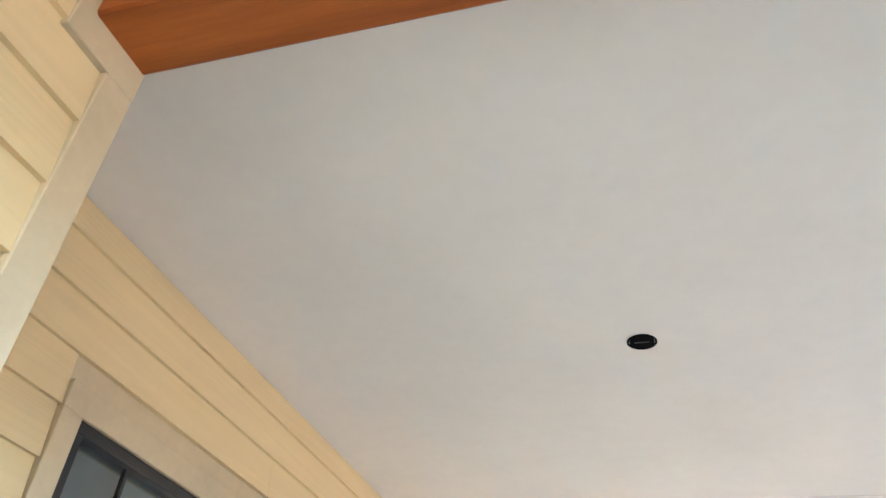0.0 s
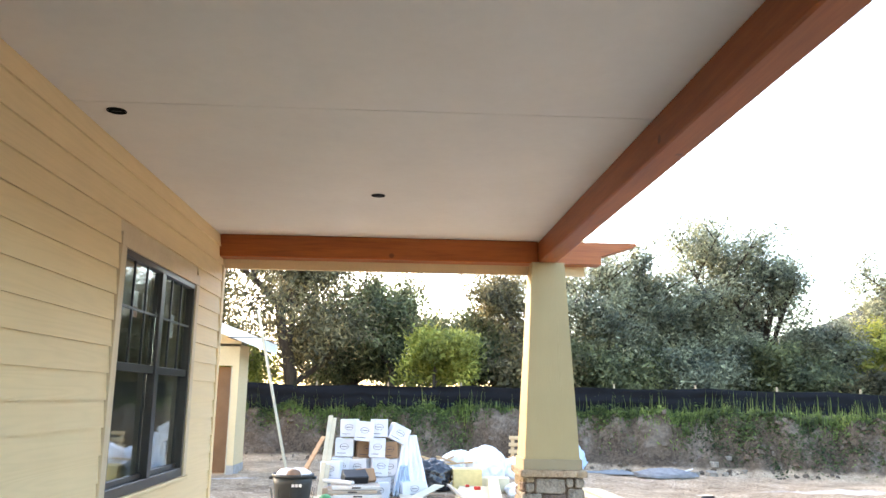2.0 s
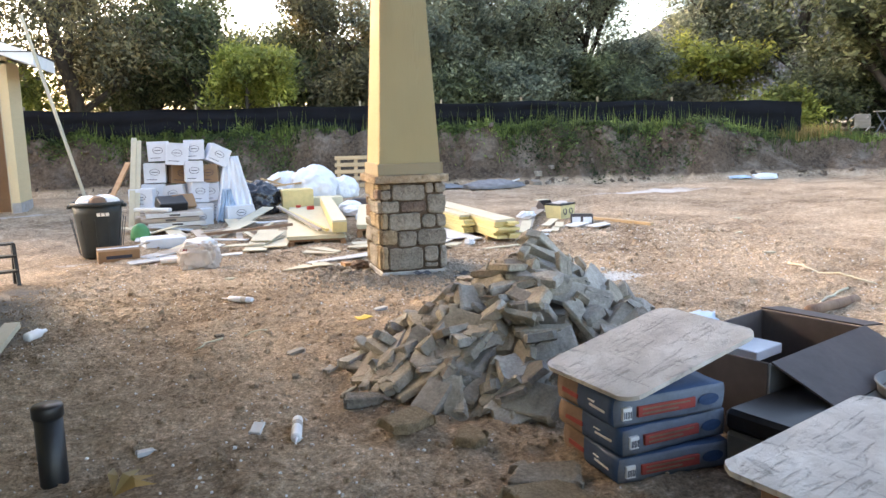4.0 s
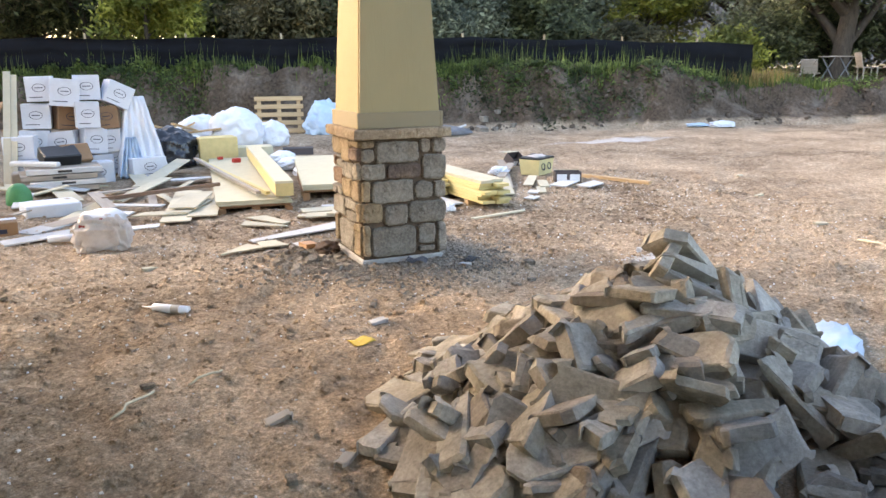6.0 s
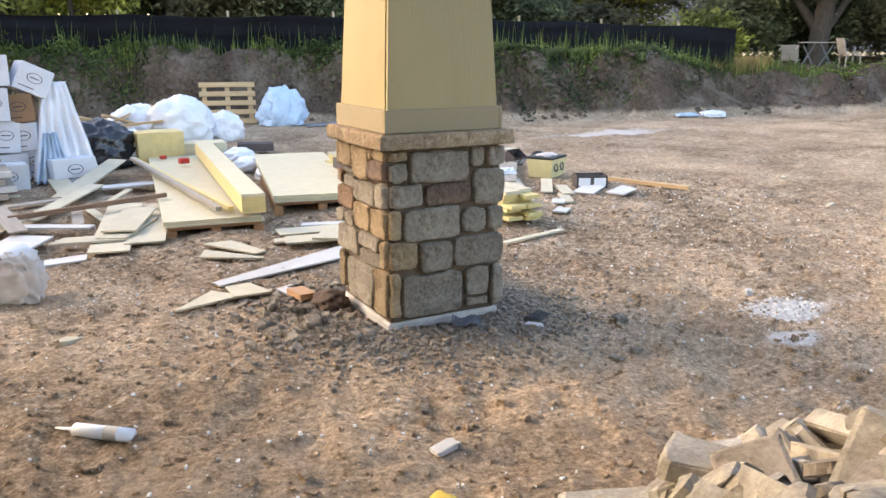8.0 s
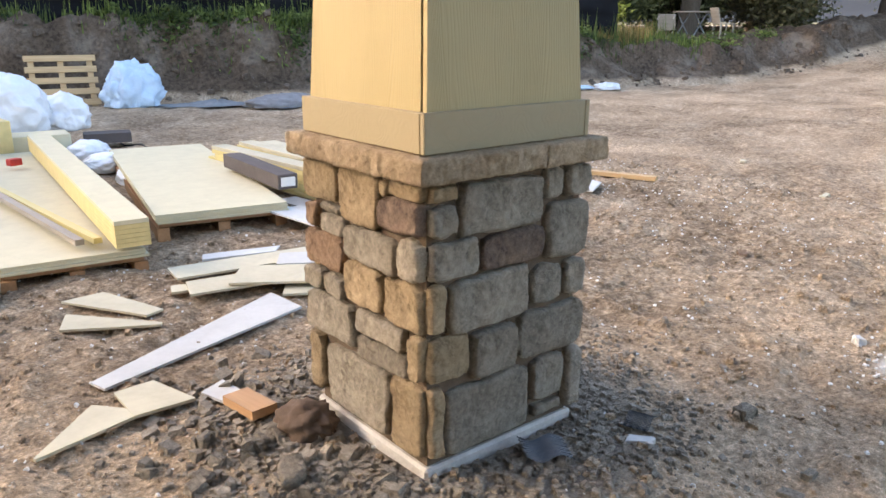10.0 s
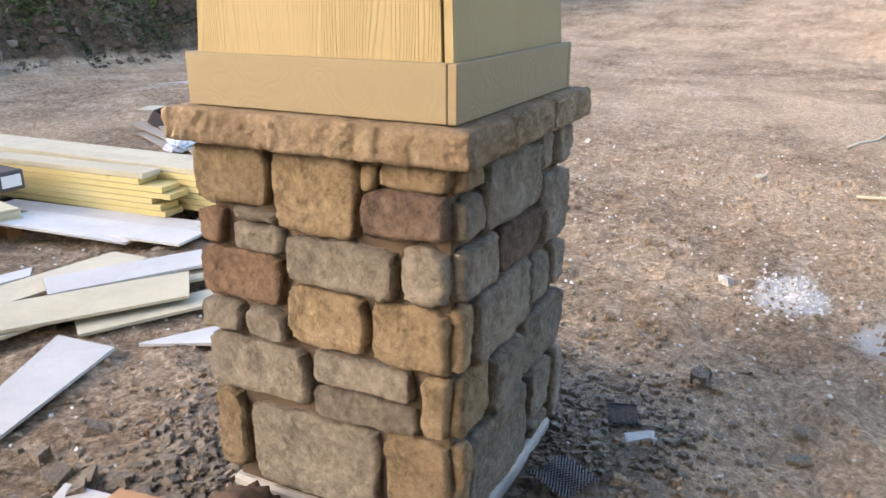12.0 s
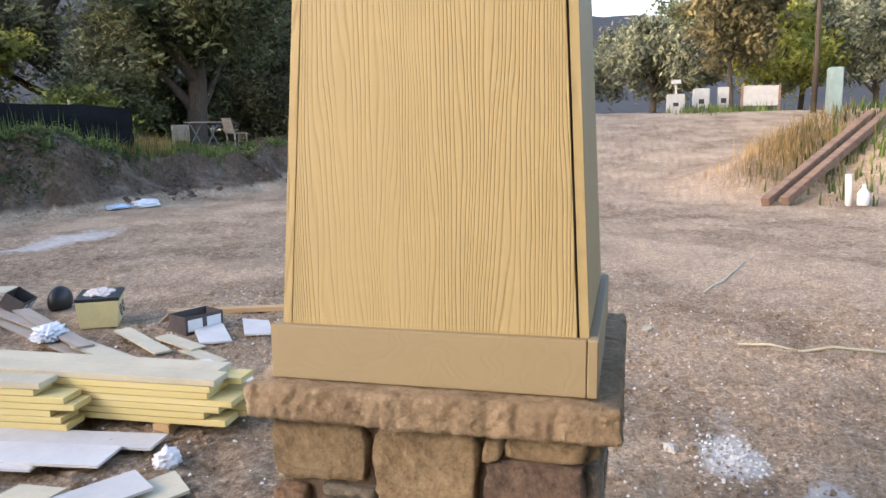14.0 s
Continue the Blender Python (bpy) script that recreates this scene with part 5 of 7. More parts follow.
def lumber_bundle(x0, y0, x1, y1, rows, cols, seed, label):
    L = math.hypot(x1 - x0, y1 - y0)
    yaw = math.degrees(math.atan2(y1 - y0, x1 - x0))
    th = empty("lumber_stack", turned((x0 + x1) / 2, (y0 + y1) / 2, g((x0 + x1) / 2, (y0 + y1) / 2) + 0.04, yaw), label=label, category="lumber", group="yellow lumber")
    rng = random.Random(seed)
    for r in range(rows):
        for c in range(cols):
            d = rng.uniform(-0.10, 0.10)
            z = r * 0.032
            y = (c - (cols - 1) / 2) * 0.14
            part("trim_board", box(-L / 2 + d, L / 2 + rng.uniform(-0.1, 0.1), y - 0.067, y + 0.067, z, z + 0.029, None, 0.0015), M["board_cream"] if r == rows - 1 else M["lumber"], th)
    for k in (-0.4, 0.35):
        part("bearer", box(k * L - 0.04, k * L + 0.04, -0.15, 0.15, -0.06, -0.001), M["raw_wood"], th)
    return th


lumber_bundle(1.31, 2.15, 1.13, 4.4, 7, 1, 3, "short stack of yellow primed trim boards")
lumber_bundle(1.56, 1.42, 1.46, 4.4, 7, 2, 4, "stack of yellow primed trim boards on bearers")
single("plastic_bag", crumpled(0.055, 0.045, 0.05, 5, 4, 0.45, 0.35, 4.0), M["film_white"], turned(1.12, 1.5, g(1.12, 1.5)), "small knotted white plastic bag beside lumber", "bag", "", True)
single("plastic_sheet", crumpled(0.14, 0.09, 0.05, 8, 5, 0.5, 0.35, 4.5), M["film_white"], turned(2.62, 3.35, g(2.6, 3.3) + 0.04, 30), "crumpled white plastic sheet on the boards", "plastic", "", True)


def long_carton():
    th = empty("carton", turned(0.95, 3.3, g(0.95, 3.3) + 0.165, 86), label="long dark printed carton lying on the panels", category="box")
    part("body", box(-0.52, 0.52, -0.07, 0.07, 0, 0.1, None, 0.004), M["carton_dark"], th)
    part("label_patch", box(-0.527, -0.5205, -0.05, 0.05, 0.02, 0.08), M["white_print"], th)


long_carton()


# ---- tins and small boxes on the yard ----
def yellow_tin():
    th = empty("paint_tin_box", turned(3.15, 3.35, g(3.15, 3.35), 30) @ Matrix.Scale(1.25, 4), label="square pale yellow tin with dark ring print", category="tin")
    bm = bmesh.new()
    b = [bm.verts.new((x * 0.13, y * 0.1, 0)) for x, y in ((-1, -1), (1, -1), (1, 1), (-1, 1))]
    t = [bm.verts.new((x * 0.15, y * 0.115, 0.16)) for x, y in ((-1, -1), (1, -1), (1, 1), (-1, 1))]
    bm.faces.new(b[::-1])
    for k in range(4):
        j = (k + 1) % 4
        bm.faces.new((b[k], b[j], t[j], t[k]))
    body = part("body", bm, M["tin_paint"], th)
    part("rim", box(-0.153, 0.153, -0.118, 0.118, 0.155, 0.175, None, 0.004), M["black_plastic"], th, "dark rim")
    part("rag", crumpled(0.1, 0.07, 0.018, 3, 4, 0.4), M["sack_weave"], th, "crumpled pale rag").location = (0, 0, 0.17)
    for s in (-1, 1):
        r = part("printed_ring", revolve([(0.026, 0), (0.038, 0), (0.038, 0.003), (0.026, 0.003)], 16, True), M["ink"], body)
        r.matrix_local = pose(s * 0.06, -0.112, 0.085, 83, 0, 0)


yellow_tin()


def open_black_box(x, y, yaw, w, d, h, label, tilt=0.0):
    th = empty("open_box", turned(x, y, g(x, y) + 0.005 + abs(tilt) * 0.001, yaw, tilt), label=label, category="box", group="small dark boxes")
    bm = bmesh.new()
    add_box(bm, -w / 2, w / 2, -d / 2, d / 2, 0, 0.006)
    for a, b, c, e in ((-w / 2, w / 2, -d / 2, -d / 2 + 0.005), (-w / 2, w / 2, d / 2 - 0.005, d / 2), (-w / 2, -w / 2 + 0.005, -d / 2 + 0.005, d / 2 - 0.005), (w / 2 - 0.005, w / 2, -d / 2 + 0.005, d / 2 - 0.005)):
        add_box(bm, a, b, c, e, 0.006, h)
    body = part("body", bm, M["carton_dark"], th)
    for s in (-1, 1):
        part("print_panel", box(s * w / 4 - w * 0.19, s * w / 4 + w * 0.19, -d / 2 - 0.002, -d / 2 - 0.0005, h * 0.2, h * 0.82), M["white_print"], body)
    flap = part("flap", box(-w / 2, w / 2, -0.15, 0, 0, 0.004), M["board_cream"], th, "folded-out flap")
    flap.matrix_local = pose(0, d / 2, h, -35, 0, 0) @ pose(0, 0.15, 0)


open_black_box(3.1, 2.55, -25, 0.30, 0.20, 0.13, "open black box with a white printed label")
open_black_box(3.3, 4.25, 20, 0.24, 0.16, 0.12, "tilted small black box with white label", 35)
dome = bmesh.new()
bmesh.ops.create_uvsphere(dome, u_segments=20, v_segments=10, radius=0.12)
for v in dome.verts:
    v.co.z = max(v.co.z, -0.06)
    v.co.y *= 0.6
single("round_case", dome, M["black_plastic"], turned(3.45, 3.95, g(3.45, 3.95) + 0.07), "round dark plastic case beside the tin", "case", "", True)


# more offcuts round the waste heap
orng = random.Random(17)
for k in range(20):
    x, y, a, L = orng.uniform(-2.75, -1.0), orng.uniform(2.1, 4.9), orng.uniform(0, 3.1), orng.uniform(0.3, 0.8)
    z = 0.02 + 0.05 * orng.random()
    mat = orng.choice(("board_cream", "board_white", "board_cream", "board_grey"))
    board(x, y, x + L * math.cos(a), y + L * math.sin(a), orng.uniform(0.06, 0.2), mat, z, z + orng.uniform(0, 0.08), 0.012, "loose %s offcut in the waste heap" % {"board_cream": "cream siding", "board_white": "white board", "board_grey": "grey wood"}[mat], "board_offcut", orng.uniform(-0.3, 0.6))


# ---- trash can and sack ----
def trash_can():
    x, y = -2.98, 2.38
    th = empty("trash_can", pose(x, y, g(x, y)) @ Matrix.Scale(0.82, 4), label="large dark plastic trash can overfilled with waste", category="trash can")
    body = part("body", revolve([(0.225, 0.0), (0.24, 0.02), (0.262, 0.20), (0.285, 0.42), (0.305, 0.60), (0.318, 0.72), (0.30, 0.722), (0.27, 0.5), (0.22, 0.03)], 40), M["can_plastic"], th, "", True)
    part("rim", revolve([(0.302, 0.715), (0.335, 0.715), (0.342, 0.74), (0.33, 0.762), (0.305, 0.762)], 40, True), M["can_plastic"], th, "", True)
    for s in (-1, 1):
        h = part("handle", box(-0.03, 0.03, -0.06, 0.06, -0.025, 0.02, None, 0.008), M["can_plastic"], th)
        h.location = (s * 0.345, 0, 0.70)
    for a in range(0, 360, 30):
        r = part("rib", box(-0.006, 0.006, -0.004, 0.004, 0.05, 0.55), M["can_plastic"], body)
        r.matrix_local = pose(0, 0, 0, 0, 0, a) @ pose(0, -0.262, 0.0, 9.5, 0, 0)
    # plain white mark where a maker's name stands
    for k, w in ((-0.055, 0.045), (0.0, 0.045), (0.055, 0.045)):
        p = part("white_mark", box(k - w / 2, k + w / 2, -0.004, 0.002, -0.02, 0.025), M["white_print"], body)
        p.matrix_local = pose(0.06, 0, 0, 0, 0, 8) @ pose(0, -0.307, 0.60, 5, 0, 0)
    for k, (dx, dy, r, m) in enumerate(((-0.1, 0, 0.17, "film_white"), (0.13, 0.05, 0.15, "film_white"), (0.02, -0.12, 0.12, "bag_tan"), (0.05, 0.1, 0.14, "film_blue"))):
        o = part("waste", crumpled(r, r, 0.1, 20 + k, 3), M[m], th, "crumpled plastic waste", True)
        o.location = (dx, dy, 0.70)


trash_can()


def carton(x, y, yaw, w, d, h, mat, label, z=0.0, rx=0.0, ry=0.0, ring=True, group="stacked cartons"):
    th = empty("carton", turned(x, y, (g(x, y) if z < 0.05 else 0) + z, yaw, rx, ry), label=label, category="box", group=group)
    body = part("body", box(-w / 2, w / 2, -d / 2, d / 2, 0, h, None, 0.006), M[mat], th)
    part("tape", box(-w / 2 - 0.001, w / 2 + 0.001, -0.025, 0.025, h - 0.002, h + 0.0015), M["film_white"], body)
    if ring:
        bm = revolve([(0.045, 0), (0.05, 0), (0.05, 0.003), (0.045, 0.003)], 20, True)
        r = part("printed_oval", bm, M["ink"], body)
        r.matrix_local = pose(0, -d / 2 - 0.0005, h * 0.55, 90, 0, 0) @ Matrix.Diagonal((1.5, 1, 1, 1))
        part("printed_bar", box(-0.045, 0.045, -d / 2 - 0.002, -d / 2 - 0.0005, h * 0.55 - 0.005, h * 0.55 + 0.005), M["ink"], body)
        part("printed_bar", box(-w * 0.38, w * 0.1, -d / 2 - 0.002, -d / 2 - 0.0005, h * 0.16, h * 0.19), M["ink"], body)
    return th


c = carton(-2.76, 1.98, 12, 0.42, 0.2, 0.14, "carton_brown", "flattened brown carton leaning before the trash can", 0.0, 8, 0, False, "")
part("printed_bar", box(-0.13, 0.13, -0.104, -0.101, 0.05, 0.085), M["ink"], c)
WC, BC = "white printed carton stacked in a heap", "brown printed carton stacked in a heap"
CART = [
    (-2.62, 5.75, 3, 0.34, 0.30, 0.30, "carton_white", 0.01, 0), (-2.26, 5.75, -3, 0.34, 0.30, 0.30, "carton_white", 0.01, 0), (-1.93, 5.6, 4, 0.32, 0.30, 0.27, "carton_white", 0.01, 0), (-1.63, 5.7, -5, 0.30, 0.30, 0.30, "carton_white", 0.01, 0),
    (-2.60, 5.75, 0, 0.34, 0.30, 0.29, "carton_white", 0.32, 0), (-2.25, 5.75, 5, 0.33, 0.30, 0.29, "carton_brown", 0.60, 0), (-2.24, 5.75, -4, 0.33, 0.30, 0.28, "carton_white", 0.31, 0), (-1.99, 5.55, 6, 0.27, 0.30, 0.32, "carton_white", 0.31, 0), (-1.71, 5.7, -4, 0.27, 0.30, 0.28, "carton_white", 0.32, 0),
    (-1.73, 5.7, 3, 0.27, 0.30, 0.28, "carton_brown", 0.61, 0), (-2.00, 5.55, 2, 0.27, 0.30, 0.32, "carton_white", 0.635, 0), (-2.56, 5.8, -6, 0.32, 0.3, 0.3, "carton_white", 0.63, 0), (-2.22, 5.62, 9, 0.33, 0.30, 0.33, "carton_white", 0.90, 8),
    (-2.48, 5.8, 0, 0.30, 0.3, 0.3, "carton_white", 0.96, 0), (-1.98, 5.6, -8, 0.30, 0.30, 0.3, "carton_white", 0.97, -4), (-1.70, 5.62, 10, 0.32, 0.30, 0.28, "carton_white", 0.90, 24),
    (-1.40, 5.25, 4, 0.42, 0.34, 0.24, "carton_white", 0.01, 0), (-1.93, 5.15, 8, 0.34, 0.3, 0.25, "carton_white", 0.01, 0), (-2.75, 5.4, -10, 0.34, 0.3, 0.27, "carton_white", 0.3, 0), (-2.72, 5.35, -8, 0.36, 0.32, 0.28, "carton_white", 0.01, 0),
]
for x, y, yaw, w, d, h, m, z, ry in CART:
    jx = noise.noise(Vector((x * 7, y * 3, z * 9)))
    carton(x + 0.06 * jx, y + 0.16 * jx, yaw + 34 * jx, w, d, h, m, WC if m == "carton_white" else BC, z, -7 * abs(jx), ry + 14 * jx * (z > 0.3))


def draped_sheet(name, x, y, z, w, h, yaw, mat, label, seed, lean=0.25):
    """A hanging sheet of film with folds, drawn in at the top and spread at the foot."""
    bm = bmesh.new()
    n, m = 18, 16
    rows = []
    for k in range(m + 1):
        f = k / m
        row = []
        for i in range(n + 1):
            u = (i / n - 0.5) * w * (0.4 + 0.7 * (1 - f))
            fold = 0.06 * math.sin(i * 1.7 + seed) * (1.2 - f) + 0.05 * noise.noise(Vector((i * 0.5, k * 0.4, seed)))
            row.append(bm.verts.new((u, fold + lean * f + 0.02, f * h)))
        rows.append(row)
    for a, b in zip(rows, rows[1:]):
        for i in range(n):
            bm.faces.new((a[i], a[i + 1], b[i + 1], b[i]))
    ob = part(name, bm, M[mat], None, "", True)
    s = ob.modifiers.new("thickness", "SOLIDIFY")
    s.thickness = 0.006
    ob.matrix_world = turned(x, y, z + g(x, y), yaw)
    return tagged(ob, label=label, category="plastic sheet")


draped_sheet("plastic_sheet", -1.38, 5.4, 0.0, 0.6, 0.98, 10, "film_white", "white plastic sheet draped over the cartons", 2)
draped_sheet("plastic_sheet", -1.52, 5.2, 0.0, 0.3, 0.5, 0, "film_blue", "pale blue plastic film against the cartons", 5, 0.1)
single("trash_bag", crumpled(0.40, 0.34, 0.34, 31, 5, 0.16, 0.5, 3.2), M["film_black"], turned(-1.02, 6.3, g(-1, 6.3)), "full black trash bag with creased plastic", "trash bag", "waste bags", True)
for k, (x, y, a, b, h, lab) in enumerate(((0.05, 7.15, 0.52, 0.42, 0.46, "large full white trash bag on the heap"), (-0.45, 7.5, 0.45, 0.4, 0.38, "slumped white trash bag on the heap"), (0.62, 7.3, 0.34, 0.3, 0.30, "tied white trash bag on the heap"), (-0.68, 6.35, 0.24, 0.22, 0.30, "small white plastic bag between foam and black bag"), (0.5, 6.0, 0.26, 0.22, 0.14, "flattened white plastic bag by the panels"), (0.42, 5.2, 0.22, 0.2, 0.12, "crumpled white plastic bag by the panels"), (0.45, 4.5, 0.16, 0.3, 0.10, "crumpled white plastic wrap by the panels"))):
    single("trash_bag", crumpled(a * 0.78, b * 0.8, h * 0.85, 41 + k, 5, 0.15, 0.5, 2.8), M["film_white"], turned(x, y, g(x, y) + (0.12 if k < 3 else 0.0)), lab, "trash bag", "waste bags", True)
board(0.7, 6.9, 1.15, 6.8, 0.26, "carton_dark", 0.06, 0.06, 0.1, "open flat dark box lying by the bags", "dark_tray", 0, "", "box")
# rough wooden frames behind the bags
for k, (x0, y0, x1, y1, z0, z1) in enumerate(((-1.3, 7.4, -0.5, 7.2, 0.15, 0.55), (-1.2, 7.6, -0.3, 7.5, 0.5, 0.25), (-1.0, 7.3, -0.2, 7.8, 0.3, 0.6), (-0.9, 7.0, -0.35, 7.3, 0.55, 0.35), (-1.4, 7.0, -0.9, 7.5, 0.2, 0.45), (-1.15, 7.1, -0.2, 6.9, 0.35, 0.45))):
    board(x0, y0, x1, y1, 0.09, "raw_wood", z0, z1, 0.025, "broken raw pine slat in the waste heap", "pine_slat", 0, "pine slats")
for k, (x, y, r) in enumerate(((-0.95, 7.4, 0.55), (-0.2, 7.4, 0.5))):
    single("rubble", crumpled(r, r * 0.8, 0.26, 55 + k, 3, 0.25), M["clay"], turned(x, y, g(x, y)), "low mixed rubble under the waste heap", "rubble", "", True)


def louver_stack():
    th = empty("shutter_stack", turned(-2.3, 4.55, g(-2.3, 4.55), 6), label="stack of grey slatted frames with handle holes", category="crates")
    rng = random.Random(8)
    for k in range(4):
        z = 0.02 + k * 0.065
        d = rng.uniform(-0.05, 0.05)
        f = part("frame", box(-0.38 + d, 0.38 + d, -0.28, -0.24, z, z + 0.055, None, 0.004), M["board_white"] if k % 2 else M["board_grey"], th)
        part("frame_back", box(-0.38 + d, 0.38 + d, 0.24, 0.28, z, z + 0.055), M["board_grey"], f)
        part("deck", box(-0.38 + d, 0.38 + d, -0.24, 0.24, z + 0.03, z + 0.05), M["board_grey"], f)
        part("hand_hole", box(-0.07 + d, 0.07 + d, -0.283, -0.2805, z + 0.015, z + 0.038), M["black_plastic"], f)


louver_stack()
for k, (x, y, z, yaw, rx, L, w, h, m, lab) in enumerate(((-2.32, 4.75, 0.30, 20, 25, 0.40, 0.25, 0.16, "black_plastic", "black plastic case tilted on the frames"), (-2.12, 4.8, 0.29, 30, -30, 0.34, 0.10, 0.22, "carton_brown", "torn brown carton piece on the frames"), (-2.55, 4.5, 0.30, -35, 5, 0.6, 0.08, 0.05, "board_white", "white frame bar across the stack"), (-2.35, 3.0, 0.0, 14, 0, 0.48, 0.36, 0.13, "carton_white", "flat grey-white foam slab on the dirt"), (-2.7, 4.9, 0.02, 0, 0, 0.26, 0.24, 0.2, "board_grey", "weathered grey crate behind the trash can"))):
    single("waste_box" if k != 2 else "frame_bar", box(-L / 2, L / 2, -w / 2, w / 2, 0, h, None, 0.012), M[m], turned(x, y, z + (g(x, y) if z < 0.1 else 0), yaw, rx), lab, "box")
single("green_bag", crumpled(0.12, 0.1, 0.16, 61, 3), M["tinted_green"], turned(-2.66, 3.6, g(-2.66, 3.6) + 0.02), "small green plastic bag behind trash can", "bag", "", True)
for k, (x0, y0, x1, y1, z1) in enumerate(((-2.9, 5.0, -2.82, 5.7, 1.32), (-2.83, 5.0, -2.76, 5.7, 1.28))):
    b0, b1 = Vector((x0, y0, g(x0, y0))), Vector((x1, y1, z1))
    d = (b1 - b0)
    single("leaning_board", box(-0.04, 0.04, -0.012, 0.012, 0, d.length, None, 0.003), M["board_cream"], Matrix.Translation(b0) @ d.to_track_quat("Z", "Y").to_matrix().to_4x4(), "tall cream trim board leaning on the cartons", "board", "leaning boards")
b0, b1 = Vector((-3.4, 5.2, 0)), Vector((-2.95, 5.9, 0.95))
single("leaning_board", box(-0.045, 0.045, -0.012, 0.012, 0, (b1 - b0).length), M["orange_wood"], Matrix.Translation(b0) @ (b1 - b0).to_track_quat("Z", "Y").to_matrix().to_4x4(), "brown board leaning behind the trash can", "board", "leaning boards")


def sack():
    x, y = -1.9, 1.2
    th = empty("sand_sack", turned(x, y, g(x, y) - 0.01, -8), label="full woven white sack with red print", category="sack")
    bm = crumpled(0.19, 0.14, 0.15, 71, 5, 0.2, 0.8, 4.2, 0.6)
    for v in bm.verts:
        if v.co.z > 0.2:
            v.co.x *= 0.88
    body = part("body", bm, M["sack_weave"], th, "", True)
    top = part("open_mouth", crumpled(0.15, 0.11, 0.06, 72, 3, 0.35), M["film_white"], th, "crumpled white plastic mouth", True)
    top.location = (0.02, 0.02, 0.23)
    for k, (u, z, w) in enumerate(((-0.1, 0.27, 0.1), (0.02, 0.30, 0.08))):
        p = part("red_print", crumpled(w * 0.55, 0.02, 0.04, 80 + k, 3), M["red_print"], body, "red printed patch")
        p.matrix_local = pose(u, -0.10, z - 0.075, -30, 0, 0)


sack()
single("white_roll", revolve([(0.02, 0), (0.028, 0.005), (0.028, 0.24), (0.02, 0.245)], 14), M["film_white"], turned(-2.3, 1.5, g(-2.3, 1.5) + 0.03, 0, 0, 90), "short white roll lying by the boards", "roll", "", True)


# ---- small things on the dirt ----
def caulk_tube(x, y, yaw, label):
    th = empty("caulk_tube", turned(x, y, g(x, y) + 0.025, yaw, 0, 90), label=label, category="tube", group="caulk tubes")
    part("barrel", revolve([(0.001, -0.13), (0.0245, -0.13), (0.0245, 0.085), (0.022, 0.09), (0.008, 0.092)], 18), M["film_white"], th, "", True)
    part("nozzle", revolve([(0.009, 0.09), (0.007, 0.10), (0.0035, 0.165)], 12), M["film_white"], th, "", True)
    part("print_band", revolve([(0.0246, -0.08), (0.0252, -0.08), (0.0252, -0.03), (0.0246, -0.03)], 18, True), M["concrete_pale"], th, "grey printed band")


caulk_tube(-1.585, -0.72, 141, "white used caulk tube lying on the dirt")
caulk_tube(-1.43, -3.58, -98, "dirty white caulk tube lying on dirt")


def stub_pipe():
    x, y = -2.44, -3.6
    th = empty("stub_pipe", pose(x, y, g(x, y)), label="short black capped pipe standing out of the dirt", category="pipe")
    part("pipe", revolve([(0.054, -0.2), (0.056, 0.0), (0.056, 0.315), (0.05, 0.315)], 28), M["black_plastic"], th, "", True)
    part("cap", revolve([(0.0605, 0.295), (0.0625, 0.30), (0.0625, 0.34), (0.058, 0.348), (0.001, 0.348)], 28), M["black_plastic"], th, "", True)


stub_pipe()
bm = box(-0.06, 0.06, -0.045, 0.045, 0, 0.003)
bmesh.ops.subdivide_edges(bm, edges=bm.edges[:], cuts=5, use_grid_fill=True)
for v in bm.verts:
    v.co.z += 0.02 * noise.noise(v.co * 14) + 0.12 * abs(v.co.x) ** 1.5
single("paper_scrap", bm, M["yellow_paper"], turned(-0.745, -1.626, g(-0.745, -1.626) + 0.015, 20) @ Matrix.Scale(0.95, 4), "crumpled yellow paper scrap on the dirt", "paper", "", True)
single("bottle", revolve([(0.02, 0), (0.035, 0.01), (0.035, 0.12), (0.014, 0.16), (0.014, 0.19)], 16), M["film_white"], turned(-3.02, -1.25, g(-3.0, -1.25) + 0.035, 60, 0, 88), "small white plastic bottle beside the house", "bottle", "", True)
leafbm = bmesh.new()
for k in range(4):
    a = k * 0.5 - 0.7
    L = 0.16 + 0.03 * k
    vs = [leafbm.verts.new(p) for p in ((0, 0, 0), (L * 0.5 * math.cos(a) - 0.02 * math.sin(a), L * 0.5 * math.sin(a) + 0.02 * math.cos(a), 0.045), (L * math.cos(a), L * math.sin(a), 0.015), (L * 0.5 * math.cos(a) + 0.02 * math.sin(a), L * 0.5 * math.sin(a) - 0.02 * math.cos(a), 0.03))]
    leafbm.faces.new(vs)
single("dry_leaf", leafbm, M["dry_grass"], turned(-2.17, -3.95, g(-2.17, -3.95) + 0.01, 50), "curled dry yellow leaf on the dirt", "leaf")
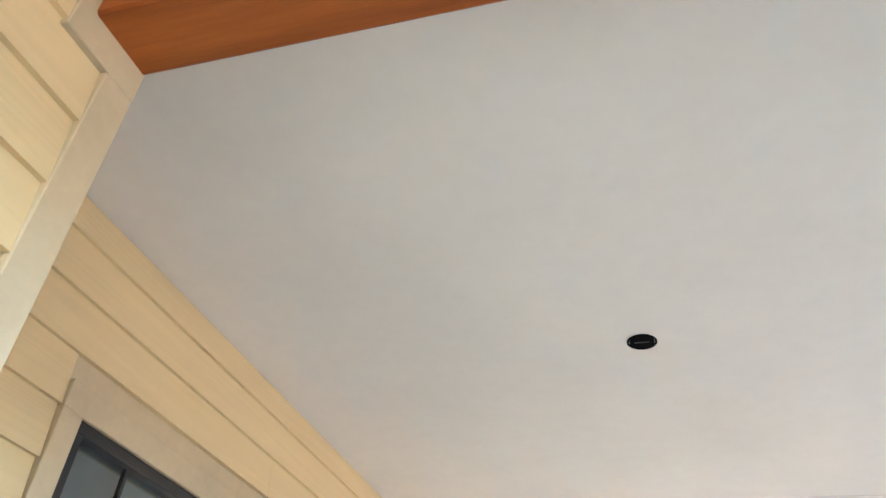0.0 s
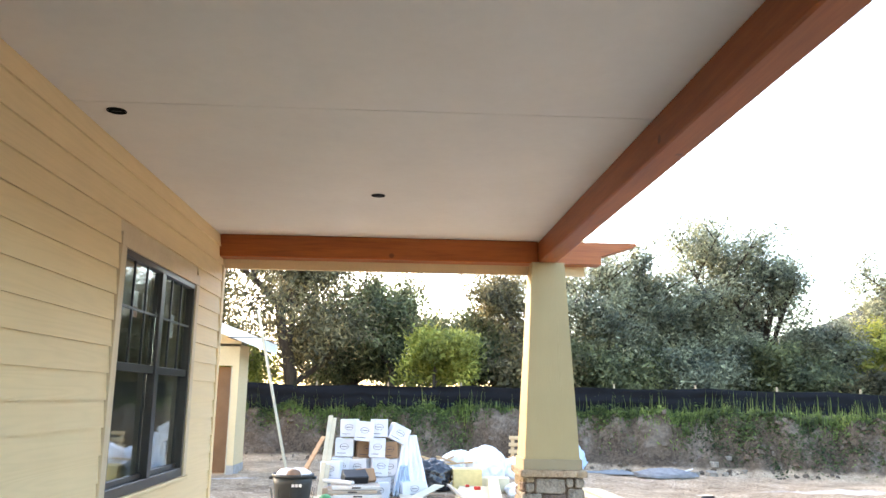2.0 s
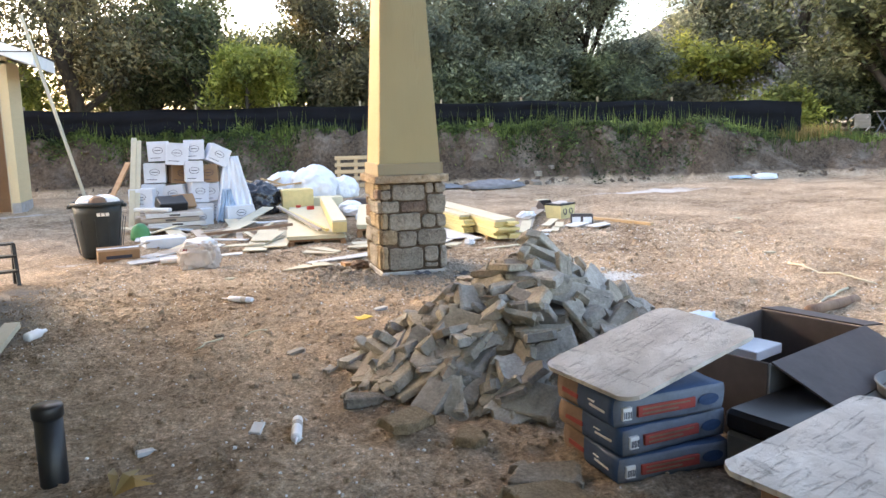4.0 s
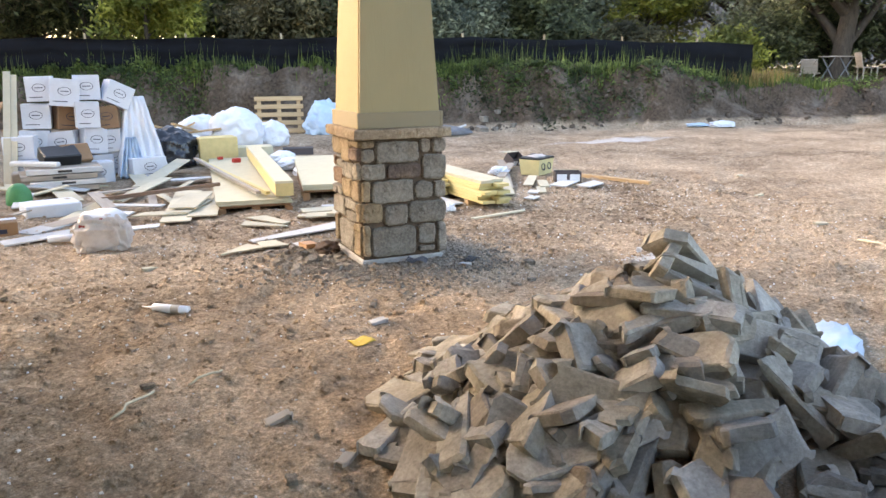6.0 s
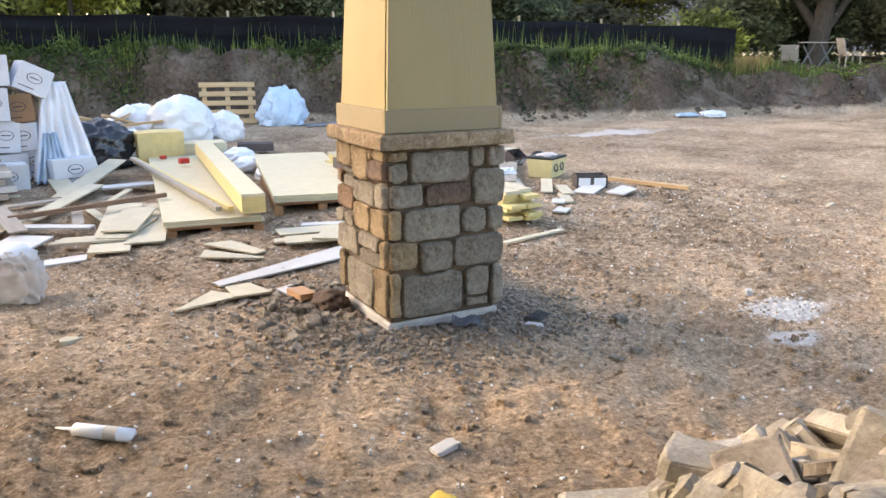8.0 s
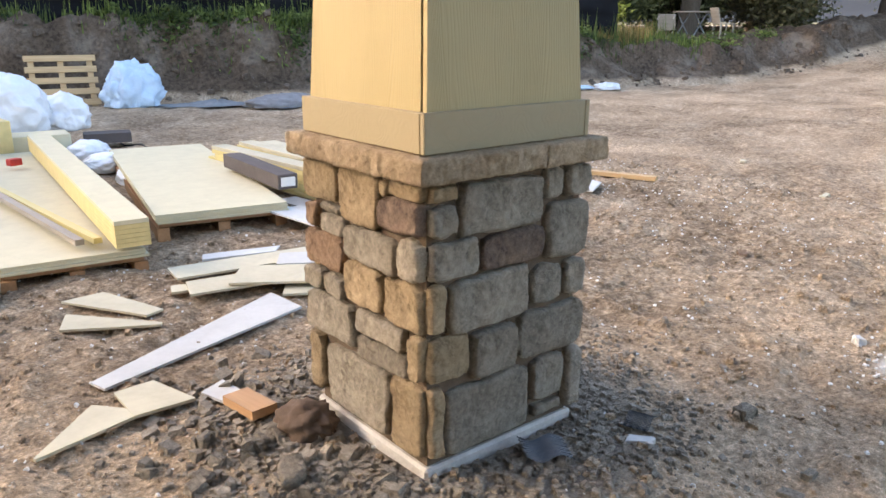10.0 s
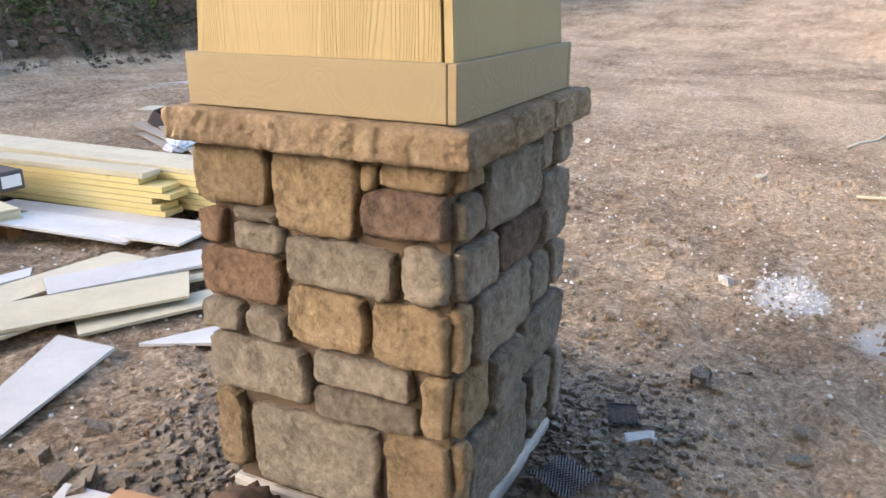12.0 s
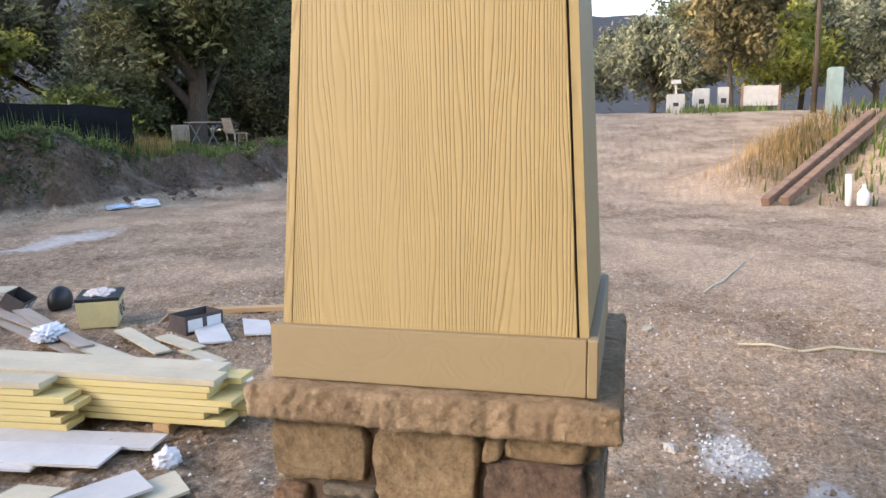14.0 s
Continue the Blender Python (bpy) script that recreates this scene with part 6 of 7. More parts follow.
for k, (x, y, s, yaw, m) in enumerate(((-1.6, -3.44, 0.09, 70, "board_white"), (-2.09, -3.45, 0.07, 20, "board_white"), (-1.15, -2.7, 0.08, 50, "board_grey"), (-1.3, -2.3, 0.1, 15, "board_grey"), (-1.35, -2.75, 0.06, 80, "stone_grey"), (-1.62, 0.34, 0.09, 30, "board_cream"), (0.62, -0.93, 0.05, 0, "stone_grey"), (0.8, -0.62, 0.05, 40, "stone_grey"), (0.32, -0.55, 0.07, 120, "board_white"), (-0.48, -1.0, 0.06, 60, "stone_grey"), (-0.55, -1.3, 0.09, 10, "board_white"), (-1.75, -1.8, 0.05, 0, "stone_grey"), (3.66, -0.51, 0.09, -10, "board_cream"), (2.5, 0.4, 0.08, 40, "stone_brown"), (4.3, 0.8, 0.08, 0, "board_cream"), (5.2, 2.0, 0.1, 30, "board_cream"))):
    single("scrap", slab_stone(s * 1.3, s * 0.7, 0.02, 900 + k), M[m], turned(x, y, g(x, y) + 0.008, yaw), "small pale scrap lying on the dirt", "scrap", "scraps")
for k, (x0, y0, x1, y1) in enumerate(((-1.9, -2.05, -1.72, -1.85), (-1.6, -1.85, -1.42, -1.75), (3.41, -1.06, 3.5, -2.0), (-1.15, -3.1, -1.0, -2.95), (2.3, -2.6, 3.0, -2.2), (5.0, -1.0, 6.4, -1.5))):
    bm = bmesh.new()
    pts = [Vector((x0 + (x1 - x0) * i / 5 + 0.015 * math.sin(i * 2 + k), y0 + (y1 - y0) * i / 5, 0)) for i in range(6)]
    for p in pts:
        p.z = g(p.x, p.y) + 0.012
    add_tube(bm, pts, [0.006 + 0.004 * (k > 1)] * 6, 6)
    tagged(part("stick", bm, M["board_cream"], None, "", True), label="thin pale stick lying on the dirt", category="stick", group="sticks")


def lath_scrap(x, y, yaw, w, d, label):
    """A torn piece of wire lath: two crossing sets of thin wires, slightly bent."""
    bm = bmesh.new()
    def at(u, v):
        return Vector((u, v, 0.012 + 0.35 * (u * u + v * v) + 0.01 * math.sin(u * 60)))

    for k in range(-16, 17):
        o = k * 0.010
        for s in (-1, 1):
            pts = [at(o + s * q * 0.02, q * 0.02) for q in range(-5, 6) if abs(o + s * q * 0.02) <= w / 2 and abs(q * 0.02) <= d / 2]
            if len(pts) > 1:
                add_tube(bm, pts, [0.0018] * len(pts), 3, False)
    return single("lath_scrap", bm, M["wire"], turned(x, y, g(x, y) + 0.018, yaw), label, "mesh", "lath scraps")


lath_scrap(0.396, -0.485, 20, 0.13, 0.10, "torn grey wire lath scrap on gravel")
lath_scrap(0.021, -0.442, -30, 0.14, 0.12, "bent wire lath scrap beside the footing")
for k, (x, y, s, t, m) in enumerate(((0.772, -0.630, 0.075, 0.045, "stone_grey"), (1.738, -0.572, 0.06, 0.035, "board_white"), (0.513, -0.935, 0.075, 0.012, "stone_grey"), (-0.62, 0.12, 0.08, 0.05, "gravel"), (-0.70, 0.28, 0.07, 0.045, "gravel"), (-0.60, -0.08, 0.10, 0.05, "gravel"), (-0.78, 0.1, 0.06, 0.04, "gravel"))):
    single("rock", slab_stone(s, s * 0.75, t, 860 + k), M[m], turned(x, y, g(x, y) + t * 0.35, 50 * k, 8, 5), "small broken rock lying on the dirt", "rock", "yard rocks")


# ---- mortar bags, boards and boxes beside the stone pile ----
def mortar_bag(m, label, seed):
    th = empty("mortar_bag", m, label=label, category="bag", group="mortar bags")
    bm = bmesh.new()
    bmesh.ops.create_cube(bm, size=1)
    bmesh.ops.transform(bm, matrix=Matrix.Diagonal((0.56, 0.40, 0.142, 1)), verts=bm.verts[:])
    bmesh.ops.subdivide_edges(bm, edges=bm.edges[:], cuts=7, use_grid_fill=True)
    o = Vector((seed * 5.0, 2, 7))
    for v in bm.verts:
        u, w, h = v.co.x / 0.28, v.co.y / 0.20, v.co.z / 0.071
        e = max(abs(u), abs(w))
        v.co.z *= 1 - 0.10 * max(0, e - 0.55) / 0.45
        k = 1 - 0.022 * h * h
        v.co.x *= k
        v.co.y *= k
        v.co += 0.008 * Vector((noise.noise(v.co * 9 + o), noise.noise(v.co * 9 + o + Vector((9, 0, 0))), noise.noise(v.co * 8 + o + Vector((0, 9, 0)))))
        v.co.z += 0.071
    for f in bm.faces:
        c = f.calc_center_median()
        f.material_index = 2 if c.y < -0.185 else (1 if c.x < -0.262 and c.y > 0.03 else 0)
    body = part("body", bm, [M["bag_blue"], M["bag_tan"], M["bag_grey"]], th, "", True)
    y = -0.207
    part("red_band", box(-0.17, 0.12, y - 0.004, y + 0.012, 0.045, 0.095, None, 0.002), M["red_print"], body, "dull red printed band")
    for k in range(2):
        part("printed_bar", box(-0.15, 0.09 - 0.06 * k, y - 0.0055, y - 0.0042, 0.078 - 0.021 * k, 0.086 - 0.021 * k), M["bag_tan"], body)
    part("white_patch", box(-0.245, -0.20, y - 0.004, y + 0.012, 0.04, 0.10, None, 0.002), M["white_print"], body)
    for k in range(5):
        part("printed_bar", box(-0.24 + 0.008 * k, -0.236 + 0.008 * k, y - 0.0055, y - 0.0042, 0.05, 0.082), M["ink"], body)
    oval = part("blue_oval", revolve([(0.001, 0), (0.028, 0), (0.028, 0.003), (0.001, 0.004)], 20), M["bag_blue"], body, "dark blue printed oval")
    oval.matrix_local = pose(0.19, y + 0.001, 0.072, 90, 0, 0) @ Matrix.Diagonal((1.9, 1, 1, 1))
    for k, (u, w, h) in enumerate(((-0.09, 0.10, 0.010), (-0.05, 0.04, 0.006), (0.10, 0.11, 0.022))):
        mark = part("printed_mark", box(-0.003, 0.003, -w / 2, w / 2, -h / 2, h / 2), M["white_print"] if k < 2 else M["red_print"], body)
        mark.matrix_local = pose(-0.281, u, 0.06 + 0.022 * (k == 1))
    return th


for k, (dx, dy, yaw) in enumerate(((0.03, 0.0, 3), (0.02, 0.01, 8), (0.0, 0.0, 5))):
    mortar_bag(turned(-0.14 + dx, -4.36 + dy, g(-0.14, -4.36) + 0.005 + 0.116 * k, yaw) @ Matrix.Diagonal((0.9, 1.03, 0.8, 1)), "blue and tan paper mortar bag stacked flat", k)
for k in range(2):
    mortar_bag(turned(0.12 + 0.02 * k, -5.25, g(0.1, -5.25) + 0.005 + 0.146 * k, 17 + 4 * k), "blue and tan paper mortar bag under a board", 5 + k)


def work_board(L, w, th, seed):
    """A board with rounded corners, chipped edges and dried mortar on it."""
    bm = bmesh.new()
    r = 0.07
    ring = []
    for cx, cy, a0 in ((L / 2 - r, w / 2 - r, 0), (-L / 2 + r, w / 2 - r, 90), (-L / 2 + r, -w / 2 + r, 180), (L / 2 - r, -w / 2 + r, 270)):
        for k in range(6):
            a = radians(a0 + 18 * k)
            ring.append((cx + r * math.cos(a), cy + r * math.sin(a)))
    jit = random.Random(seed)
    ring = [(x + jit.uniform(-0.003, 0.003), y + jit.uniform(-0.003, 0.003)) for x, y in ring]
    t = [bm.verts.new((x, y, th)) for x, y in ring]
    b = [bm.verts.new((x, y, 0)) for x, y in ring]
    bm.faces.new(t)
    bm.faces.new(b[::-1])
    n = len(ring)
    for i in range(n):
        j = (i + 1) % n
        bm.faces.new((b[i], b[j], t[j], t[i]))
    return bm


def mortar_board(x, y, z, yaw, rx, ry, L, w, seed, label):
    ob = single("mortar_board", work_board(L, w, 0.018, seed), M["dusty_board"], turned(x, y, z, yaw, rx, ry), label, "board", "mortar boards")
    return ob


mortar_board(-0.084, -4.345, 0.445, 12.3, 0, -13.0, 0.69, 0.53, 3, "dusty pale board with rounded corners on mortar bags")
mortar_board(0.14, -5.24, 0.335, 19, 2, -2, 0.86, 0.50, 4, "mortar-smeared pale board resting on bags")


def big_open_box():
    th = empty("open_carton", turned(0.72, -4.05, g(0.7, -4.05), 22), label="large open dark carton with folded flaps", category="box")
    w, d, h = 0.86, 0.52, 0.36
    for k, (a, b, c, e) in enumerate(((-w / 2, w / 2, -d / 2, -d / 2 + 0.012), (-w / 2, w / 2, d / 2 - 0.012, d / 2), (-w / 2, -w / 2 + 0.012, -d / 2 + 0.012, d / 2 - 0.012), (w / 2 - 0.012, w / 2, -d / 2 + 0.012, d / 2 - 0.012))):
        part("side", box(a, b, c, e, 0.0, h, None, 0.003), M["grey_plastic"] if k == 0 else M["carton_dark"], th)
    part("bottom", box(-w / 2 + 0.012, w / 2 - 0.012, -d / 2 + 0.012, d / 2 - 0.012, 0.002, 0.012), M["carton_dark"], th)
    f = part("flap", box(-w / 2, w / 2, -0.30, 0, 0, 0.008), M["carton_dark"], th, "dark folded flap hanging outward")
    f.matrix_local = pose(0, -d / 2, h + 0.002, 24, 0, 0)
    f = part("flap", box(0, 0.22, -d / 2, d / 2, 0, 0.008), M["carton_dark"], th)
    f.matrix_local = pose(w / 2, 0, h + 0.002, 0, 8, 0)
    part("packing_slab", box(0.02, 0.26, 0.05, 0.2, h - 0.16, h - 0.11, None, 0.004), M["film_white"], th, "white packing slab")


big_open_box()


def flat_case():
    th = empty("tool_case", turned(0.52, -4.62, g(0.5, -4.6), 18), label="dark grey flat plastic case beside the carton", category="case")
    part("base", box(-0.34, 0.34, -0.19, 0.19, 0.0, 0.16, None, 0.015), M["grey_plastic"], th)
    lid = part("lid", box(-0.345, 0.345, -0.195, 0.195, 0.162, 0.25, None, 0.018), M["black_plastic"], th)
    for s in (-0.2, 0.0, 0.2):
        part("latch", box(s - 0.025, s + 0.025, -0.204, -0.1955, 0.13, 0.19, None, 0.002), M["grey_plastic"], lid)


flat_case()


def tub():
    x, y = 1.0, -4.72
    th = empty("rubber_tub", pose(x, y, g(x, y)), label="grey rubber tub holding a soiled glove and wire", category="tub")
    part("body", revolve([(0.16, 0.0), (0.185, 0.02), (0.215, 0.27), (0.225, 0.285), (0.215, 0.288), (0.2, 0.27), (0.17, 0.16)], 36), M["grey_plastic"], th, "", True)
    bm = bmesh.new()
    add_tube(bm, [(0.21 * math.cos(a), 0.05 * math.sin(a * 2), 0.27 + 0.16 * math.sin(a)) for a in (math.pi * k / 12 for k in range(13))], [0.004] * 13, 6)
    part("wire_handle", bm, M["black_metal"], th, "", True)
    bm = bmesh.new()
    for k in range(5):
        a = -0.8 + 0.4 * k
        add_tube(bm, [(0.02 * math.sin(a), 0, 0.25), (0.06 * math.sin(a), -0.02, 0.31), (0.11 * math.sin(a), -0.07, 0.29 - 0.01 * k)], [0.03, 0.02, 0.012], 8)
    part("glove", bm, M["glove"], th, "dirty cloth glove", True)
    part("soil", crumpled(0.17, 0.17, 0.07, 91, 3), M["clay"], th, "", True).location = (0, 0, 0.17)


tub()


def white_crates():
    th = empty("crate_tower", turned(1.38, -4.50, g(1.38, -4.5), 10), label="two white plastic crates with a red box on top", category="crates")
    for k, (s, z0, z1) in enumerate(((0.17, 0.0, 0.30), (0.13, 0.302, 0.565))):
        c = part("crate", box(-s, s, -s, s, z0, z1, None, 0.012), M["film_white"], th)
        for u in (-0.5, 0.5):
            part("slot", box(u * s - 0.02, u * s + 0.02, -s - 0.003, -s - 0.0005, z1 - 0.1, z1 - 0.06), M["black_plastic"], c)
            p = part("slot", box(u * s - 0.02, u * s + 0.02, -0.003, -0.0005, z1 - 0.1, z1 - 0.06), M["black_plastic"], c)
            p.matrix_local = pose(0, 0, 0, 0, 0, -90) @ pose(0, -s, 0)


white_crates()


def red_box():
    th = empty("red_carton", turned(1.38, -4.48, g(1.38, -4.5) + 0.572, 22, 0, -6), label="red printed carton standing on white crates", category="box")
    part("body", box(-0.16, 0.16, -0.09, 0.09, 0, 0.24, None, 0.004), M["red_print"], th)
    part("white_panel", box(-0.02, 0.13, -0.0925, -0.0905, 0.06, 0.2), M["white_print"], th)


red_box()


def blue_mesh_roll():
    bm = bmesh.new()
    for i in range(22):
        x = -0.3 + 0.6 * i / 21
        add_tube(bm, [(x - 0.12, -0.2, 0.02), (x, 0, 0.12 + 0.02 * math.sin(i)), (x + 0.12, 0.2, 0.04)], [0.004] * 3, 4)
        add_tube(bm, [(x + 0.12, -0.2, 0.02), (x, 0, 0.125 + 0.02 * math.sin(i)), (x - 0.12, 0.2, 0.04)], [0.004] * 3, 4)
    return single("blue_mesh", bm, M["mesh_blue"], turned(0.95, -5.15, g(0.95, -5.15) + 0.1, 15), "blue plastic lath mesh lying by the boards", "mesh")


blue_mesh_roll()
single("flat_carton", box(-0.35, 0.35, -0.25, 0.25, 0, 0.09, None, 0.006), M["carton_brown"], turned(0.95, -5.15, g(0.95, -5.15) + 0.005, 15), "flat brown carton under the mesh", "box")
for k, (x, y, yaw, L, w) in enumerate(((-0.96, -3.78, 30, 0.26, 0.17), (-0.58, -4.42, -20, 0.30, 0.18), (-0.64, -4.62, 15, 0.34, 0.22), (-1.05, -3.3, 5, 0.26, 0.11), (-0.72, -3.98, 60, 0.2, 0.16))):
    single("loose_stone", slab_stone(L, w, 0.05, 700 + k), M["stone_grey"] if k % 2 else M["stone_tan"], turned(x, y, g(x, y) + 0.025, yaw, 4, 3), "loose flat facing stone beside the heap", "stone", "loose stones")
single("film_scrap", crumpled(0.34, 0.12, 0.05, 95, 4, 0.3), M["film_blue"], turned(1.35, -2.6, g(1.3, -2.6) + 0.01, 40), "pale blue plastic film behind the stone heap", "plastic", "", True)
single("log", revolve([(0.03, -0.3), (0.04, -0.28), (0.036, 0.28), (0.025, 0.3)], 12), M["old_timber"], turned(2.45, -2.65, g(2.45, -2.65) + 0.035, 15, 0, 90), "short dark round wooden post lying on dirt", "post", "", True)
single("plank", box(-0.45, 0.45, -0.05, 0.05, 0, 0.03), M["old_timber"], turned(1.75, -3.6, g(1.75, -3.6) + 0.005, -18), "dark weathered plank lying behind the tub", "plank")


# ---- garage and pole ----
def garage():
    th = empty("garage", pose(-5.15, 8.9, 0), label="cream garage wing with white fascia and doorway", category="house")
    part("wall", box(-6.5, -0.52, 0, 0.15, -0.1, 2.75), M["siding"], th)
    part("wall", box(-0.16, 0, 0, 0.15, -0.1, 2.75), M["siding"], th)
    part("wall", box(-0.52, -0.16, 0, 0.15, 2.28, 2.75), M["siding"], th)
    part("wall", box(-0.15, 0, 0.15, 1.0, -0.1, 2.75), M["siding"], th)
    door = part("door_frame", box(-0.54, -0.52, -0.02, 0.16, 0, 2.28), M["trim"], th, "tan door frame")
    part("jamb", box(-0.16, -0.14, -0.02, 0.16, 0, 2.28), M["trim"], door)
    part("door_leaf", box(-0.5, -0.17, 0.3, 0.34, 0, 2.26), M["carton_brown"], th, "brown door set back in shade")
    part("footing", box(-0.16, 0.012, -0.012, 1.0, -0.2, 0.18), M["concrete"], th)
    bm = bmesh.new()
    p = [(-6.5, 5.25), (0.6, 2.60), (0.6, 2.82), (-6.5, 5.45)]
    a = [bm.verts.new((x, -0.75, z)) for x, z in p]
    b = [bm.verts.new((x, 1.2, z)) for x, z in p]
    for i in range(4):
        j = (i + 1) % 4
        bm.faces.new((a[i], a[j], b[j], b[i]))
    bm.faces.new(a[::-1])
    bm.faces.new(b)
    bmesh.ops.recalc_face_normals(bm, faces=bm.faces[:])
    part("roof", bm, M["white"], th, "white painted roof edge")
    bm = bmesh.new()
    q = [(-6.5, 2.7), (0, 2.7), (0, 2.82), (-6.5, 5.2)]
    va = [bm.verts.new((x, 0.0, z)) for x, z in q]
    vb = [bm.verts.new((x, 0.12, z)) for x, z in q]
    bm.faces.new(va)
    bm.faces.new(vb[::-1])
    for i in range(4):
        j = (i + 1) % 4
        bm.faces.new((va[j], va[i], vb[i], vb[j]))
    part("gable", bm, M["siding"], th)
    part("shingles", box(-0.1, 0.62, -0.76, 1.22, 2.83, 2.845), M["black_plastic"], th, "thin dark roofing edge")


garage()
b0, b1 = Vector((-3.75, 7.4, 0.0)), Vector((-4.55, 7.5, 3.36))
single("leaning_pole", box(-0.035, 0.035, -0.02, 0.02, 0, (b1 - b0).length), M["board_cream"], Matrix.Translation(b0) @ (b1 - b0).to_track_quat("Z", "Y").to_matrix().to_4x4(), "long pale timber leaning beside the garage roof", "timber")


def step_stool():
    th = empty("step_ladder", turned(-3.62, 0.75, g(-3.6, 0.75), 20) @ Matrix.Scale(0.78, 4), label="small black folding steps beside the house corner", category="ladder")
    for s in (-0.16, 0.16):
        for lean in (-16, 16):
            p = part("leg", box(-0.02, 0.02, -0.03, 0.03, 0, 0.5), M["black_plastic"], th)
            p.matrix_local = pose(s, 0.16 if lean > 0 else -0.16, 0, lean, 0, 0)
    for z, y in ((0.17, -0.11), (0.34, -0.05), (0.48, 0.0)):
        part("tread", box(-0.17, 0.17, y - 0.07, y + 0.07, z, z + 0.025, None, 0.004), M["black_plastic"], th)


step_stool()

# ---- along the bank ----
def pallet(x, y, z, yaw, lean, label="pale wooden pallet leaning against the dirt bank"):
    th = empty("pallet", turned(x, y, z, yaw, lean), label=label, category="pallet", group="pallets")
    for k in range(3):
        part("runner", box(-0.45 + 0.4 * k, -0.37 + 0.4 * k, 0, 0.07, 0, 0.78), M["raw_wood"], th)
    for k in range(5):
        part("slat", box(-0.5, 0.48, -0.022, -0.002, 0.02 + 0.17 * k, 0.11 + 0.17 * k), M["raw_wood"], th)


pallet(1.5, 10.85, 0.02, -12, -20)


def slumped_sheet(rx, ry, h, seed):
    """Sheeting dropped over a peak: a tent with pleats that spreads out on the ground."""
    bm = bmesh.new()
    n, rings = 56, 16
    o = Vector((seed * 1.3, seed * 0.7, 0))
    rows = []
    for k in range(rings + 1):
        f = k / rings
        row = []
        for i in range(n):
            a = 2 * math.pi * i / n
            d = Vector((math.cos(a), math.sin(a), 0))
            pleat = 1 + (0.05 + 0.16 * f) * math.sin(7 * a + 3 * noise.noise(d * 1.5 + o)) + 0.3 * f * noise.noise(d * 1.8 + o)
            z = h * max(0.0, 1 - f ** 1.3 * 1.02) * (0.75 + 0.25 * math.cos(2 * a + seed)) * (1 + 0.18 * noise.noise(d * 2.2 + Vector((0, 0, f * 3)) + o)) + 0.02 * noise.noise(d * 6 + Vector((0, 0, f * 9)) + o) * (f > 0)
            r = (0.1 + 0.9 * f ** 1.25) * pleat if k else 0.06
            row.append(bm.verts.new((rx * r * d.x + 0.25 * rx * (1 - f), ry * r * d.y, max(z, 0.006 + 0.02 * abs(noise.noise(d * 5 + o))))))
        rows.append(row)
    bm.faces.new(rows[0])
    for p, q in zip(rows, rows[1:]):
        for i in range(n):
            j = (i + 1) % n
            bm.faces.new((p[i], q[i], q[j], p[j]))
    bmesh.ops.recalc_face_normals(bm, faces=bm.faces[:])
    return bm


single("plastic_sheeting", crumpled(0.40, 0.28, 0.44, 97, 5, 0.24, 0.35, 2.3), M["film_blue"], turned(2.3, 10.25, g(2.3, 10.25)), "pale blue plastic sheeting heaped beside the pallet", "plastic", "", True)
single("tarp", slumped_sheet(0.75, 0.3, 0.10, 11), M["grey_plastic"], turned(3.2, 9.75, g(3.2, 9.75), -25), "flat grey tarp crumpled at the bank foot", "tarp", "", True)
single("rubble_mound", crumpled(0.65, 0.4, 0.15, 98, 4, 0.18, 0.1), M["tar"], turned(4.2, 9.0, g(4.2, 9.0)), "small grey gravel heap at the bank foot", "gravel", "", True)
board(4.35, 9.1, 4.8, 8.9, 0.25, "board_white", 0.05, 0.2, 0.02, "white board leaning by the gravel heap", "board_offcut")
single("plastic_litter", crumpled(0.3, 0.15, 0.09, 99, 4, 0.4), M["film_white"], turned(10.55, 8.05, g(10.55, 8.05) + 0.01), "white plastic litter at the bank foot", "plastic", "", True)
single("plastic_litter", crumpled(0.26, 0.12, 0.05, 100, 4, 0.4), M["film_blue"], turned(10.0, 8.2, g(10.0, 8.2) + 0.01), "torn white plastic litter at the bank foot", "plastic", "", True)
for k, (x, y, s) in enumerate(((5.7, 9.95, 0.2), (5.85, 9.7, 0.14), (5.5, 9.6, 0.3), (6.1, 10.1, 0.16), (5.2, 9.8, 0.18), (6.3, 9.7, 0.14))):
    single("rock", slab_stone(s, s * 0.8, s * 0.6, 800 + k), M["gravel"], turned(x, y, g(x, y) + 0.02, 40 * k), "pale rock lying on the bank slope", "rock", "bank rocks")


def garden_chair(x, y, yaw, label, tip=0.0):
    th = empty("garden_chair", turned(x, y, g(x, y) + (0.22 if tip else 0.0), yaw, tip) @ Matrix.Scale(0.85, 4), label=label, category="chair", group="garden chairs")
    for sx in (-0.22, 0.22):
        for sy in (-0.2, 0.2):
            part("leg", box(sx - 0.018, sx + 0.018, sy - 0.018, sy + 0.018, 0, 0.43), M["board_grey"], th)
    part("seat", box(-0.25, 0.25, -0.24, 0.24, 0.43, 0.46, None, 0.008), M["board_grey"], th)
    b = part("backrest", box(-0.25, 0.25, -0.015, 0.015, 0, 0.45, None, 0.008), M["board_grey"], th)
    b.matrix_local = pose(0, 0.23, 0.46, -14, 0, 0)


garden_chair(16.75, 9.53, 60, "white garden chair under the big oak")
garden_chair(15.44, 10.34, -60, "white garden chair tipped beside the dry grass", -75)


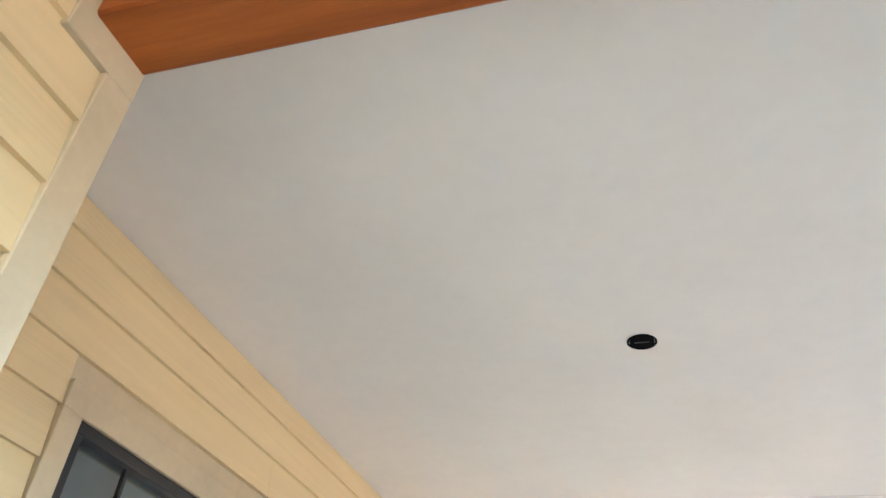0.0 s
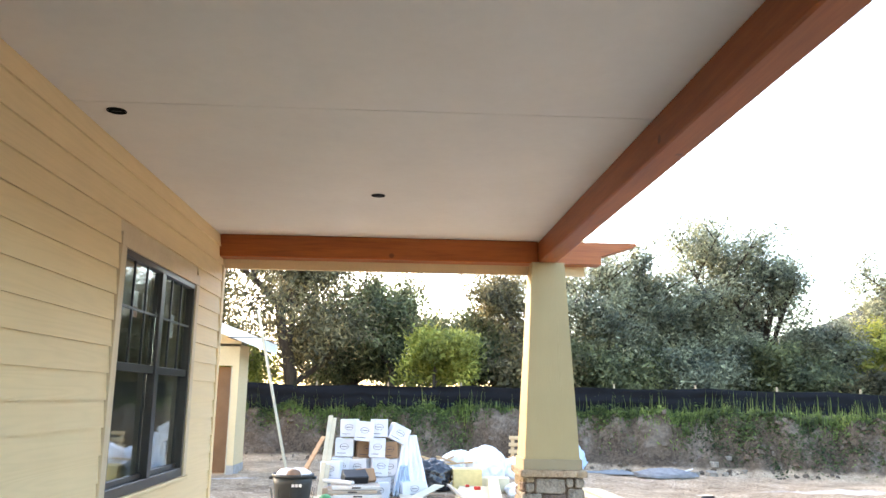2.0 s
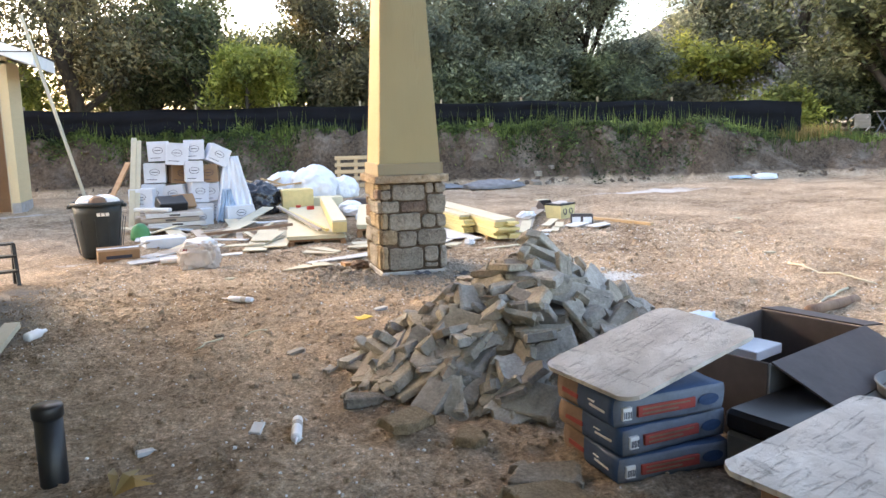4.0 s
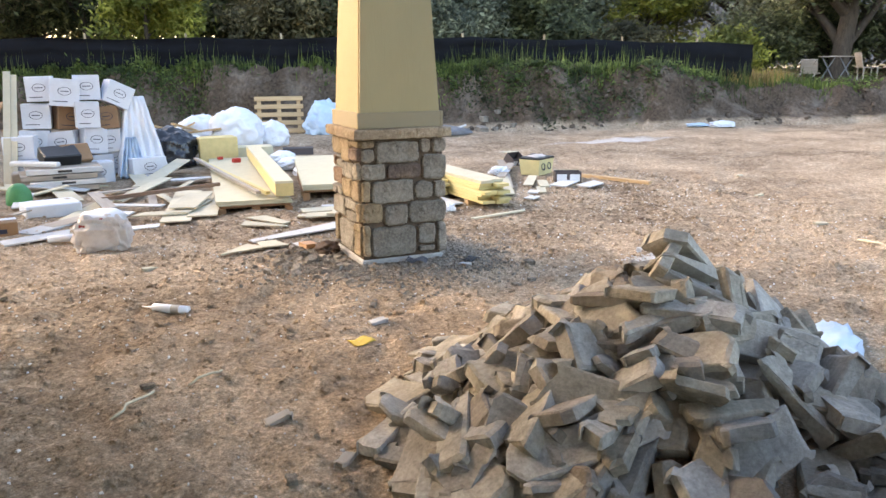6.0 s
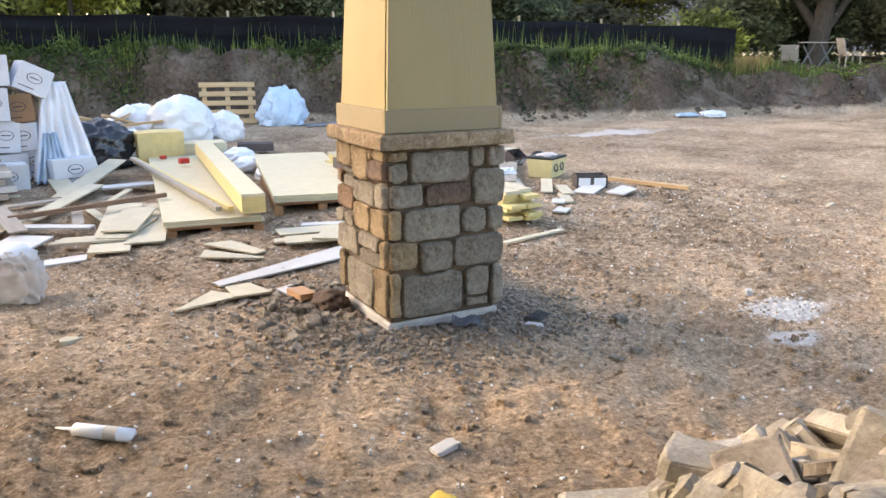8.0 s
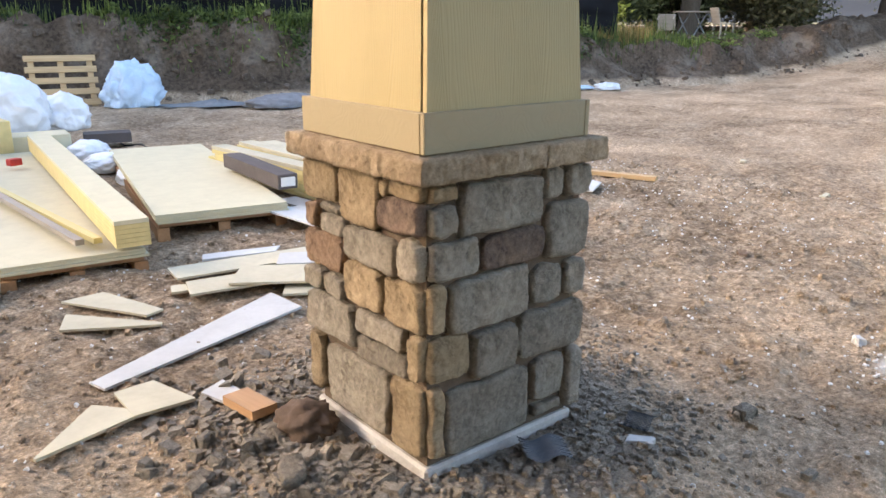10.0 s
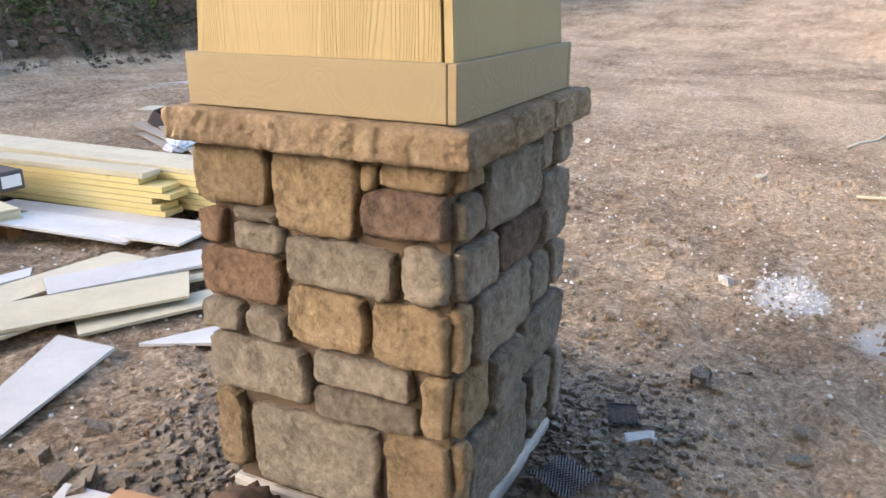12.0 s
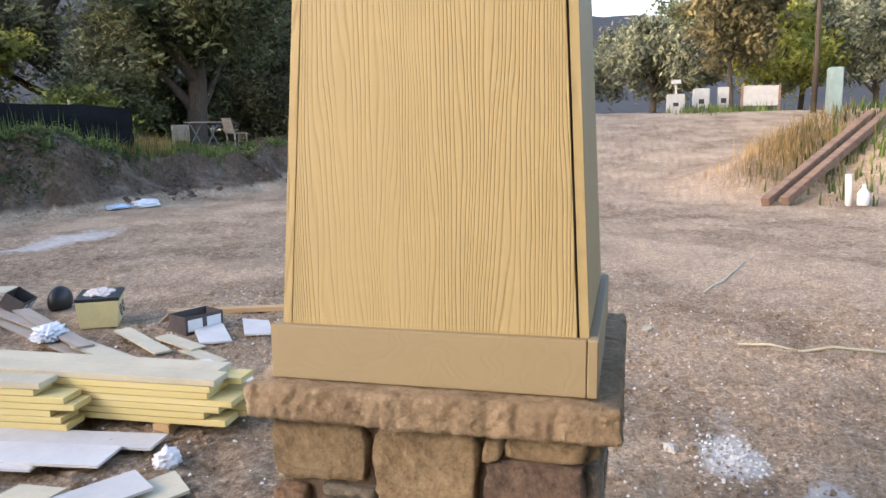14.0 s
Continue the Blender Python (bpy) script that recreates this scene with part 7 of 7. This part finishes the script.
def garden_table():
    th = empty("garden_table", turned(16.6, 10.36, g(16.6, 10.36), -40), label="white garden table on crossed legs", category="table")
    part("tabletop", box(-0.44, 0.44, -0.28, 0.28, 0.62, 0.65, None, 0.006), M["board_grey"], th)
    for s in (-0.22, 0.22):
        for t in (-28, 28):
            p = part("leg", box(-0.015, 0.015, -0.015, 0.015, 0, 0.69), M["grey_plastic"], th)
            p.matrix_local = pose(s - 0.17 * (1 if t > 0 else -1), 0, 0.0, 0, t, 0)


garden_table()

pallet(-0.72, 6.95, 0.12, 28, -66, "raw pine pallet lying tilted behind the black bag")
for x, y, s in ((-0.40, 5.77, 0.035), (-0.28, 5.14, 0.05)):
    single("red_carton", box(-s, s, -s * 0.7, s * 0.7, 0, s * 1.1, None, 0.006), M["red_bright"], turned(x, y, g(x, y) + 0.137, 20), "small red box lying on the cream panels", "box", "red boxes")
bm = bmesh.new()
line = [Vector((1.049 + 0.03 * math.sin(q * 1.7), 7.183 + (-1.73) * q / 14, 0)) + Vector(((0.27) * q / 14, 0, 0)) for q in range(15)]
for p in line:
    p.z = g(p.x, p.y) + 0.012
add_tube(bm, line, [0.009] * len(line), 6)
tagged(part("cable", bm, M["black_plastic"], None, "", True), label="thin black cable snaking over the dirt", category="cable")

# ---- far side of the yard ----
road_bm = bmesh.new()
prev = None
for k in range(40):
    y = 26 - 2.2 * k
    xm = 33.5 + 0.10 * (y + 4) + 0.004 * (y + 4) ** 2
    a, b = road_bm.verts.new((xm - 2.2, y, g(xm - 2.2, y) + 0.03)), road_bm.verts.new((xm + 2.2, y, g(xm + 2.2, y) + 0.03))
    if prev:
        road_bm.faces.new((prev[0], a, b, prev[1]))
    prev = (a, b)
tagged(part("road", road_bm, M["asphalt"]), label="grey asphalt road climbing past the yard", category="road", kind="structure")


def bearing(az, dist):
    """A place at that bearing (degrees from +y towards +x) and distance from the column."""
    return -1.58 + dist * math.sin(radians(az)), -0.35 + dist * math.cos(radians(az))


def post_box(x, y, w, h, label, arm=False):
    th = empty("meter_box", pose(x, y, g(x, y)), label=label, category="utility box", group="roadside boxes")
    part("body", box(-w / 2, w / 2, -w / 2, w / 2, -0.1, h, None, 0.03), M["concrete_pale"], th)
    part("vent", box(-w / 2 - 0.01, -w / 2 - 0.001, -0.1, 0.1, h * 0.35, h * 0.55), M["black_plastic"], th)
    if arm:
        part("post", box(-0.04, 0.04, -0.04, 0.04, h, h + 0.4), M["concrete_pale"], th)
        part("arm", box(-0.1, 0.1, -0.18, 0.18, h + 0.38, h + 0.54, None, 0.02), M["concrete_pale"], th)


post_box(29.5, -2.0, 0.65, 0.7, "white stuccoed mailbox block beside the road", True)
post_box(30.5, -3.0, 0.6, 0.9, "white utility box beside the road")
post_box(30.8, -3.85, 0.4, 0.95, "small white utility box beside the road")


def sign_board():
    th = empty("sign_board", pose(30.0, -5.1, g(30.0, -5.1)), label="blank white roadside sign board on posts", category="sign")
    part("face", box(-0.05, 0.05, -0.62, 0.62, 0.2, 0.95, None, 0.01), M["concrete_pale"], th)
    for s in (-1, 1):
        part("post", box(-0.06, 0.06, s * 0.66 - 0.04, s * 0.66 + 0.04, -0.2, 1.0), M["old_timber"], th)


sign_board()
single("meter_cabinet", box(-0.3, 0.3, -0.2, 0.2, -0.1, 1.5, None, 0.03), M["teal"], pose(27.0, -6.95, g(27, -6.95)), "tall pale teal utility cabinet beside the pole", "cabinet")
bm = bmesh.new()
add_tube(bm, [(0, 0, -0.3), (0.05, 0, 4), (0.15, 0.05, 9)], [0.10, 0.08, 0.06], 10)
single("utility_pole", bm, M["bark"], pose(27.5, -6.45, g(27.5, -6.45)), "tall weathered wooden utility pole", "pole", "", True)


def timber(p0, p1, label):
    a, b = Vector(p0), Vector(p1)
    single("timber_beam", box(-0.075, 0.075, -0.075, 0.075, 0, (b - a).length, None, 0.012), M["old_timber"], Matrix.Translation(a) @ (b - a).to_track_quat("Z", "Y").to_matrix().to_4x4(), label, "timber", "timbers on the mound")


def ptop(x, y, d=0.08):
    return (x, y, g(x, y) + d)


timber(ptop(11.95, -2.55), ptop(14.5, -4.75, 0.12), "long weathered timber lying up the mound")
timber(ptop(11.95, -2.85), ptop(14.5, -5.05, 0.12), "long weathered timber beside its twin on mound")
bm = bmesh.new()
add_tube(bm, [(0, 0, -0.1), (0.0, 0.03, 0.5)], [0.05, 0.05], 14)
single("vent_pipe", bm, M["white"], pose(11.9, -3.80, g(11.9, -3.8)), "short white plastic pipe standing in soil", "pipe", "", True)
single("jug", revolve([(0.07, 0), (0.09, 0.02), (0.09, 0.2), (0.03, 0.28), (0.03, 0.33)], 18), M["film_white"], pose(11.8, -3.98, g(11.8, -3.98)), "white plastic jug beside the pipe", "jug", "", True)


# ---- grass, gravel and grit ----
def blades(name, spots, h, mat, label, w=0.012, seed=5, lean=0.4):
    rng = random.Random(seed)
    verts, faces = [], []
    heights = ground_height([p[0] for p in spots], [p[1] for p in spots])
    for (x, y, s), z in zip(spots, heights - 0.02):
        a = rng.uniform(0, 2 * math.pi)
        L = h * s * rng.uniform(0.5, 1.2)
        dx, dy = math.cos(a) * L * lean * rng.random(), math.sin(a) * L * lean * rng.random()
        px, py = -math.sin(a) * w, math.cos(a) * w
        i = len(verts)
        verts += [(x - px, y - py, z), (x + px, y + py, z), (x + dx * 0.4 + px * 0.7, y + dy * 0.4 + py * 0.7, z + L * 0.6), (x + dx * 0.4 - px * 0.7, y + dy * 0.4 - py * 0.7, z + L * 0.6), (x + dx, y + dy, z + L)]
        faces += [(i, i + 1, i + 2, i + 3), (i + 3, i + 2, i + 4)]
    return tagged(mesh_object(name, verts, faces, mat), label=label, category="grass", kind="stuff")


rng = random.Random(21)
spots = []
while len(spots) < 9000:
    x = rng.uniform(-16, 14.5)
    d = rng.gauss(1.2, 0.22)
    patch = noise.noise(Vector((x * 0.5, d * 1.2, 3)))
    if x > 8 and rng.random() < 0.55 or patch < -0.22 + 0.25 * abs(d - 1.35) or d < 0.15 or d > 2.6:
        continue
    spots.append((x, float(bank_line(x)) + d, rng.uniform(0.6, 1.3)))
blades("bank_grass", spots, 0.2, M["grass"], "green weedy grass along the bank top", 0.012, 5)
spots = [(rng.uniform(-16, 14), 0, rng.uniform(0.5, 1.6)) for k in range(2600)]
spots = [(x, float(bank_line(x)) + rng.uniform(0.9, 1.6), s) for x, y, s in spots]
blades("tall_weeds", spots, 0.42, M["grass"], "tall thin weeds before the black fence", 0.007, 6, 0.25)


def bank_plants(name, count, low, high, mat, label, lo, hi, size, seed):
    """Low plants in clumps that hang over the cut bank, thicker where the soil holds."""
    rng = random.Random(seed)
    spots = []
    made = 0
    while made < count:
        x = rng.uniform(-15, 19)
        d = rng.uniform(low, high)
        hold = noise.noise(Vector((x * 0.35, d * 0.8, seed))) + (0.25 if -4 < x < 1.5 else 0.0) - (0.5 if x < -5.5 else 0.0) - (0.3 if x > 13 else 0.0) + 0.45 * (d - 0.8)
        if hold < rng.uniform(-0.15, 0.2):
            continue
        made += 1
        y = float(bank_line(x)) + d
        r = rng.uniform(0.09, 0.24)
        top = rng.uniform(lo, hi)
        for k in range(int(rng.uniform(25, 60))):
            spots.append((x + rng.gauss(0, r), y + rng.gauss(0, r * 0.7), abs(rng.gauss(0, top))))
    heights = ground_height([p[0] for p in spots], [p[1] for p in spots])
    verts, faces = [], []
    for (px, py, up), z in zip(spots, heights):
        c = Vector((px, py, z + up))
        a = Vector((rng.uniform(-1, 1), rng.uniform(-1, 1), rng.uniform(-0.5, 1.2))).normalized()
        b = a.orthogonal().normalized()
        L = size * rng.uniform(0.6, 1.4)
        i = len(verts)
        verts += [c - a * L, c + b * L * 0.45, c + a * L, c - b * L * 0.45]
        faces.append((i, i + 1, i + 2, i + 3))
    return tagged(mesh_object(name, verts, faces, mat), label=label, category="scrub", kind="stuff")


bank_plants("bank_scrub", 520, 0.35, 1.35, M["ivy"], "low dark creeping scrub hanging over the bank face", 0.02, 0.06, 0.042, 8)
bank_plants("bank_weeds", 420, 0.85, 1.7, M["grass"], "fresh green leafy weeds along the bank crest", 0.04, 0.11, 0.045, 9)
spots = [(x, float(bank_line(x)) + rng.uniform(0.0, 0.9), rng.choice((0.015, 0.02, 0.03, 0.05, 0.08))) for x in (rng.uniform(-14, 20) for k in range(1100))]
BANK_STONES = spots
spots = []
for k in range(2600):
    x, y = rng.gauss(13.6, 0.5), rng.gauss(10.2, 0.35)
    spots.append((x, y, rng.uniform(0.6, 1.4)))
for k in range(1700):
    x, y = rng.gauss(14.5, 0.7), rng.gauss(-3.4, 0.55)
    spots.append((x, y, rng.uniform(0.8, 1.8)))
blades("dry_grass", spots, 0.27, M["dry_grass"], "dry straw-coloured grass clumps", 0.006, 7, 0.9)
spots = []
for k in range(1500):
    x, y = rng.choice(((13.6, -4.4), (29.0, -3.0), (30.2, -4.6), (15.8, -5.8)))
    spots.append((rng.gauss(x, 0.7), rng.gauss(y, 0.7), rng.uniform(0.6, 1.3)))
blades("green_weeds", spots, 0.3, M["grass"], "low green weeds on the far mound", 0.02, 8)


def scatter(name, spots, mats, label, seed):
    """Many small angular stones in one mesh."""
    rng = random.Random(seed)
    cube = [(-1, -1, -1), (1, -1, -1), (1, 1, -1), (-1, 1, -1), (-1, -1, 1), (1, -1, 1), (1, 1, 1), (-1, 1, 1)]
    quads = [(0, 3, 2, 1), (4, 5, 6, 7), (0, 1, 5, 4), (1, 2, 6, 5), (2, 3, 7, 6), (3, 0, 4, 7)]
    verts, faces = [], []
    xs, ys = np.array([s[0] for s in spots]), np.array([s[1] for s in spots])
    zs = ground_height(xs, ys)
    for (x, y, s), z in zip(spots, zs):
        a = rng.uniform(0, 6.28)
        ca, sa = math.cos(a), math.sin(a)
        i = len(verts)
        ex, ey, ez = s * rng.uniform(0.6, 1.2), s * rng.uniform(0.5, 1.0), s * rng.uniform(0.3, 0.7)
        tx, ty = rng.uniform(-0.4, 0.4), rng.uniform(-0.4, 0.4)
        for u, v, w in cube:
            k = rng.uniform(0.65, 1.0) * (0.75 if w > 0 else 1)
            px, py, pz = u * ex * k, v * ey * k, w * ez
            verts.append((x + px * ca - py * sa, y + px * sa + py * ca, z + pz + tx * px + ty * py + ez * 0.3))
        faces += [tuple(i + q for q in f) for f in quads]
    return tagged(mesh_object(name, verts, faces, mats), label=label, category="gravel", kind="stuff")


spots = []
while len(spots) < 5200:
    a, r = rng.uniform(0, 6.283), 0.31 + abs(rng.gauss(0, 0.26))
    x, y = CX + r * math.cos(a) * 1.15, CY + r * math.sin(a)
    if max(abs(x - CX), abs(y - CY)) > 0.3:
        spots.append((x, y, rng.choice((0.005, 0.008, 0.012, 0.016))))
for k in range(260):
    x, y, r = rng.gauss(-0.52, 0.16), rng.gauss(0.22, 0.25), rng.choice((0.012, 0.018, 0.026, 0.036))
    if max(abs(x - CX), abs(y - CY)) > 0.32 + r * 0.5:
        spots.append((x, y, r))
for k in range(420):
    a, r = rng.uniform(0, 6.283), 0.36 + abs(rng.gauss(0, 0.2))
    x, y, r2 = CX + r * math.cos(a) * 1.1, CY + r * math.sin(a), rng.choice((0.012, 0.016, 0.022))
    if max(abs(x - CX), abs(y - CY)) > 0.31 + r2:
        spots.append((x, y, r2))
scatter("column_gravel", spots, M["gravel"], "loose grey gravel round the column foot", 31)
spots = []
for k in range(26000):
    x, y = rng.uniform(-3.3, 4.5), rng.uniform(-5.6, 3.5)
    spots.append((x, y, rng.choice((0.004, 0.005, 0.006, 0.008, 0.012))))
for k in range(1800):
    spots.append((rng.uniform(-3.45, -2.7), rng.uniform(-6, 0.2), rng.uniform(0.004, 0.014)))
for k in range(1500):
    spots.append((rng.uniform(-3.2, 4.5), rng.uniform(-5.6, 3.2), rng.uniform(0.012, 0.028)))
scatter("dirt_clods", spots, M["clod"], "small clods and grit over the dirt", 32)
spots = [(rng.uniform(-3.2, 4.5), rng.uniform(-5.6, 3.0), rng.choice((0.003, 0.004, 0.006, 0.009))) for k in range(5200)]
scatter("pale_grit", spots, M["chalk"], "pale chips and grit over the dirt", 33)
spots = []
for k in range(520):
    a, r = rng.uniform(0, 6.283), abs(rng.gauss(0, 1))
    spots.append((1.72 + 0.17 * r * math.cos(a), -0.83 + 0.11 * r * math.sin(a), rng.choice((0.003, 0.004, 0.006, 0.010))))
scatter("spilled_powder", spots, M["chalk"], "spilled white powder and crumbs on dirt", 34)
scatter("bank_rubble", BANK_STONES, M["earth"], "loose stones and clods on the bank face", 35)
